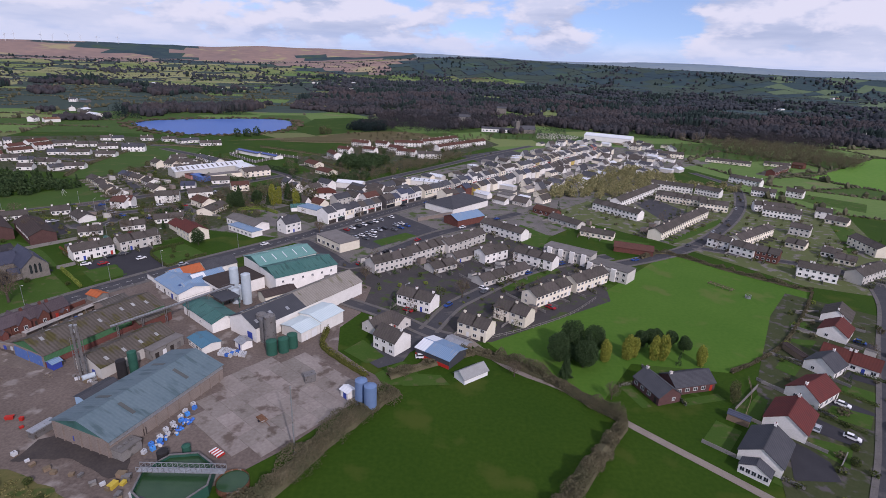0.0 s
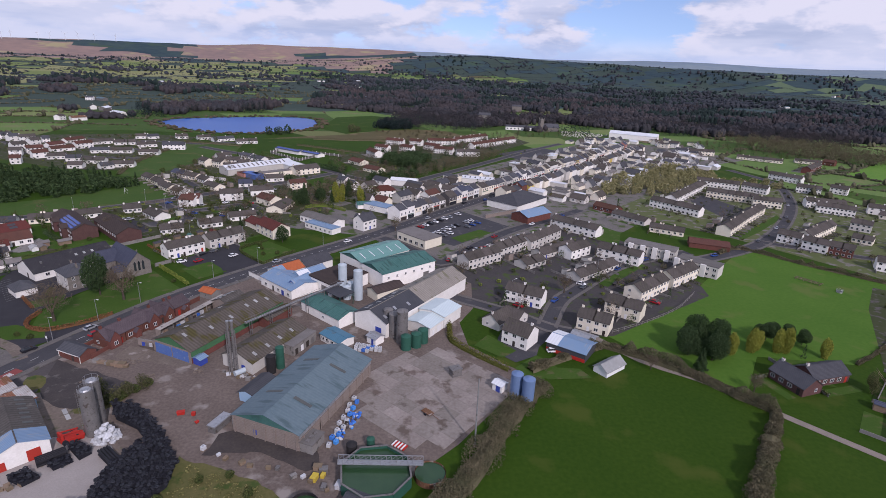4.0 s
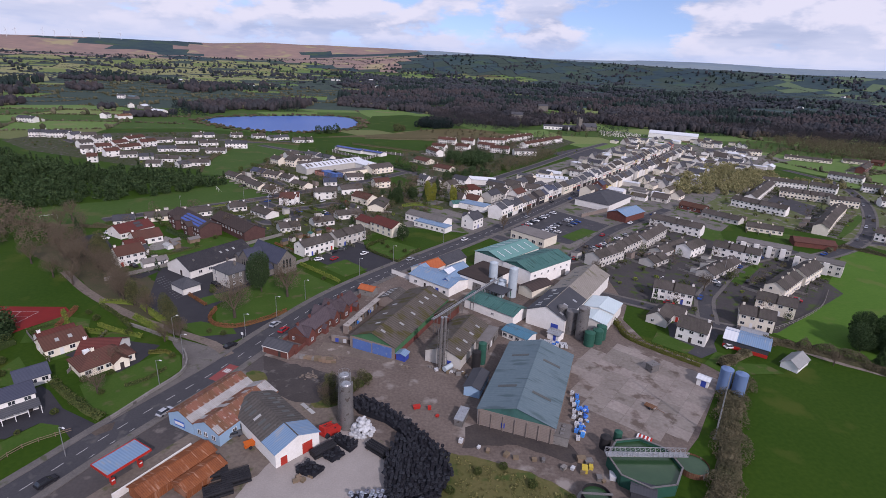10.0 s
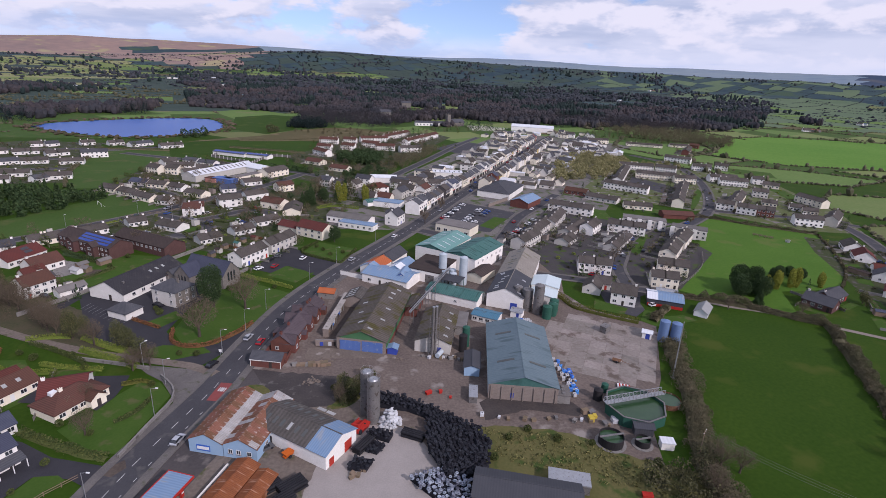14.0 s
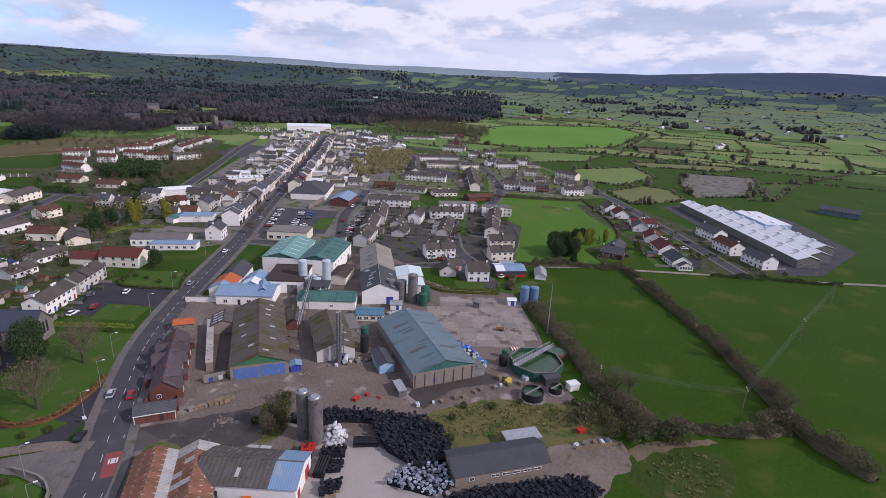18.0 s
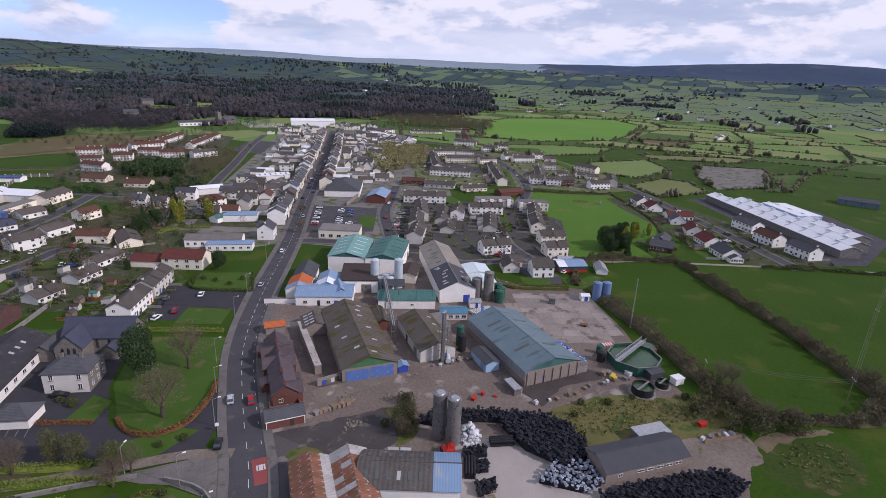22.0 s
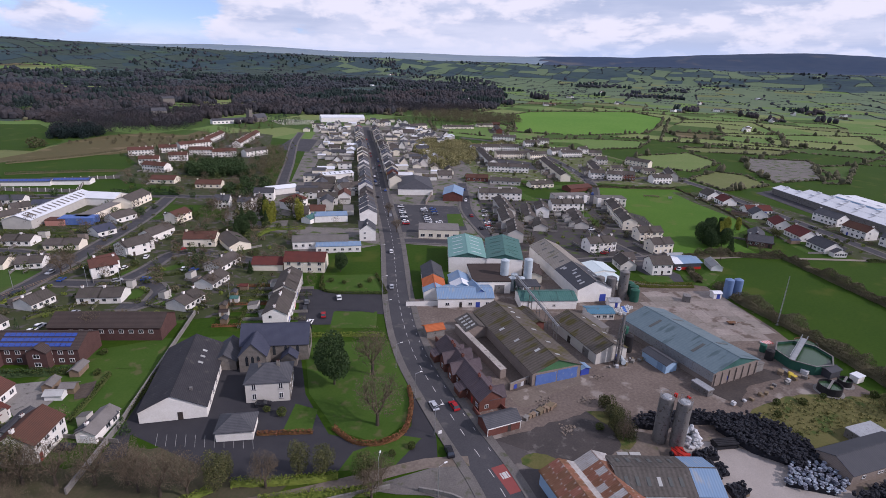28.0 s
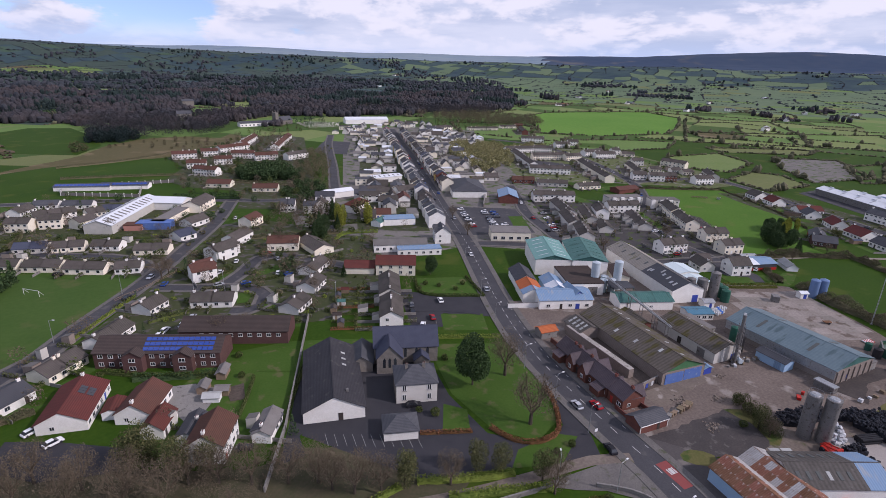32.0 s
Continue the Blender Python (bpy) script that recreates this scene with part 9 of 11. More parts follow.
TREES = {
    "evergreen": ((43, 151, 0.95), (36, 153.5, 0.95), (48, 159, 0.95), (65.6, 165.4, 0.6), (69.5, 167.4, 0.56), (73.5, 169.5, 0.58), (77.5, 168.8, 0.56), (81, 165, 0.52), (40.8, 159.8, 1.0), (-141, 318, 0.9), (-131, 245, 0.7), (-133, 328, 0.8)),
    "conifer": ((-140.7, 319.6, 1.2), (-117.3, 343.9, 1.1), (36.2, 144.4, 0.8), (39, 156, 1.0), (45, 155, 1.05), (-146, 316, 0.9), (-125, 327, 0.7), (-285, 226, 0.8), (-232, 97, 0.6), (-233, 104, 0.7), (-104, 328, 0.7), (-161, 267, 0.5)),
    "gold": ((51.3, 155.5, 1.35), (59.3, 158.3, 1.5), (62, 159.6, 1.3), (68.5, 159, 1.4), (71.5, 158.7, 1.45), (83.2, 156.4, 1.25), (-123, 329, 2.1), (-119, 331, 1.7), (-106, 325, 1.9), (62.5, 161, 0.9)),
    "ivy": ((-253.5, 193, 1.25), (-247.5, 190, 0.95), (85.9, 138.4, 0.7), (-257.8, 200.9, 1.25), (-260, 203, 1.15), (-218, 158, 1.0), (-202.8, 151, 0.95), (-199, 147, 0.9), (-194, 139, 0.95), (-137, 112, 0.8), (-256, 199, 1.0), (84.6, 136, 0.6), (-215, 160, 0.7)),
    "bare": ((-219.9, 312.2, 1.15), (-216, 315.5, 0.8), (-180, 153, 1.6), (-167.5, 172, 1.5), (-227, 164, 1.1), (-231, 172, 1.1), (-236, 176, 1.1), (-242, 181, 1.15), (-247, 186, 1.1), (-252, 190, 1.0), (-262, 197, 1.05), (-269, 203, 1.1),
             (-276, 212, 1.1), (-223, 160, 1.0), (-195, 135, 0.85), (-191, 137, 0.8), (-258, 186, 1.2), (-264, 192, 1.2), (-272, 198, 1.2), (-280, 207, 1.2), (-286, 216, 1.1), (-77, 273.7, 0.85), (-60, 302.6, 0.8), (-163, 317, 0.8),
             (-170, 295, 0.7), (-179, 262, 0.7), (-52, 66, 0.9), (-60, 59, 0.85), (-63, 51, 0.85), (-57, 46, 0.7), (-22, 31, 0.9), (-18, 36, 0.8), (-3, 57, 0.75), (3, 200, 0.9), (-40, 213, 0.75), (-198, 107, 0.75), (-210, 152, 0.9),
             (-230, 168, 0.9), (-221, 249, 0.9), (-214, 246, 0.8), (-48, 64, 0.8), (-237, 110, 0.8), (48, 134, 0.6), (20, 143, 0.6), (-138, 109, 0.6), (-202, 121, 0.6), (-300, 235, 1.2), (-295, 220, 1.2), (-305, 250, 1.1),
             (-288, 232, 1.1), (-262, 178, 1.0), (-250, 172, 1.0), (-280, 190, 1.1)),
    "shrub": ((-236, 135, 0.9), (-229, 150, 0.8), (-224, 146, 1.0), (-214, 146, 0.8), (-208, 138, 0.9), (-233, 118, 1.1), (-228, 112, 0.9), (-222, 104, 0.8), (-197, 107, 0.7), (-206, 90, 0.6), (-140, 238, 0.9), (-134, 226, 0.9), (-128, 228, 0.8), (-145, 236, 0.7), (-137, 233, 0.8), (-158, 190, 0.8), (-175, 190, 0.9), (-196, 172, 1.0), (-192, 189, 1.0), (-198, 176, 0.8), (-205, 112, 0.8), (-200, 116, 0.7),
              (-188, 126, 0.8), (-203, 98, 0.8), (108, 118, 0.9), (104, 112, 1.0), (111, 108, 0.8), (100, 130, 0.7), (-184, 142, 0.7), (-179, 141, 0.8), (-256, 248, 0.9), (-222, 233, 0.9), (-226, 222, 0.8), (90, 120, 0.8), (86, 116, 0.7),
              (-92, 88, 0.8), (-86, 83, 0.9), (-78, 80, 0.7), (-98, 86, 0.8), (-104, 80, 0.9), (-66, 70, 1.0), (-70, 66, 1.0), (-128.4, 119.6, 1.1), (-130.3, 116.5, 1.2), (-132.2, 113.5, 1.2), (-134.5, 111.1, 1.3), (-135.7, 109.3, 1.0), (-139, 115, 0.9)),
}
PLACES = {"evergreen": "near buildings", "conifer": "among gardens", "gold": "in a row by a lawn", "ivy": "beside the lane", "bare": "by a boundary", "shrub": "on rough grass or lawn"}
for kind, spots in TREES.items():
    for x, y, s in spots:
        tree(kind, x, y, s, where=PLACES[kind])
tree("evergreen", -178.5, 175, 1.12, 1.4, where="on the chapel lawn")

# garden shrubs through the estates
garden_q = [leaf_cloud(70, 1.0, 1.0, 0, 1.5, 0.5, 0.4) for _ in range(4)]
green_spots = []
gr = random.Random(44)
for poly, gap in (([(-255, 272), (-222, 308), (-172, 368), (-150, 365), (-120, 300), (-150, 250), (-185, 235), (-225, 257)], 7), ([(-275, 372), (-222, 322), (-185, 355), (-150, 400), (-205, 470), (-262, 470)], 8),
                  ([(62, 345), (150, 440), (300, 480), (290, 400), (200, 225), (125, 285)], 12), ([(-60, 222), (14, 300), (70, 240), (14, 164), (-36, 185)], 9), ([(-130, 395), (-20, 500), (40, 590), (-60, 600), (-150, 500)], 11),
                  ([(78, 95), (96, 145), (150, 225), (185, 200), (112, 70)], 9), ([(-520, 470), (-345, 390), (-306, 400), (-326, 560), (-400, 580)], 10)):
    green_spots += [p for p in scatter(poly, gap, 5) if gr.random() < 0.8]
grove("garden_shrubs", green_spots[::2], garden_q, "leaf", "scattered green garden shrubs between houses", 0.5, 1.3)
grove("garden_shrubs", green_spots[1::4], garden_q, "leaf_lime", "scattered bright green garden bushes between houses", 0.5, 1.1)
grove("garden_shrubs", green_spots[3::4], garden_q, "leaf_brown", "scattered bare brown garden bushes between houses", 0.6, 1.7)
for k in range(7):
    u = 1.5 + 5.6 * k
    bx, by = -175.5 + 0.6 * u - 0.8 * 6, 216.1 + 0.8 * u + 0.6 * 6
    hedge([(bx, by), (bx - 0.8 * 7, by + 0.6 * 7), (bx - 0.8 * 15, by + 0.6 * 15)], 0.8, 1.2, "leaf" if k % 3 else "beech", "clipped_hedge", "narrow clipped hedge between back gardens", dens=50, size=0.3, ragged=0.12, step=2)
lawn_geo = Geo()
for x, y in green_spots[::1]:
    a, w, l = radians(45 + gr.choice((0, 90)) + gr.uniform(-5, 5)), gr.uniform(2.5, 6), gr.uniform(4, 10)
    c, s_ = math.cos(a), math.sin(a)
    z = 0.022 + 0.0007 * (len(lawn_geo.f) % 30)
    lawn_geo.poly([(x + c * u - s_ * v, y + s_ * u + c * v, z) for u, v in ((-l / 2, -w / 2), (l / 2, -w / 2), (l / 2, w / 2), (-l / 2, w / 2))])
tagged(new("garden_lawns", LAWNS.mesh("garden_lawns", M["lawn"])), "back and front garden lawns of the rows of houses", "lawn", "", "stuff")
tagged(new("garden_lawns", lawn_geo.mesh("garden_lawns", M["lawn"])), "small garden lawns between the houses of the estates", "lawn", "", "stuff")

tagged(new("plot_hedges", quads_mesh("plot_hedges", cards(np.concatenate(PLOT_HEDGES), 0.42), M["leaf_plot"])), "clipped green hedges between the house plots", "hedge", "", "stuff")
small_bare = [leaf_cloud(210, 2.0, 2.0, 0.6, 5.6, 0.34, 0.5, hollow=0.25) for _ in range(4)]
small_green = [leaf_cloud(230, 1.6, 1.6, 0.2, 4.8, 0.42, 0.5, hollow=0.4) for _ in range(4)]
small_cone = [leaf_cloud(200, 1.5, 1.5, 0.1, 6.0, 0.42, shape="cone") for _ in range(3)]
TOWN_TREES = scatter([(-140, 545), (-60, 535), (-15, 575), (25, 660), (-15, 690), (-60, 630), (-130, 605)], 14, 61) + scatter([(-170, 470), (-120, 500), (-60, 520), (-75, 450), (-130, 420)], 17, 62) + scatter([(10, 670), (60, 700), (120, 730), (110, 790), (30, 760), (-20, 710)], 15, 63) + scatter([(230, 640), (330, 610), (400, 640), (390, 720), (280, 740)], 13, 64) + scatter([(-82, 290), (-35, 358), (25, 442), (95, 552), (150, 640), (112, 655), (60, 575), (5, 490), (-45, 420), (-100, 345), (-118, 318)], 21, 51) + scatter([(2, 372), (30, 410), (90, 498), (160, 600), (235, 640), (232, 560), (160, 505), (92, 405), (40, 345)], 20, 52)
GARDEN_TREES = PLOT_TREES + TOWN_TREES + scatter([(-200, 300), (-160, 372), (-120, 400), (-95, 340), (-120, 300), (-150, 262)], 15, 53)
grove("garden_trees", GARDEN_TREES[::2], small_bare, "twig", "small bare garden trees between the houses", 0.7, 1.3)
grove("garden_trees", GARDEN_TREES[1::4], small_green, "leaf", "small green garden trees between the houses", 0.7, 1.3)
grove("garden_trees", GARDEN_TREES[3::4], small_cone, "leaf_dark", "small dark conifers between the houses", 0.6, 1.3)

# the darker gardens north-west of the main street
hedge([(-172, 446), (-155, 435), (-138, 422)], 4.0, 4.2, "leaf_dark", "hedge", "tall dark evergreen hedge beside bungalows", dens=20, size=0.9, ragged=0.2)
hedge([(-124, 336), (-108, 328), (-92, 322)], 2.2, 2.6, "leaf", "hedge", "green garden hedge behind the shops", dens=30, size=0.6, ragged=0.3)
hedge([(-172, 340), (-150, 330), (-128, 318)], 2.0, 2.6, "leaf_brown", "hedge", "brown garden hedge between houses", dens=30, size=0.6, ragged=0.5)
bushy = [leaf_cloud(420, 2.6, 2.6, 0, 5.4, 0.62, 0.5, hollow=0.4) for _ in range(4)]
haze = [leaf_cloud(420, 3.0, 3.0, 0.8, 7.5, 0.40, 0.5, hollow=0.25) for _ in range(4)]
WEST_GARDENS = scatter([(-165, 470), (-135, 520), (-128, 600), (-90, 640), (-20, 690), (35, 690), (-20, 545), (-90, 395), (-150, 400)], 13, 71) + scatter([(-205, 330), (-160, 372), (-130, 392), (-95, 345), (-118, 300), (-150, 268), (-195, 275)], 12, 72) + scatter([(-275, 372), (-222, 322), (-185, 355), (-150, 400), (-205, 470), (-262, 470)], 15, 73)
wg = random.Random(9)
wg.shuffle(WEST_GARDENS)
grove("garden_trees", WEST_GARDENS[::3], haze, "twig", "bare brown trees in the gardens", 0.6, 1.2)
grove("garden_bushes", WEST_GARDENS[1::3], bushy, "leaf", "dull green bushes in the gardens", 0.4, 1.0)
grove("garden_bushes", WEST_GARDENS[2::3], bushy, "leaf_dark", "dark evergreen bushes in the gardens", 0.35, 1.0)
grove("scrub", scatter([(-36, 541), (8, 566), (-31, 485), (-77, 410), (-97, 403), (-78, 458)], 6, 74), haze, "leaf_brown", "brown scrub on the slope beside the back road", 0.4, 0.8)
grove("tall_trees", [(317, 787), (330, 774), (340, 785), (355, 790), (360, 745), (381, 725), (395, 735), (372, 760)], haze, "twig", "tall pale bare trees at the end of town", 1.6, 2.4)
grove("scrub", scatter([(-160, 690), (-100, 735), (-50, 715), (-40, 660), (-90, 640)], 15, 75), bushy, "leaf_brown", "scattered scrub on the bog", 0.3, 0.8)
grove("tall_trees", [(-116, 347), (-101, 339), (-134, 335), (-182, 679), (-175, 683)], bushy, "leaf_olive2", "large olive-green trees above the gardens", 1.5, 2.0)
stones = Geo()
for x, y in scatter([(98, 740), (110, 800), (140, 808), (172, 776), (140, 732)], 4.5, 76):
    h, w = wg.uniform(0.9, 1.8), wg.uniform(0.6, 1.1)
    stones.box(x - w / 2, y - 0.1, 0, x + w / 2, y + 0.1, h)
tagged(new("headstones", stones.mesh("headstones", M["g"])), "rows of pale headstones in the churchyard", "headstone", "", "stuff")

# thickets, plantation and woods
bush_q = [leaf_cloud(300, 3.2, 3.2, 0, 5.5, 0.95, 0.5) for _ in range(4)]
bare_q = [leaf_cloud(230, 3.6, 3.6, 1.5, 9.5, 0.62, 0.5, hollow=0.3) for _ in range(5)]
con_q = [leaf_cloud(240, 2.6, 2.6, 0, 10, 1.2, shape="cone") for _ in range(4)]
ever_q = [leaf_cloud(300, 3.6, 3.6, 0.2, 8.5, 1.1, 0.5) for _ in range(4)]
grove("scrub", scatter([(-290, 214), (-262, 204), (-238, 184), (-226, 180), (-212, 160), (-214, 155), (-240, 171), (-262, 189), (-288, 205)], 4.8, 27), [leaf_cloud(620, 2.4, 2.4, 0.2, 6.0, 0.17, 0.5, hollow=0.2) for _ in range(4)], "twig", "bare brown scrub under the trees", 0.6, 1.3)
grove("scrub", [(-71.5, 63.7), (-63.7, 65.0), (-66.6, 60.0), (-70.0, 55.9), (-64.8, 55.3), (-67.5, 50.9), (-63.1, 50.7), (-59.8, 60.3), (-55.9, 66.9), (-58.7, 54.1), (-59.5, 46.4), (-57.4, 44.0)], [leaf_cloud(650, 3.0, 3.0, 0, 5.5, 0.45, 0.5, hollow=0.3) for _ in range(3)], "leaf_olive2", "tall olive-brown scrub bushes at the field corner", 0.8, 1.2)
grove("scrub", [(-131, 115), (-133, 112), (-135, 109), (-137, 107.5), (-128.5, 118), (-130, 119.5), (-132.5, 116), (-138.5, 110)], [leaf_cloud(700, 2.3, 2.3, 0, 5.4, 0.36, 0.5, hollow=0.3) for _ in range(3)], "leaf_olive2", "overgrown bushes beside the silos", 0.5, 0.95)
grove("scrub", [(-44.9, 36.9), (-41.3, 34.2), (-33.2, 33.1), (-27.7, 32.5), (-21.9, 31.9), (-27.2, 28.7), (-28.3, 26.0), (-36.3, 30.5), (-0.9, 54.4), (1.1, 58.4), (-26.7, 18.3), (-27.3, 12.7)], [leaf_cloud(600, 2.8, 2.8, 0, 4.5, 0.42, 0.5, hollow=0.3) for _ in range(3)], "leaf_brown", "brown scrub bushes in the field hedge", 0.7, 1.1)
tuft_q = [leaf_cloud(12, 0.6, 0.6, 0, 0.5, 0.36, 0.3, hollow=0.1) for _ in range(4)]
grove("tussocks", scatter([(-103, 91), (-86, 86), (-71, 74), (-67, 65), (-78, 65), (-92, 73), (-103, 79)], 1.35, 21) + scatter([(-75, 44), (-64, 44), (-58, 38), (-56, 33), (-64, 29), (-76, 33)], 1.6, 22) + scatter([(-68, 73), (-60, 67), (-58, 62), (-64, 59), (-72, 62)], 1.2, 23), tuft_q, "tussock", "yellow-green tussocks of rough grass", 0.6, 1.4)
grove("thicket", scatter([(107, 473), (150, 520), (178, 525), (201, 488), (150, 420), (107, 396), (67, 390), (80, 430)], 7.0, 2), bush_q, "leaf_olive", "olive-green thicket of bushes behind the main street", 0.7, 1.2)
grove("thicket", scatter([(130, 450), (180, 470), (240, 470), (230, 440), (190, 445)], 8, 4), bush_q, "leaf_olive", "bushes between terraces", 0.6, 1.0)
grove("plantation", scatter([(-475, 400), (-410, 372), (-357, 356), (-309, 362), (-288, 355), (-279, 348), (-261, 347), (-262, 336), (-311, 287), (-341, 263), (-420, 300)], 7.0, 6), ever_q + con_q, "leaf_dark", "dense dark green plantation behind the playing field", 0.7, 1.15)
grove("evergreen_clump", scatter([(-118, 481), (-101, 458), (-78, 452), (-70, 500), (-92, 510)], 5, 8), ever_q, "leaf_dark", "clump of dark evergreen trees", 0.8, 1.1)
grove("evergreen_clump", scatter([(-110, 380), (-90, 400), (-70, 420), (-85, 440), (-118, 408)], 7, 9), bush_q, "leaf_dark", "clump of dark bushes", 0.6, 1.0)
grove("bare_clump", scatter([(-145, 330), (-120, 345), (-105, 365), (-120, 385), (-150, 360)], 8, 10), bare_q, "twig", "group of bare garden trees", 0.6, 0.9)
grove("bare_clump", scatter([(-60, 440), (-30, 485), (10, 555), (-5, 560), (-45, 500), (-72, 455)], 7, 12), bare_q, "leaf_brown", "line of bare trees beside the back road", 0.6, 0.9)
grove("bare_clump", scatter([(-345, 268), (-300, 228), (-285, 215), (-300, 195), (-345, 235)], 8, 13), bare_q, "twig", "belt of bare trees beyond the gardens", 0.9, 1.2)
grove("bare_clump", scatter([(360, 610), (430, 590), (480, 640), (470, 740), (380, 790), (330, 740)], 10, 15), bare_q, "leaf_brown", "bare trees at the edge of the estate", 1.0, 1.5)
FRONT_WOOD = [(-162, 738), (-136, 724), (-103, 746), (-64, 740), (-46, 718), (-6, 772), (36, 850), (132, 900), (232, 880), (343, 884), (404, 775), (474, 750), (560, 800), (480, 930), (200, 990), (-20, 960), (-138, 940), (-142, 850), (-150, 790)]
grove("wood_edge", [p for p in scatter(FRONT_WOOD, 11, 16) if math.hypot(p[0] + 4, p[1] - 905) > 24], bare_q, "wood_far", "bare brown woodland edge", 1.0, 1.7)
grove("wood_edge", scatter([(-162, 735), (-136, 722), (-110, 742), (-120, 790), (-152, 780)], 7, 17), ever_q, "wood_dark", "dark evergreen trees at the corner of the wood", 1.0, 1.5)

wr = random.Random(77)
FRONT = ((-12, 1010), (-4, 935), (-1.5, 905), (-0.5, 740), (4, 730), (7, 770), (11, 850), (16, 930), (22, 900), (30, 880), (36, 860), (40, 760), (42, 900), (46, 1500))
near_w, mid_w, far_w, dark_near, dark_w = [], [], [], [], []
for lo, hi, count in ((780, 1150, 9500), (1150, 1700, 12000), (1700, 3300, 17000)):
    for _ in range(count):
        az = wr.uniform(-46, 92)
        r = math.sqrt(wr.uniform(lo ** 2, hi ** 2))
        x, y = -120 + r * math.sin(radians(az)), 20 + r * math.cos(radians(az))
        n = noise.noise((x * 0.0034, y * 0.0034, 1.0)) + 0.5 * noise.noise((x * 0.011, y * 0.011, 4.0))
        wooded = -12 < az < 46 and r > float(np.interp(az, [a for a, _ in FRONT], [b for _, b in FRONT])) and r < 2500
        if not wooded and (r > 2550 and wr.random() < 0.6 or az < -4 and r > 1700 and wr.random() < 0.45):
            continue
        if wooded and n < -0.36 or not wooded and n < ((0.14 if r > 1150 else 0.34) if az < 46 else 0.42 if r > 1300 else 0.62):
            continue
        if math.hypot(x + 4, y - 905) < 24 or -455 < x < -220 and 600 < y < 850 or 280 < x < 960 and 330 < y < 760:
            continue
        k = 1.0 if r < 1700 else 1.45
        tall = 1 + 0.55 * noise.noise((x * 0.009, y * 0.009, 6.0)) + 0.3 * noise.noise((x * 0.03, y * 0.03, 2.0))
        spot = (x, y, rise(x, y) - 0.5, wr.uniform(3.6, 5.6) * k, wr.uniform(9, 14) * tall)
        dark = noise.noise((x * 0.006, y * 0.006, 9.0)) + 0.6 * noise.noise((x * 0.02, y * 0.02, 5.0)) > 0.14
        if r < 1150:
            (dark_near if dark else near_w).append(spot)
        elif dark:
            dark_w.append(spot)
        else:
            (mid_w if r < 1700 else far_w).append(spot)


def twig_wood(name, spots, m, label, per, size, cone=False):
    """A wood of many trees, each a spray of twig cards whose height and spread are its own."""
    res = []
    for x, y, z, rad, h in spots:
        t = prng.rand(per) ** (1.2 if cone else 0.7)
        a = prng.rand(per) * 6.28
        spread = (1 - t) * 0.9 + 0.08 if cone else np.sin(np.clip(t * 0.9 + 0.18, 0, 1) * np.pi) * 0.55 + 0.45
        rr = spread * np.sqrt(prng.rand(per)) * rad
        res.append(np.stack([x + rr * np.cos(a), y + rr * np.sin(a), z + 0.8 + t * h], 1))
    tagged(new(name, quads_mesh(name, cards(np.concatenate(res), size), M[m])), label, "trees", "", "stuff")


# cloud shade over the wood sits in the wood_far colour
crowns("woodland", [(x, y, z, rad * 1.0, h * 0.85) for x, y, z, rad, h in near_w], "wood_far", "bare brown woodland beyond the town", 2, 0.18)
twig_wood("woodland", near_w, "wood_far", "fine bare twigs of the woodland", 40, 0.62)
twig_wood("conifer_woodland", dark_near, "wood_dark", "dark conifers in the woodland", 60, 1.05, True)
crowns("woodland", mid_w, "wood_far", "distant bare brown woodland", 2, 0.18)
# farthest crowns take the haze-tinted copy
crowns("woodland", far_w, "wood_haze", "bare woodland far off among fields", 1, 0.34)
crowns("conifer_woodland", [(x, y, z, rad * 0.75, h * 1.1) for x, y, z, rad, h in dark_w], "wood_dark", "distant dark conifer woodland", 1, 0.34)

grove("bare_clump", [(-262, 628), (-256, 622), (-250, 634), (-268, 620)], ever_q, "leaf_dark", "dark evergreen clump on the lake shore", 1.0, 1.4)
# field hedges out to the hills
EAST = ([(345, 535), (440, 620), (530, 705), (640, 740), (800, 690), (880, 640), (800, 531), (640, 465), (513, 424), (392, 466)], [(261, 491), (374, 434), (425, 377), (353, 356), (275, 386), (236, 452)], [(293, 329), (371, 304), (328, 255), (252, 251), (240, 294)],
        [(408, 331), (514, 235), (450, 233), (386, 304)], [(390, 254), (434, 202), (333, 156), (265, 187), (318, 225)], [(391, 188), (451, 162), (315, 145), (299, 157)], [(274, 239), (277, 214), (244, 186), (190, 201), (217, 240)],
        [(560, 420), (800, 520), (900, 400), (700, 300)], [(440, 370), (560, 420), (700, 300), (540, 250)], [(540, 250), (700, 300), (820, 210), (600, 150)], [(460, 160), (600, 150), (720, 80), (520, 40)], [(280, 480), (300, 520), (380, 560), (420, 640), (330, 700), (250, 600)])
hs, hf = [], []
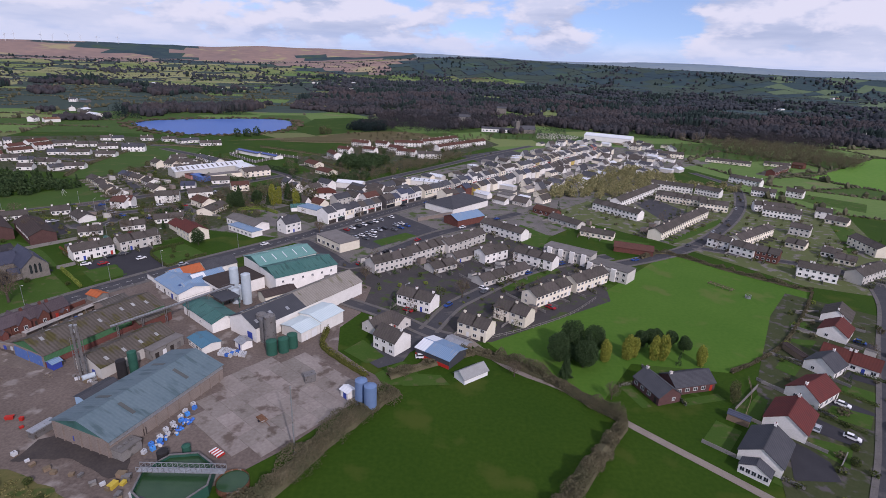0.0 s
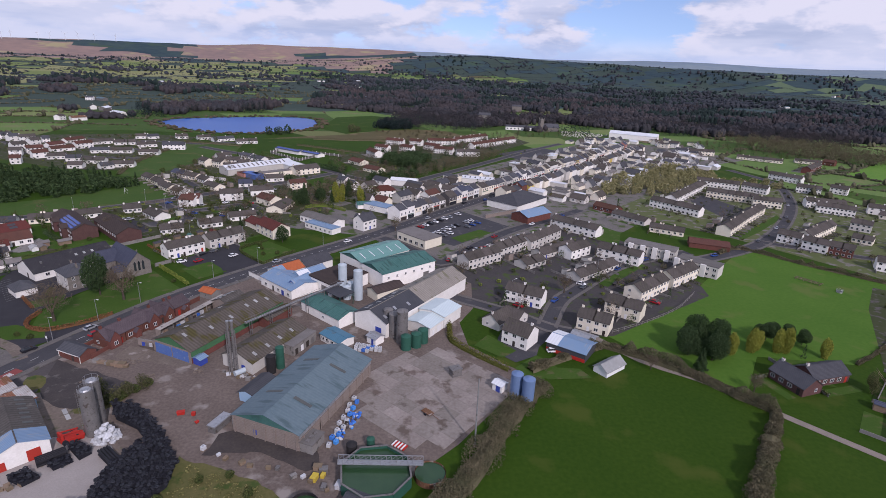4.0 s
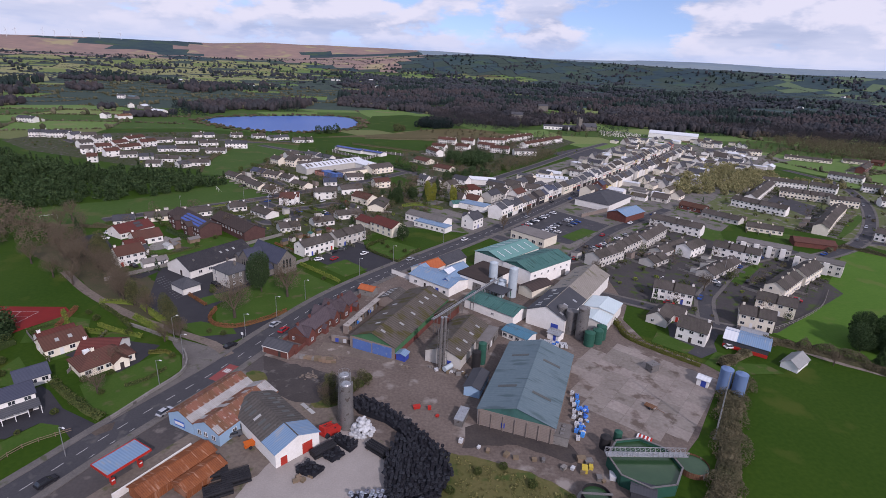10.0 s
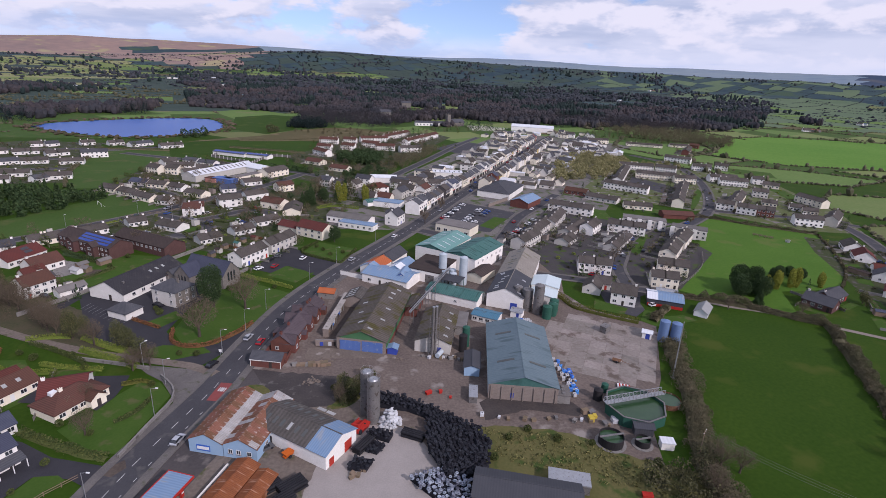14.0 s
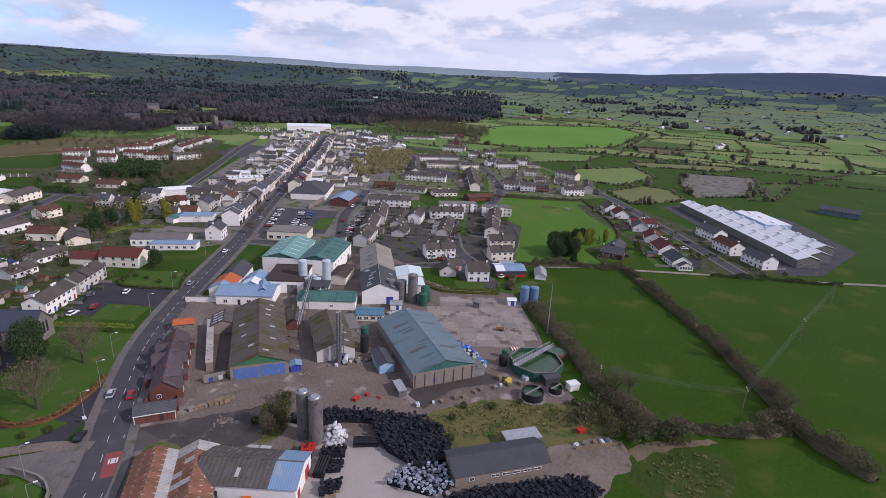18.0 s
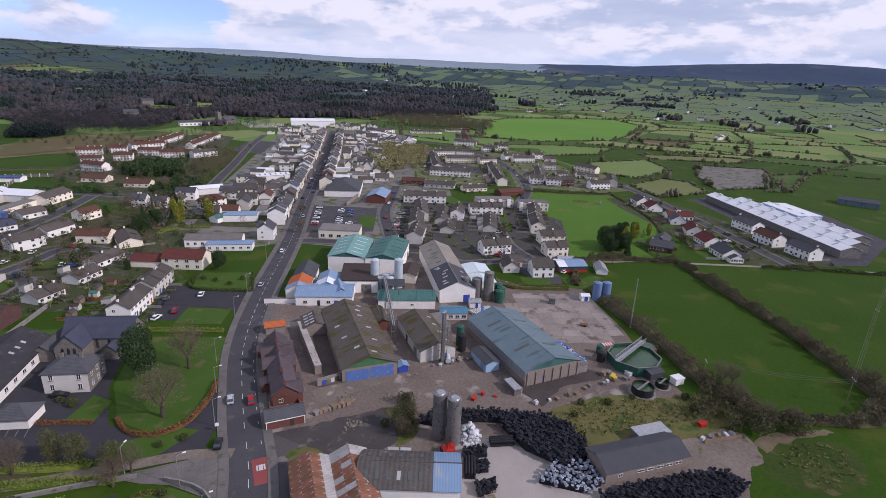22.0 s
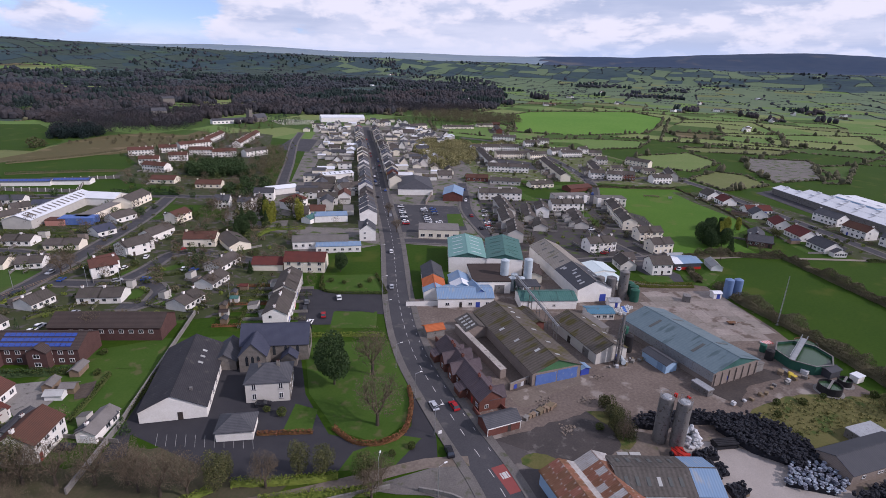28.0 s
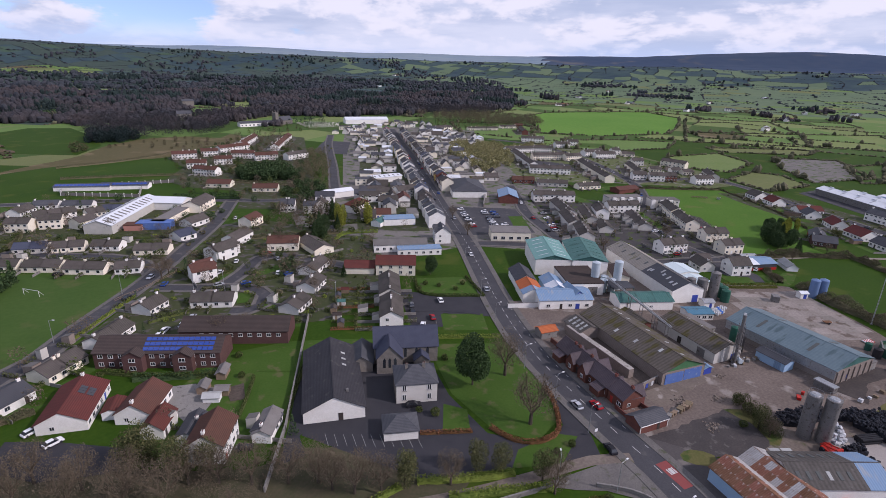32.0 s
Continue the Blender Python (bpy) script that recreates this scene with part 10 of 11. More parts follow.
for (i, j), a in grid.items():
    for di, dj in ((1, 0), (0, 1)):
        b = grid.get((i + di, j + dj))
        if b is None or wr.random() < 0.34:
            continue
        p, q = Vector(gv[a]), Vector(gv[b])
        mid = (p + q) / 2
        if mid.x > 600 and wr.random() < 0.3:
            continue
        r, az = math.hypot(mid.x + 120, mid.y - 20), math.degrees(math.atan2(mid.x + 120, mid.y - 20))
        if -470 < mid.x < -200 and 580 < mid.y < 860 or any(inside(mid.x, mid.y, poly) for poly in EAST[:7]):
            continue
        if r < 640 or r > 3600 or not -48 < az < 95 or (r < 900 and -20 < az < 40):
            continue
        step = 3.4 if r < 1500 else 9.0
        n = int((q - p).length / step)
        for k in range(n):
            o = p + (q - p) * ((k + wr.random()) / n)
            big = wr.random() < (0.12 if o.x < 600 else 0.06)
            (hs if r < 1500 else hf).append((o.x, o.y, o.z - 0.3, wr.uniform(1.3, 2.2) * (1.7 if big else 1) * (1 if r < 1500 else 1.7), wr.uniform(1.3, 2.6) * (2.8 if big else 1)))
for poly in EAST:
    for (x0, y0), (x1, y1) in zip(poly, poly[1:] + poly[:1]):
        n = int(math.hypot(x1 - x0, y1 - y0) / 2.0)
        for k in range(n):
            if noise.noise((x0 + k * 0.21, y0, 2.0)) > -0.28:
                t = (k + wr.random()) / n
                big = wr.random() < 0.07
                hs.append((x0 + (x1 - x0) * t + wr.uniform(-1.5, 1.5), y0 + (y1 - y0) * t + wr.uniform(-1.5, 1.5), -0.3, wr.uniform(1.0, 1.9) * (1.8 if big else 1), wr.uniform(1.2, 2.6) * (3.0 if big else 1)))
crowns("field_hedges", hs, "hedge_far", "hedgerows and hedgerow trees between the fields", 1, 0.36)
# far hedges share the wood colour that has haze in it
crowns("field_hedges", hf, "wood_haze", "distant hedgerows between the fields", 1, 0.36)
reed_spots = [(p.x + wr.uniform(-9, 9), p.y + wr.uniform(-9, 9), 0, wr.uniform(1.4, 3), wr.uniform(1.0, 2.4)) for p in offset_line(lake, 7) for _ in range(7)]
crowns("reeds", reed_spots, "reed", "brown reeds and willows round the lake", 1, 0.36)

# ---- garden walls joined, houses by the yard ----
tagged(new("garden_walls", WALLS.mesh("garden_walls", M["concrete"])), "low rendered walls between house plots", "wall", "", "stuff")
tagged(new("yard_sheds", YARDS.mesh("yard_sheds", [M["g"], M["block"], M["felt"]])), "small back-yard sheds and rear extensions behind the rows", "shed", "", "stuff")
house(-20.4, 156.2, -35, 9.6, 8.2, 5.0, 7.8, "w", "g", True, True, where="beside the works yard")
house(-27.0, 169.0, 52, 9.5, 7.4, 2.8, 5.4, "g", "g", True, True, where="behind a clipped hedge")
house(-20.5, 172.0, -38, 7, 6.5, 2.8, 5.0, "g", "g", True, False, where="behind a clipped hedge")
flat("garden_plot", [(-36, 152), (-27, 145), (-22, 150), (-31, 160)], 0.045, M["lawn"], "small green garden lawn", "lawn")
flat("garden_plot", [(-14, 141), (-3, 141), (0, 136), (-14, 134), (-18, 138)], 0.045, M["lawn"], "small green garden lawn", "lawn")
BB = shed("blue_barn", -3.6, 152.4, -33, 13.5, 10.0, 3.2, 4.4, "sheet_dark", "sheet_blue", "dark barn with weathered blue sheet roof", None, "sheet_white", 0.3)
part("cladding", box_mesh("cladding", 13.4, 0.1, 1.2, M["red"]), BB, pose(0, -5.06, 0.1), "rusty red lower cladding")
shed("barn_annex", 2.0, 158.5, -33, 8, 5, 2.6, 3.4, "block", "steel", "small annex with pale sheet roof")
flat("house_yard", [(-27.8, 157.4), (-25.2, 165.8), (-17.3, 171.1), (-11.0, 167.5), (-8.9, 160.6), (-14.0, 153.3), (-15.6, 147.7), (-22.9, 142.7), (-27.0, 146.4)], 0.03, M["asphalt"], "tarmac yard between house and barn", "yard")
flat("garden_plot", [(-23.5, 139.4), (-16.0, 147.7), (-13.7, 146.2), (-9.4, 140.1), (-15.3, 134.1), (-20.4, 134.3)], 0.03, M["lawn"], "back lawn below the barn", "lawn")
GHs = shed("glasshouse", 6.4, 141.6, 40, 9.5, 5.0, 1.9, 3.6, "frame", "rooflight", "long white-framed glasshouse with patched roof")
for k in range(7):
    part("glazing_bar", box_mesh("glazing_bar", 0.08, 5.2, 0.06, M["frame"]), GHs, pose(-4.5 + k * 1.5, 0, 1.92))


# ---- cars ----
CAR_WORDS = {"car_a": "silver", "car_b": "white", "car_c": "red", "car_d": "black", "car_e": "blue", "car_f": "grey"}


def car(x, y, ang, paint, where="parked on tarmac", s=1.0):
    c = thing("car", x, y, ang, 0.14, f"{CAR_WORDS[paint]} hatchback car {where}", "car")
    c.scale = (s, s, s)

    def body():
        g = Geo()
        prof = ((-2.05, 0.32), (-2.1, 0.62), (-1.95, 0.86), (-1.2, 0.92), (1.0, 0.9), (1.9, 0.74), (2.1, 0.55), (2.05, 0.3))
        for s2 in (-1, 1):
            pts = [(p[0], s2 * 0.85, p[1]) for p in prof]
            g.poly(pts if s2 > 0 else pts[::-1])
        for (ax, az), (bx, bz) in zip(prof, prof[1:] + prof[:1]):
            g.poly([(ax, -0.85, az), (bx, -0.85, bz), (bx, 0.85, bz), (ax, 0.85, az)])
        g.poly([(-1.35, -0.62, 1.43), (0.2, -0.62, 1.43), (0.2, 0.62, 1.43), (-1.35, 0.62, 1.43)])
        return g.mesh("body", M[paint])

    def glass():
        g = Geo()
        a = [(-1.85, -0.78, 0.88), (1.05, -0.78, 0.9), (1.05, 0.78, 0.9), (-1.85, 0.78, 0.88)]
        b = [(-1.4, -0.64, 1.41), (0.25, -0.64, 1.41), (0.25, 0.64, 1.41), (-1.4, 0.64, 1.41)]
        for k in range(4):
            g.poly([a[k], a[(k + 1) % 4], b[(k + 1) % 4], b[k]])
        return g.poly(b).mesh("glazing", M["glass"])
    part("body", cached(("car", paint), body), c)
    part("glazing", cached("carglass", glass), c)
    for wx in (-1.3, 1.3):
        for wy in (-0.8, 0.8):
            part("wheel", cached("wheel", lambda: Geo().tube((0, -0.1, 0), (0, 0.1, 0), 0.31, 0.31, 12).mesh("wheel", M["tyre"])), c, pose(wx, wy, 0.31))


cr = random.Random(9)
PAINTS = list(CAR_WORDS)
for x, y, a, p, w in (
    (-160.6, 145.4, 70, "car_c", "on the main road"), (-173.6, 133.8, 60, "car_d", "at the junction"), (-124.6, 217.6, 52, "car_a", "on the main road"), (-164.6, 149.0, 67, "car_a", "on the main road"),
    (-165.4, 211.2, 40, "car_b", "on the forecourt"), (-158.8, 213.2, 60, "car_c", "on the forecourt"), (-146.6, 222.0, 60, "car_b", "on the forecourt"), (-157.8, 226.4, 60, "car_f", "on the forecourt"), (-161, 222, 60, "car_d", "on the forecourt"),
    (-273.9, 231.5, 20, "car_b", "on a dark drive"), (-270.8, 223.6, 15, "car_b", "on a dark drive"), (-265, 244.5, 61, "car_d", "beside the house"), (-197.8, 178.6, -34, "car_d", "beside the house"), (-17.9, 184.2, -30, "car_c", "on the estate road"),
    (12.3, 209.8, -30, "car_b", "on the estate road"), (28.2, 212.2, 50, "car_d", "on the estate road"), (39.1, 194.2, -35, "car_c", "by the houses"), (102.8, 125.6, 49, "car_a", "on a drive"), (110.2, 122.4, -42, "car_b", "on a drive"), (118.0, 138.0, -42, "car_b", "on a drive"), (151.8, 179.6, -42, "car_e", "on a drive"),
    (-156.4, 93.6, 30, "car_f", "beside the hall"), (-9.8, 150.6, 10, "car_b", "beside the house"), (-99, 250.6, 55, "car_b", "on the main road"), (-60.5, 300.5, 55, "car_a", "on the main road"), (-221, 305, 50, "car_e", "on the estate road"),
    (-236, 262, 40, "car_b", "beside the care home"), (-233.5, 264.5, 40, "car_b", "beside the care home"), (-176.5, 100.5, 66, "car_a", "on the main road"), (-188.5, 76, 64, "car_d", "on the main road"), (-238.5, 192.5, -30, "car_d", "beside the cottage")):
    car(x, y, a, p, w)
for (x0, y0), (x1, y1), n in (((-42.5, 312.7), (-63.7, 282.0), 9), ((-32.0, 303.6), (-56.2, 269.7), 10), ((-30.5, 296.0), (-50, 268.2), 7), ((-8.2, 273.1), (-32.4, 247.2), 8)):
    for k in range(n):
        if cr.random() < 0.85:
            t = k / (n - 1)
            car(x0 + (x1 - x0) * t, y0 + (y1 - y0) * t, -35 + cr.choice((0, 180)) + cr.uniform(-3, 3), cr.choice(PAINTS), "in the public car park")
for k in range(18):
    p, a = along(100 + k * 16 + cr.uniform(-3, 3))
    side = cr.choice((-1, 1))
    n = Vector((-math.sin(radians(a)), math.cos(radians(a)), 0)) * side * 2.9
    car(p.x + n.x, p.y + n.y, a, cr.choice(PAINTS), "parked along the main street")

for x, y, a in ((-205, 290.6, 0), (-196, 285.5, 170), (-199, 303.5, 55), (-188.5, 312, 60), (-171, 352, 65), (-160, 379, 65), (-236, 300, 45), (-223, 316, 45), (-178, 283.6, 5), (-165, 286.8, 10), (-2.5, 191, 55), (12.5, 206.5, 55), (34, 231, 45), (52, 246, 40), (92, 258, 30),
                (131, 288, 45), (158, 318, 52), (181, 347, 58), (203, 383, 62), (221, 410, 65), (60, 226, 50), (156, 170.5, 53), (125.5, 128.5, 53), (-46, 231, 60), (-36, 250, 55), (-22, 271, 55), (2, 299, 45), (24, 322, 42)):
    car(x, y, a + cr.choice((0, 180)), cr.choice(PAINTS), "parked on the estate road")

# ---- tyre heaps ----
def torus(R=0.5, r=0.2, n=12, m=5):
    v, f = [], []
    for a in range(n):
        for b in range(m):
            t, q = 2 * math.pi * a / n, 2 * math.pi * b / m
            v.append(((R - r + r * math.cos(q)) * math.cos(t) * 1.15, (R - r + r * math.cos(q)) * math.sin(t) * 1.15, r * math.sin(q) * 0.9))
            f.append((a * m + b, ((a + 1) % n) * m + b, ((a + 1) % n) * m + (b + 1) % m, a * m + (b + 1) % m))
    return np.array(v), np.array(f)


TV, TF = torus()
tyre_mesh = mesh_of("tyre", TV.tolist(), TF.tolist(), M["tyre"])


def tyre_heap(poly, gap, h0, h1, label, m="tyre", singles=50, seed=1, s=1.0):
    """Stacks of tyres; some on top are single pieces, the rest one mesh."""
    hp = thing("tyre_heap", poly[0][0], poly[0][1], 0, 0, label, "tyres")
    r = random.Random(seed)
    vs, fs, tops = [], [], []
    n = 0
    for x, y in scatter(poly, gap, seed, 0.3):
        h = r.uniform(h0, h1)
        layers = max(2, int(h / 0.36))
        for k in range(max(0, layers - (3 if s < 0.8 else 4)), layers):
            R = Matrix.Translation((x - poly[0][0] + r.uniform(-0.25, 0.25), y - poly[0][1] + r.uniform(-0.25, 0.25), 0.2 + k * 0.36)) @ pose(0, 0, 0, r.uniform(-16, 16), r.uniform(-16, 16), r.uniform(0, 360)) @ Matrix.Scale(s * r.uniform(0.85, 1.2), 4)
            if k == layers - 1 and len(tops) < singles and r.random() < 0.4:
                tops.append(R)
                continue
            A = np.array(R)
            vs.append(TV @ A[:3, :3].T + A[:3, 3])
            fs.append(TF + n)
            n += len(TV)
    mass = part("tyre_mass", mesh_of("tyre_mass", np.concatenate(vs).tolist(), np.concatenate(fs).tolist(), M[m]), hp)
    tagged(mass, "", "", "", "stuff")
    core = [p for p in poly]
    cx, cy = sum(p[0] for p in poly) / len(poly), sum(p[1] for p in poly) / len(poly)
    lo = [(cx + (p[0] - cx) * 0.92 - poly[0][0], cy + (p[1] - cy) * 0.92 - poly[0][1]) for p in core]
    k = len(lo)
    mound = mesh_of("tyre_mound", [(*p, 0.05) for p in lo] + [(*p, h0 * 0.7) for p in lo], [tuple(range(k, 2 * k))] + [(q, (q + 1) % k, k + (q + 1) % k, k + q) for q in range(k)], M["tyre"])
    part("tyre_mound", mound, hp)
    me = tyre_mesh if m == "tyre" else mesh_of("tyre", TV.tolist(), TF.tolist(), M[m])
    for R in tops:
        part("tyre", me, hp, R)


HEAPS = (
    ([(-133, 110.5), (-127, 110), (-121, 106.5), (-112, 99), (-110, 95), (-114, 95.5), (-121, 101.5), (-129, 105)], 1.25, 1.6, 3.0, "tyre"),
    ([(-117, 96), (-111, 97), (-105, 90.5), (-103.5, 84), (-106.5, 77), (-112, 74), (-117, 76), (-119.5, 86)], 1.25, 1.8, 3.4, "tyre"),
    ([(-112.5, 78.5), (-109, 79), (-106.5, 77), (-110, 70), (-113, 68), (-111, 72)], 1.2, 1.2, 2.2, "tyre"),
    ([(-119, 66.5), (-113, 64.5), (-104, 59.5), (-94, 54.5), (-89, 50.5), (-90, 45), (-98, 46), (-112, 54), (-120, 60)], 1.3, 1.6, 3.0, "tyre"),
    ([(-131, 95.5), (-126, 92.5), (-127.5, 90), (-132.5, 93.5)], 1.2, 1.4, 2.6, "tyre"),
    ([(-136, 86), (-132, 84.5), (-134, 81.5), (-138.5, 83)], 1.2, 1.2, 2.4, "tyre"),
    ([(-131.5, 91.5), (-128.5, 89.5), (-131, 86.5), (-134, 88.5)], 1.2, 1.0, 1.8, "tyre"),
)
for k, (poly, gap, h0, h1, m) in enumerate(HEAPS):
    tyre_heap(poly, gap * 0.7, (h0 + h1) / 2 - 0.3, (h0 + h1) / 2 + 0.3, "heap of stacked black tyres on the dirt yard", m, 45, k + 1, 0.72)
tyre_heap([(-125.5, 77.5), (-119, 78), (-113.5, 78.5), (-111.8, 71), (-114.5, 67.2), (-120, 68.6)], 1.0, 1.5, 2.3, "heap of pale blue-white wheel rims and rings", "rim_metal", 25, 20, 0.72)

# stacks of black pipe, white sacks, bales
for x, y, a, n in ((-155.5, 81.0, 30, 6), (-150.2, 80.0, 30, 6), (-152.6, 76.4, 30, 5), (-121, 91.8, -35, 4), (-134.2, 90.4, 45, 4)):
    st = thing("pipe_stack", x, y, a, 0.06, "stack of black plastic pipes on timber bearers", "pipes")
    for k in range(n):
        for j in range(3):
            part("pipe", cached("pipe", lambda: Geo().tube((-2.9, 0, 0), (2.9, 0, 0), 0.3, 0.3, 8).mesh("pipe", M["plastic_black"])), st, pose(0, -1.6 + k * 0.62 + (j % 2) * 0.3, 0.36 + j * 0.52))
    for xx in (-2, 2):
        part("bearer", box_mesh("bearer", 0.15, 4, 0.06, M["wood"]), st, pose(xx, 0, 0))
sr = random.Random(3)
sv0, sf0 = ico(2)
RUBBLE = ((-145.4, 120.3, 30, 2.4), (-140, 131, 26, 3.5), (-131, 124, 22, 2.2), (-118, 128, 18, 1.8))
for cx, cy, n, spread in RUBBLE:
    debris = Geo()
    for _ in range(n):
        x, y, a = sr.gauss(0, spread / 2), sr.gauss(0, spread / 3), sr.uniform(0.12, 0.4)
        debris.box(x - a, y - a * 0.7, 0, x + a, y + a * 0.7, a * 0.7, 0, 0.7)
    tagged(new("rubble", debris.mesh("rubble", M["slab_old"])), "scattered broken concrete rubble on the yard", "rubble", "", "stuff").location = (cx, cy, 0.06)
sack_meshes = {mm: mesh_of("sack", (sv0 * np.array([0.75, 0.5, 0.4]) * (1 + 0.45 * (prng.rand(len(sv0), 1) - 0.5))).tolist(), sf0.tolist(), M[mm]) for mm in ("plastic_white", "plastic_blue", "wood", "door_dark", "concrete")}
for cx, cy, n, sx, sy, turn, hh, size, kinds, label in (
    (-126.0, 97.8, 110, 2.9, 2.6, 0, 5.2, 1.05, ("plastic_white",), "tall heap of crumpled white plastic sacks"),
    (-69.6, 107.5, 46, 1.5, 6.4, -18, 0.9, 0.8, ("plastic_blue", "plastic_white", "plastic_blue", "door_dark"), "tumbled heap of blue and white plastic wrap"),
    (-104.6, 127.2, 34, 5.2, 1.6, -20, 0.6, 0.62, ("plastic_white", "wood", "concrete", "wood", "door_dark"), "rubbish heap of boxes and sacks at the boiler house"),
    (-72.0, 148.0, 16, 3.0, 1.2, -20, 0.5, 0.7, ("plastic_white",), "low pile of white plastic bales")):
    hp = thing("sack_heap", cx, cy, turn, 0.05, label, "sacks")
    for k in range(n):
        r = math.sqrt(sr.random())
        t = sr.uniform(0, 6.28)
        part("sack", sack_meshes[kinds[k % len(kinds)]], hp, Matrix.Translation((r * math.cos(t) * sx, r * math.sin(t) * sy, 0.25 * size + max(0, (1 - r)) * hh * sr.random())) @ pose(0, 0, 0, sr.uniform(-30, 30), sr.uniform(-30, 30), sr.uniform(0, 360)) @ Matrix.Scale(sr.uniform(0.6, 1.15) * size, 4))


def ibc(x, y, a, m="plastic_white", z=0.05):
    """A caged liquid container on a pallet."""
    t = thing("liquid_container", x, y, a, z, ("blue" if m == "plastic_blue" else "white") + " plastic liquid container in a steel cage", "container")
    part("tank", box_mesh("tank", 1.05, 0.95, 0.95, M[m]), t, pose(0, 0, 0.16))
    part("pallet", box_mesh("pallet", 1.2, 1.0, 0.14, M["wood"]), t)
    part("cap", box_mesh("cap", 0.25, 0.25, 0.06, M["door_dark"]), t, pose(0, 0, 1.115))


def crate(x, y, a, s, m, label, z=0.05):
    t = thing("crate", x, y, a, z, label, "crate")
    part("body", box_mesh("body", s, s * 0.7, s * 0.55, M[m]), t)
    part("lid", box_mesh("lid", s * 1.05, s * 0.75, 0.06, M[m]), t, pose(0, 0, s * 0.55 + 0.004))


for k in range(15):
    x, y = -72.6 + (k % 2) * 1.35 + sr.uniform(-0.3, 0.3) + 0.16 * k, 99.4 + k * 1.35 + sr.uniform(-0.2, 0.2)
    ibc(x, y, 72 + sr.uniform(-15, 15), sr.choice(("plastic_blue", "plastic_white", "plastic_white")))
for k in range(14):
    crate(-110.5 + k * 0.95 + sr.uniform(-0.5, 0.5), 128.6 - 0.32 * k + sr.uniform(-1.4, 1.2), sr.uniform(0, 90), sr.uniform(0.7, 1.4), sr.choice(("wood", "plastic_white", "concrete", "wood")), "discarded crate and rubbish outside the boiler house")
for k in range(14):
    x, y = -101.7 + k * 2.15, 95.6 - 0.52 * k + sr.uniform(-1.2, 0.6)
    if k % 3 == 1:
        continue
    if sr.random() < 0.3:
        ibc(x, y, sr.uniform(0, 90))
    else:
        crate(x, y, sr.uniform(0, 90), sr.uniform(0.8, 1.6), sr.choice(("steel_dark", "plastic_white", "concrete", "wood")), "pale discarded crate along the shed front")
for k in range(9):
    crate(-150 + k * 1.25, 129.8 - 0.2 * k, 10 + sr.uniform(-8, 8), sr.uniform(1.3, 2.2), sr.choice(("wood", "concrete", "wood")), "weathered timber crate stacked in a row")
for k in range(18):
    ibc(-74.6 + (k % 7) * 1.3 + sr.uniform(-0.15, 0.15), 147.4 - (k // 7) * 1.4 - (k % 7) * 0.25, -10 + sr.uniform(-8, 8), "plastic_blue" if k % 6 == 4 else "plastic_white")
for k in range(8):
    crate(-70.5 + sr.uniform(-3.5, 4), 88.5 + sr.uniform(-3, 4), sr.uniform(0, 90), sr.uniform(0.9, 2.0), sr.choice(("steel", "wood", "plastic_white", "yellow", "steel_dark")), "scrap and fittings beside the settling tank")
for k in range(6):
    crate(-137 + sr.uniform(-2, 3.5), 81.6 + sr.uniform(-1.2, 1.0), sr.uniform(0, 90), 1.1, "wood", "pale timber pallet box beside tyres")
for x, y, l, w, h, a, label in ((-133.2, 96.8, 3.4, 1.6, 1.2, 47, "red steel hopper at the silo foot"), (-113.4, 108.4, 1.7, 0.9, 0.8, 20, "small red plastic trough on the yard"), (-110.0, 108.2, 0.8, 0.7, 0.9, 5, "red plastic drum on the yard"), (-107.8, 105.4, 0.8, 0.6, 0.4, 60, "red plastic lid on the yard"), (-74.8, 61.8, 2.0, 1.2, 1.0, -20, "red tank beside the byre")):
    t = thing("red_hopper", x, y, a, 0.05, label, "hopper")
    part("body", Geo().box(-l / 2, -w / 2, 0, l / 2, w / 2, h, 0, 1.15).mesh("body", M["red"]), t)
    part("rim", Geo().box(-l / 2 * 1.18, -w / 2 * 1.18, h + 0.003, l / 2 * 1.18, w / 2 * 1.18, h + 0.08).mesh("rim", M["red"]), t)
t = thing("orange_machine", -151.2, 90.2, 40, 0.05, "orange farm machine beside the white hall", "machine")
part("hopper", Geo().box(-0.9, -0.7, 0.7, 0.9, 0.7, 1.5, 0, 1.3).mesh("hopper", M["orange_paint"]), t)
part("chassis", Geo().box(-1.2, -0.5, 0.4, 1.2, 0.5, 0.66).mesh("chassis", M["orange_paint"]), t)
for yy in (-0.8, 0.8):
    part("wheel", cached("mwheel", lambda: Geo().tube((0, -0.12, 0), (0, 0.12, 0), 0.42, 0.42, 12).mesh("wheel", M["tyre"])), t, pose(0, yy, 0.42))
t = thing("red_loader", -134.4, 96.6, 60, 0.05, "red folded farm loader by the silos", "machine")
t.scale = (1.35, 1.35, 1.35)
part("frame", Geo().box(-1.6, -0.8, 0.5, 1.6, 0.8, 1.0).box(-1.4, -0.7, 1.0, -1.0, 0.7, 2.2).mesh("frame", M["red"]), t)
part("arm", Geo().tube((-1.2, -0.6, 2.0), (1.8, -0.6, 1.2), 0.14, 0.12, 8).tube((-1.2, 0.6, 2.0), (1.8, 0.6, 1.2), 0.14, 0.12, 8).mesh("arm", M["red"]), t)
for xx in (-1, 1):
    for yy in (-0.9, 0.9):
        part("wheel", cached("lwheel", lambda: Geo().tube((0, -0.2, 0), (0, 0.2, 0), 0.5, 0.5, 12).mesh("wheel", M["tyre"])), t, pose(xx, yy, 0.5))
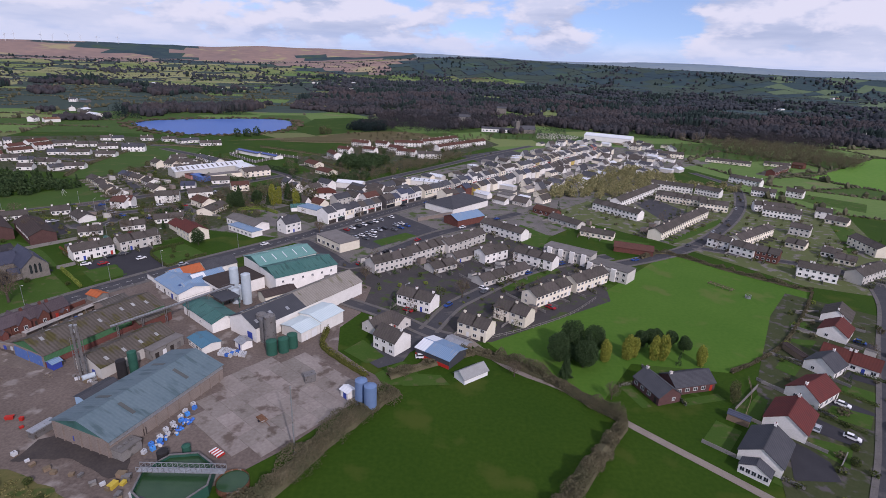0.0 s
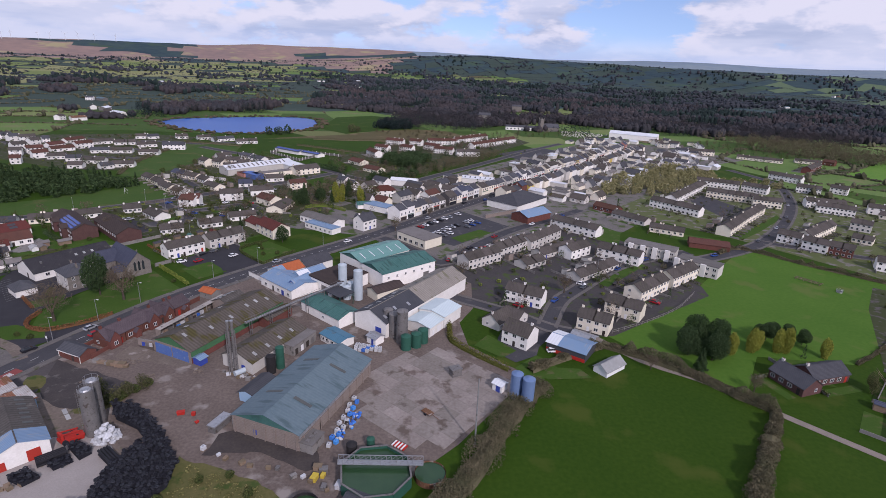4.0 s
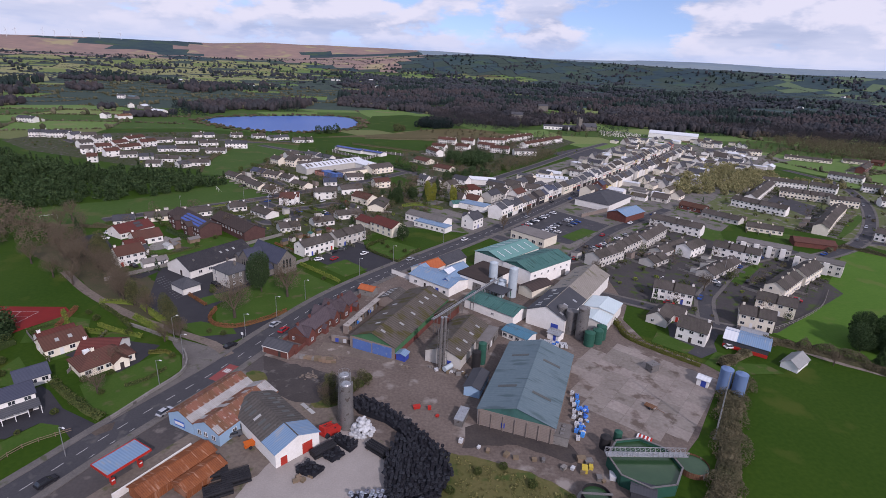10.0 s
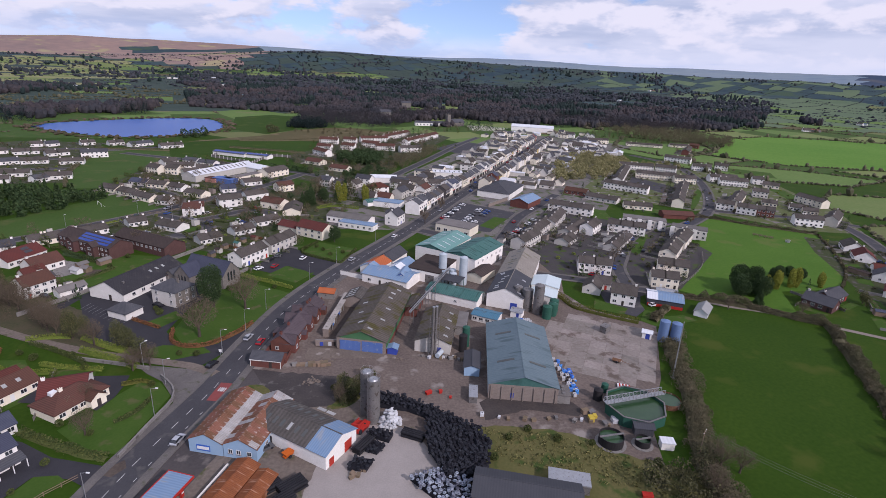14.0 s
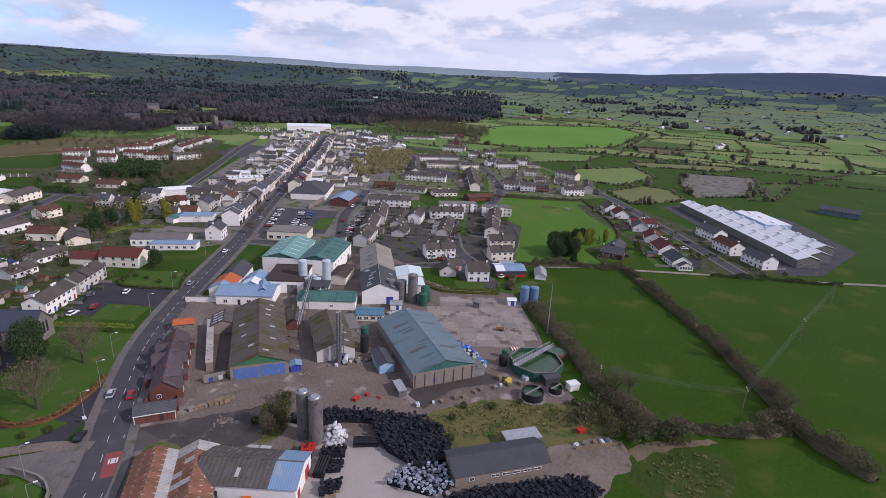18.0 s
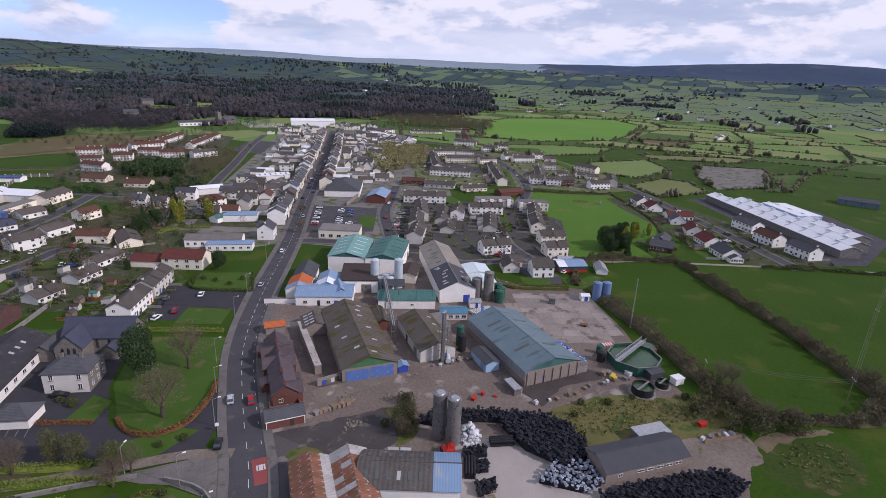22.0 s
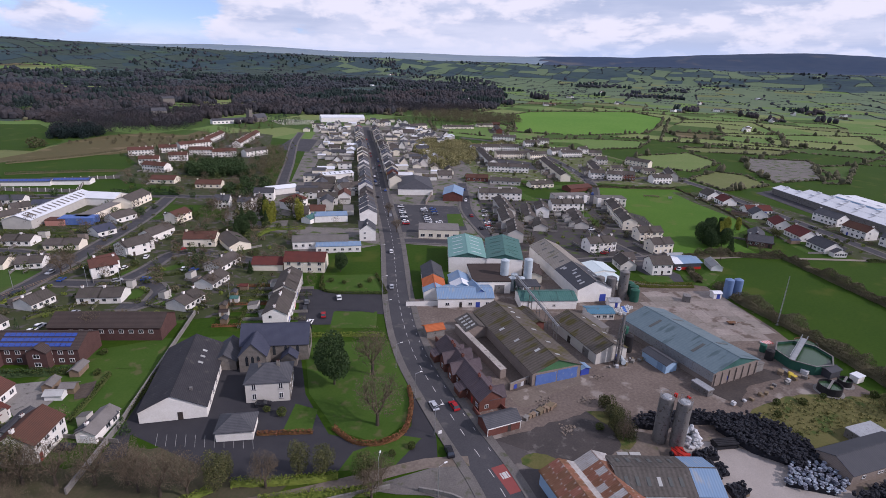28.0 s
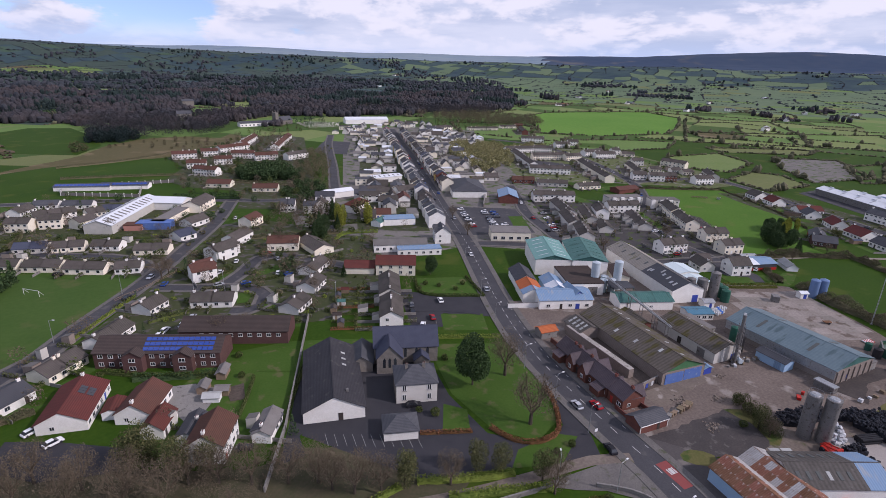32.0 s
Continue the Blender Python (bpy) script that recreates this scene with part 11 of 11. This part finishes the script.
t = thing("trailer", -49.4, 114.2, -40, 0.09, "rusty flat farm trailer on the concrete yard", "trailer")
part("deck", box_mesh("deck", 3.2, 1.8, 0.2, M["rust"]), t, pose(0, 0, 0.6))
part("drawbar", Geo().tube((1.6, 0, 0.65), (4.0, 0, 0.4), 0.08, 0.06, 6).mesh("drawbar", M["rust"]), t)
for yy in (-0.95, 0.95):
    part("wheel", cached("twheel", lambda: Geo().tube((0, -0.12, 0), (0, 0.12, 0), 0.36, 0.36, 12).mesh("wheel", M["tyre"])), t, pose(0, yy, 0.36))
for x, y, r, h, mm in ((-66.5, 97.2, 1.3, 3.2, "tank_black"), (-62.5, 100.2, 1.0, 2.6, "tank_green")):
    silo("dosing_tank", x, y, r, h, mm, "small round dosing tank beside the settling tank", category="tank")
t = thing("pipe_rack", -55.5, 101.0, -30, 0.05, "red and white steel rack on the yard", "rack")
for k in range(8):
    part("tube", cached("rtube" + str(k % 2), lambda: Geo().box(-0.2, -1.0, 0.2, 0.2, 1.0, 0.5).mesh("tube", M["red" if k % 2 else "frame"])), t, pose(-1.6 + k * 0.46, 0, 0))


# ---- poles, lamps, wires, goals, fences ----
def lamp_post(x, y, ang, h=8.0):
    t = thing("street_lamp", x, y, ang, 0, "grey steel street lamp with a curved arm", "street lamp", "street lamps")
    part("pole", cached(("lp", h), lambda: Geo().tube((0, 0, 0), (0, 0, h), 0.1, 0.06, 8).mesh("pole", M["steel"])), t)
    part("arm", cached(("la", h), lambda: Geo().tube((0, 0, h - 0.05), (1.5, 0, h + 0.3), 0.05, 0.04, 6).mesh("arm", M["steel"])), t)
    part("lantern", cached(("ll", h), lambda: Geo().box(1.3, -0.14, h + 0.24, 2.0, 0.14, h + 0.4).mesh("lantern", M["frame"])), t)


for x, y, a in ((-171.6, 141.0, -20), (-160.2, 170.4, -22), (-144.2, 196.0, -35), (-184.2, 112.0, -18), (-190.2, 84.0, -22), (-132.0, 214.0, -35), (-110, 244, -35), (-184.5, 126.0, -10), (-204.9, 285.5, 120), (-178.5, 246, 60), (-192.4, 136, 40), (-166, 155, -22), (-215, 290, 90), (-236, 306, -50), (-262, 279, -50), (-150, 243, 20), (-20, 192, 30), (22, 222, -40)):
    lamp_post(x, y, a)
for x, y in ((-171.8, 139.0),):
    t = thing("road_sign", x, y, -20, 0, "white square road sign on a post", "sign")
    part("post", box_mesh("post", 0.1, 0.1, 2.6, M["steel"]), t)
    part("panel", box_mesh("panel", 0.9, 0.05, 0.9, M["frame"]), t, pose(0, -0.09, 1.6))
POLES = ((-54.4, 70.3, 8), (-33.0, 38.5, 9), (34.0, 43.5, 9), (88, 47, 9))
for x, y, h in POLES:
    t = thing("power_pole", x, y, 35, 0, "timber power pole with a white-insulated crossarm", "pole", "power poles")
    part("pole", cached(("pp", h), lambda: Geo().tube((0, 0, 0), (0, 0, h), 0.14, 0.1, 8).mesh("pole", M["wood"])), t)
    part("crossarm", cached(("pc", h), lambda: Geo().box(-1.1, -0.08, h - 0.3, 1.1, 0.08, h - 0.15).mesh("crossarm", M["wood"])), t)
    for k in (-1, 0, 1):
        part("insulator", cached("insul", lambda: Geo().tube((0, 0, 0), (0, 0, 0.25), 0.09, 0.05, 6).mesh("insulator", M["frame"])), t, pose(k, 0, h - 0.147))
for (xa, ya, ha), (xb, yb, hb) in zip(POLES, POLES[1:]):
    for k in (-1, 0, 1):
        ox, oy = k * math.cos(radians(35)), k * math.sin(radians(35))
        g = Geo()
        for q in range(8):
            a, b = q / 8, (q + 1) / 8
            f = lambda t: (xa + (xb - xa) * t + ox, ya + (yb - ya) * t + oy, ha + 0.1 - 4 * 1.0 * t * (1 - t))
            g.tube(f(a), f(b), 0.025, 0.025, 4, 0, False)
        tagged(new("power_cable", g.mesh("power_cable", M["steel_dark"])), "thin sagging power cable between timber poles", "cable")


def goal(x, y, ang, w=7.3):
    t = thing("goal_posts", x, y, ang, 0, "white football goal frame on grass", "goal")
    for s2 in (-1, 1):
        part("post", cached(("gp", w), lambda: Geo().tube((0, 0, 0), (0, 0, 2.44), 0.07, 0.07, 8).mesh("post", M["frame"])), t, pose(s2 * w / 2, 0, 0))
        part("stay", cached(("gs", w), lambda: Geo().tube((0, 0, 2.4), (0, 1.8, 0), 0.05, 0.05, 6).mesh("stay", M["frame"])), t, pose(s2 * w / 2, 0, 0))
    part("crossbar", cached(("gc", w), lambda: Geo().tube((-w / 2, 0, 2.44), (w / 2, 0, 2.44), 0.07, 0.07, 8).mesh("crossbar", M["frame"])), t)


goal(-261.5, 326.0, -58)
goal(-316, 248.5, 40)
def garden_shed(x, y, ang, wall, roof):
    t = thing("garden_shed", x, y, ang, 0, "small garden shed with a pitched roof behind the terrace", "garden shed", "garden sheds")
    part("wall", gable_walls(3.0, 2.2, 1.9, 2.5, M[wall]), t)
    part("roof", gable_roof(3.0, 2.2, 1.9, 2.5, M[roof], 0.15, 0.06), t)
    part("door", box_mesh("door", 0.8, 0.06, 1.75, M["wood"]), t, side_pose(0.3, 1, 2.2, 0.02))


for k, (wall, roof) in enumerate((("wood", "rs"), ("g", "rd"), ("wood", "rg"), ("g", "sheet_green"), ("wood", "rs"), ("wood", "rt"))):
    u, v = 4.3 + 5.6 * k, 17.5 + (k * 7 % 5) * 0.8
    garden_shed(-175.5 + 0.6 * u - 0.8 * v, 216.1 + 0.8 * u + 0.6 * v, 53 + 90 * (k % 2), wall, roof)
for x, y, a, p in ((-227.7, 264.8, 50, "car_b"), (-225.4, 266.8, 50, "car_b"), (-223.2, 268.4, 50, "car_a"), (-201.9, 302.6, 40, "car_d"), (-172.8, 303.4, 75, "car_a"), (-180.9, 287.4, 60, "car_b"), (-250.5, 342.5, -40, "car_d"), (-173.5, 313.2, 10, "car_c")):
    car(x, y, a, p, "parked in the housing estate")
frame_t = thing("field_barrier", 122.2, 228, -50.5, 0, "weathered grey timber frame lying on the green paddock", "barrier")
for s2 in (-1, 1):
    part("rail", Geo().box(-5.8, -0.14, 0.75, 5.8, 0.14, 1.0).mesh("rail", M["wood"]), frame_t, pose(0, s2 * 1.1, 0))
for k in range(6):
    part("cross_rail", cached("xr", lambda: Geo().box(-0.12, -1.3, 0.6, 0.12, 1.3, 0.75).mesh("cross_rail", M["wood"])), frame_t, pose(-5 + 2 * k, 0, 0))
for k in range(8):
    part("leg", cached("xl", lambda: Geo().box(-0.12, -0.12, 0, 0.12, 0.12, 0.75).mesh("leg", M["wood"])), frame_t, pose(-4.9 + 3.27 * (k // 2), 1.1 * (k % 2 * 2 - 1), 0))
feeder = thing("cattle_feeder", 129.3, 217.1, 20, 0, "grey galvanised round feeder standing on grass", "feeder")
for z2 in (0.1, 0.7, 1.5):
    g2 = Geo()
    for k in range(14):
        a, b = k * math.tau / 14, (k + 1) * math.tau / 14
        g2.tube((1.2 * math.cos(a), 1.2 * math.sin(a), z2), (1.2 * math.cos(b), 1.2 * math.sin(b), z2), 0.06, 0.06, 5)
    part("ring", g2.mesh("ring", M["steel"]), feeder)
for k in range(10):
    part("bar", cached("fb", lambda: Geo().tube((1.2, 0, 0), (1.2, 0, 1.5), 0.05, 0.05, 5).mesh("bar", M["steel"])), feeder, pose(0, 0, 0, 0, 0, 36 * k))
part("skirt", Geo().tube((0, 0, 0.05), (0, 0, 0.68), 1.16, 1.16, 14, 0, False).mesh("skirt", M["steel"]), feeder)


def rail_fence(pts, label, h=1.2, gap=2.4, m="wood"):
    line = smooth_line(pts, gap)
    f = thing("fence", line[0].x, line[0].y, 0, 0, label, "fence")
    for a, b in zip(line, line[1:]):
        d, o = b - a, a - line[0]
        an = math.degrees(math.atan2(d.y, d.x))
        part("post", box_mesh("post", 0.12, 0.12, h, M[m]), f, pose(o.x, o.y, 0))
        part("rail", cached(("rl", round(d.length, 1), m), lambda: Geo().box(0, -0.03, h * 0.8, d.length, 0.03, h * 0.9).box(0, -0.03, h * 0.35, d.length, 0.03, h * 0.45).mesh("rail", M[m])), f, pose(o.x, o.y, 0, 0, 0, an))


rail_fence([(-203.6, 76.7), (-201.3, 85.7), (-194.4, 92.1)], "brown timber rail fence beside a drive")
rail_fence([(14, 166), (30, 176), (46, 189), (60, 206)], "pale garden fence at the paddock edge", 1.6, 3.0, "concrete")
rail_fence([(84, 128), (92, 140), (96, 150)], "pale timber garden fence", 1.4)
rail_fence([(-230, 334), (-212, 318), (-240, 300)], "timber fence by the playing field")

# farmhouses and sheds far off among the fields
fr = random.Random(15)
for x, y in ((960, 385), (1342, 337), (1372, 243), (707, 351), (-543, 747), (-600, 800), (-566, 2008), (-460, 2153), (-701, 942), (1500, 2300), (960, 1332), (759, 1037), (-551, 663), (1100, 800), (1400, 700), (850, 850), (1250, 1050), (1700, 1200), (600, 1500), (1000, 1800), (-300, 1300), (-100, 1500), (-650, 1400), (-900, 1500), (300, 1700), (1900, 700), (2100, 1500), (-380, 1750), (100, 2100), (1150, 560), (1250, 420), (1000, 600)):
    z = rise(x, y)
    L = fr.uniform(9, 16)
    h = house(x, y, fr.uniform(0, 180), L, 8, fr.choice((2.8, 5.0)), 7.0, "w", fr.choice("sg"), False, True, where="alone among fields")
    h.location.z = z
    s2 = shed("farm_shed", x + fr.uniform(14, 22), y + fr.uniform(-8, 8), fr.uniform(0, 180), fr.uniform(14, 24), 10, 4, 6, fr.choice(("steel_dark", "w")), fr.choice(("sheet_white", "sheet_grey", "rust")), "farm shed with a sheet roof among fields", category="farm shed", z=z)

# wind turbines on the far hill
for k, (az, r) in enumerate(((-43.5, 4300), (-42.6, 4300), (-41.9, 4350), (-40.6, 4300), (-39.4, 4300), (-38.8, 4350), (-37.0, 4300), (-36.2, 4300), (-35.1, 4300), (-34.2, 4350), (-33.0, 4300), (-31.4, 4300))):
    x, y = -120 + r * math.sin(radians(az)), 20 + r * math.cos(radians(az))
    wt_ = thing("wind_turbine", x, y, -az, rise(x, y) - 4, "tall white wind turbine on the far moorland hill", "turbine", "wind turbines")
    part("mast", cached("wtm", lambda: Geo().tube((0, 0, 0), (0, 0, 44), 1.7, 1.0, 8).mesh("mast", M["sheet_white"])), wt_)
    part("nacelle", cached("wtn", lambda: Geo().box(-1.2, -2.2, 42.8, 1.2, 3, 45.2).mesh("nacelle", M["sheet_white"])), wt_)
    for b in range(3):
        part("blade", cached("wtb", lambda: Geo().tube((0, 0, 0), (0, 0, 19), 1.1, 0.4, 5).mesh("blade", M["sheet_white"])), wt_, Matrix.Translation((0, -2.6, 44)) @ pose(0, 0, 0, 0, 120 * b + 23 * k, 0))

# drives, lawns, walls and sheds between the bungalows
for pts in ([(93.1, 119.7), (95.3, 117.3), (98.0, 112.3), (96.3, 105.4), (84.7, 105.0), (88.5, 113.5)], [(105.3, 132), (113.5, 122.3), (109.5, 118.6), (99.8, 126)], [(118.8, 142.2), (126.2, 134.6), (121.6, 131.6), (113.7, 138.3)], [(133.4, 158.5), (143, 153.6), (138.8, 148.8), (129.5, 155.0)], [(152, 183), (158, 177), (155, 173.5), (149, 179)]):
    flat("drive", pts, 0.03, M["asphalt_dark"], "dark tarmac drive before a bungalow", "drive")
for pts in ([(97.5, 122.3), (108.1, 118.8), (101.5, 110.1), (97.3, 116.4)], [(109.7, 132.9), (118.5, 127.0), (124.2, 133.6), (115.0, 138.0)], [(127.1, 150.7), (134.8, 145.3), (129.0, 138.9), (121.9, 145.3)], [(94.3, 141.0), (96.3, 138.3), (88.5, 128.2), (84.0, 130.3)], [(133.6, 193.2), (141.3, 195.4), (139.3, 187.4), (130.8, 186.0)], [(127.0, 180.2), (136.1, 179.6), (129.4, 172.5), (125.7, 178.0)], [(109, 158), (115, 165), (119, 160), (112.5, 153)]):
    flat("garden_plot", pts, 0.03, M["lawn"], "mown lawn of a bungalow garden", "lawn")
for pts in ([(83.4, 132.3), (96.8, 145.7)], [(97.5, 108.5), (104.5, 115.8)], [(131, 187.5), (141, 184)], [(140, 197), (150, 196)], [(143, 205), (153, 206)], [(112, 167.5), (121.5, 161.5)], [(99, 148), (106.5, 141.5)]):
    ribbon("garden_wall", smooth_line(pts, 3), 0.12, -0.12, 1.0, M["concrete"], "rendered garden wall between bungalows", "wall", 1.0)
for pts in ([(106.3, 133.6), (111.5, 129.0), (116.1, 124.9)], [(119.5, 147), (125, 142.5), (129.1, 138.3)], [(134.5, 157.3), (139, 154.3), (143.5, 151)]):
    hedge(pts, 1.1, 1.2, "leaf", "clipped_hedge", "dark clipped hedge between front gardens", dens=55, size=0.3, ragged=0.12, step=2)
for name2, x, y, a, L2, roof2, words in (("timber_shed", 121.2, 167.8, -80, 9.5, "rd", "long dark timber shed at the foot of a garden"), ("timber_shed", 81.9, 127.3, -36, 5.6, "rb", "small garden shed with blue-grey roof")):
    t = thing(name2, x, y, a, 0, words, "shed")
    part("wall", gable_walls(L2, 2.8, 2.1, 2.6, M["wood"]), t)
    part("roof", gable_roof(L2, 2.8, 2.1, 2.6, M[roof2], 0.2, 0.07), t)
    part("door", box_mesh("door", 0.9, 0.06, 1.9, M["wood"]), t, side_pose(L2 * 0.3, 1, 2.8, 0.02))

# glazed garden room at a bungalow's gable
cons = thing("garden_room", 75.7, 106.1, 50, 0, "white glazed garden room against a bungalow gable", "conservatory")
part("wall", gable_walls(3.4, 7.0, 2.3, 4.0, M["w"]), cons)
part("roof", gable_roof(3.4, 7.0, 2.3, 4.0, M["rs"], 0.2, 0.1), cons)
for k in range(5):
    part("window", window_far(1.1, 1.3), cons, end_pose(-2.6 + 1.3 * k, -1, 3.4, 0.8))
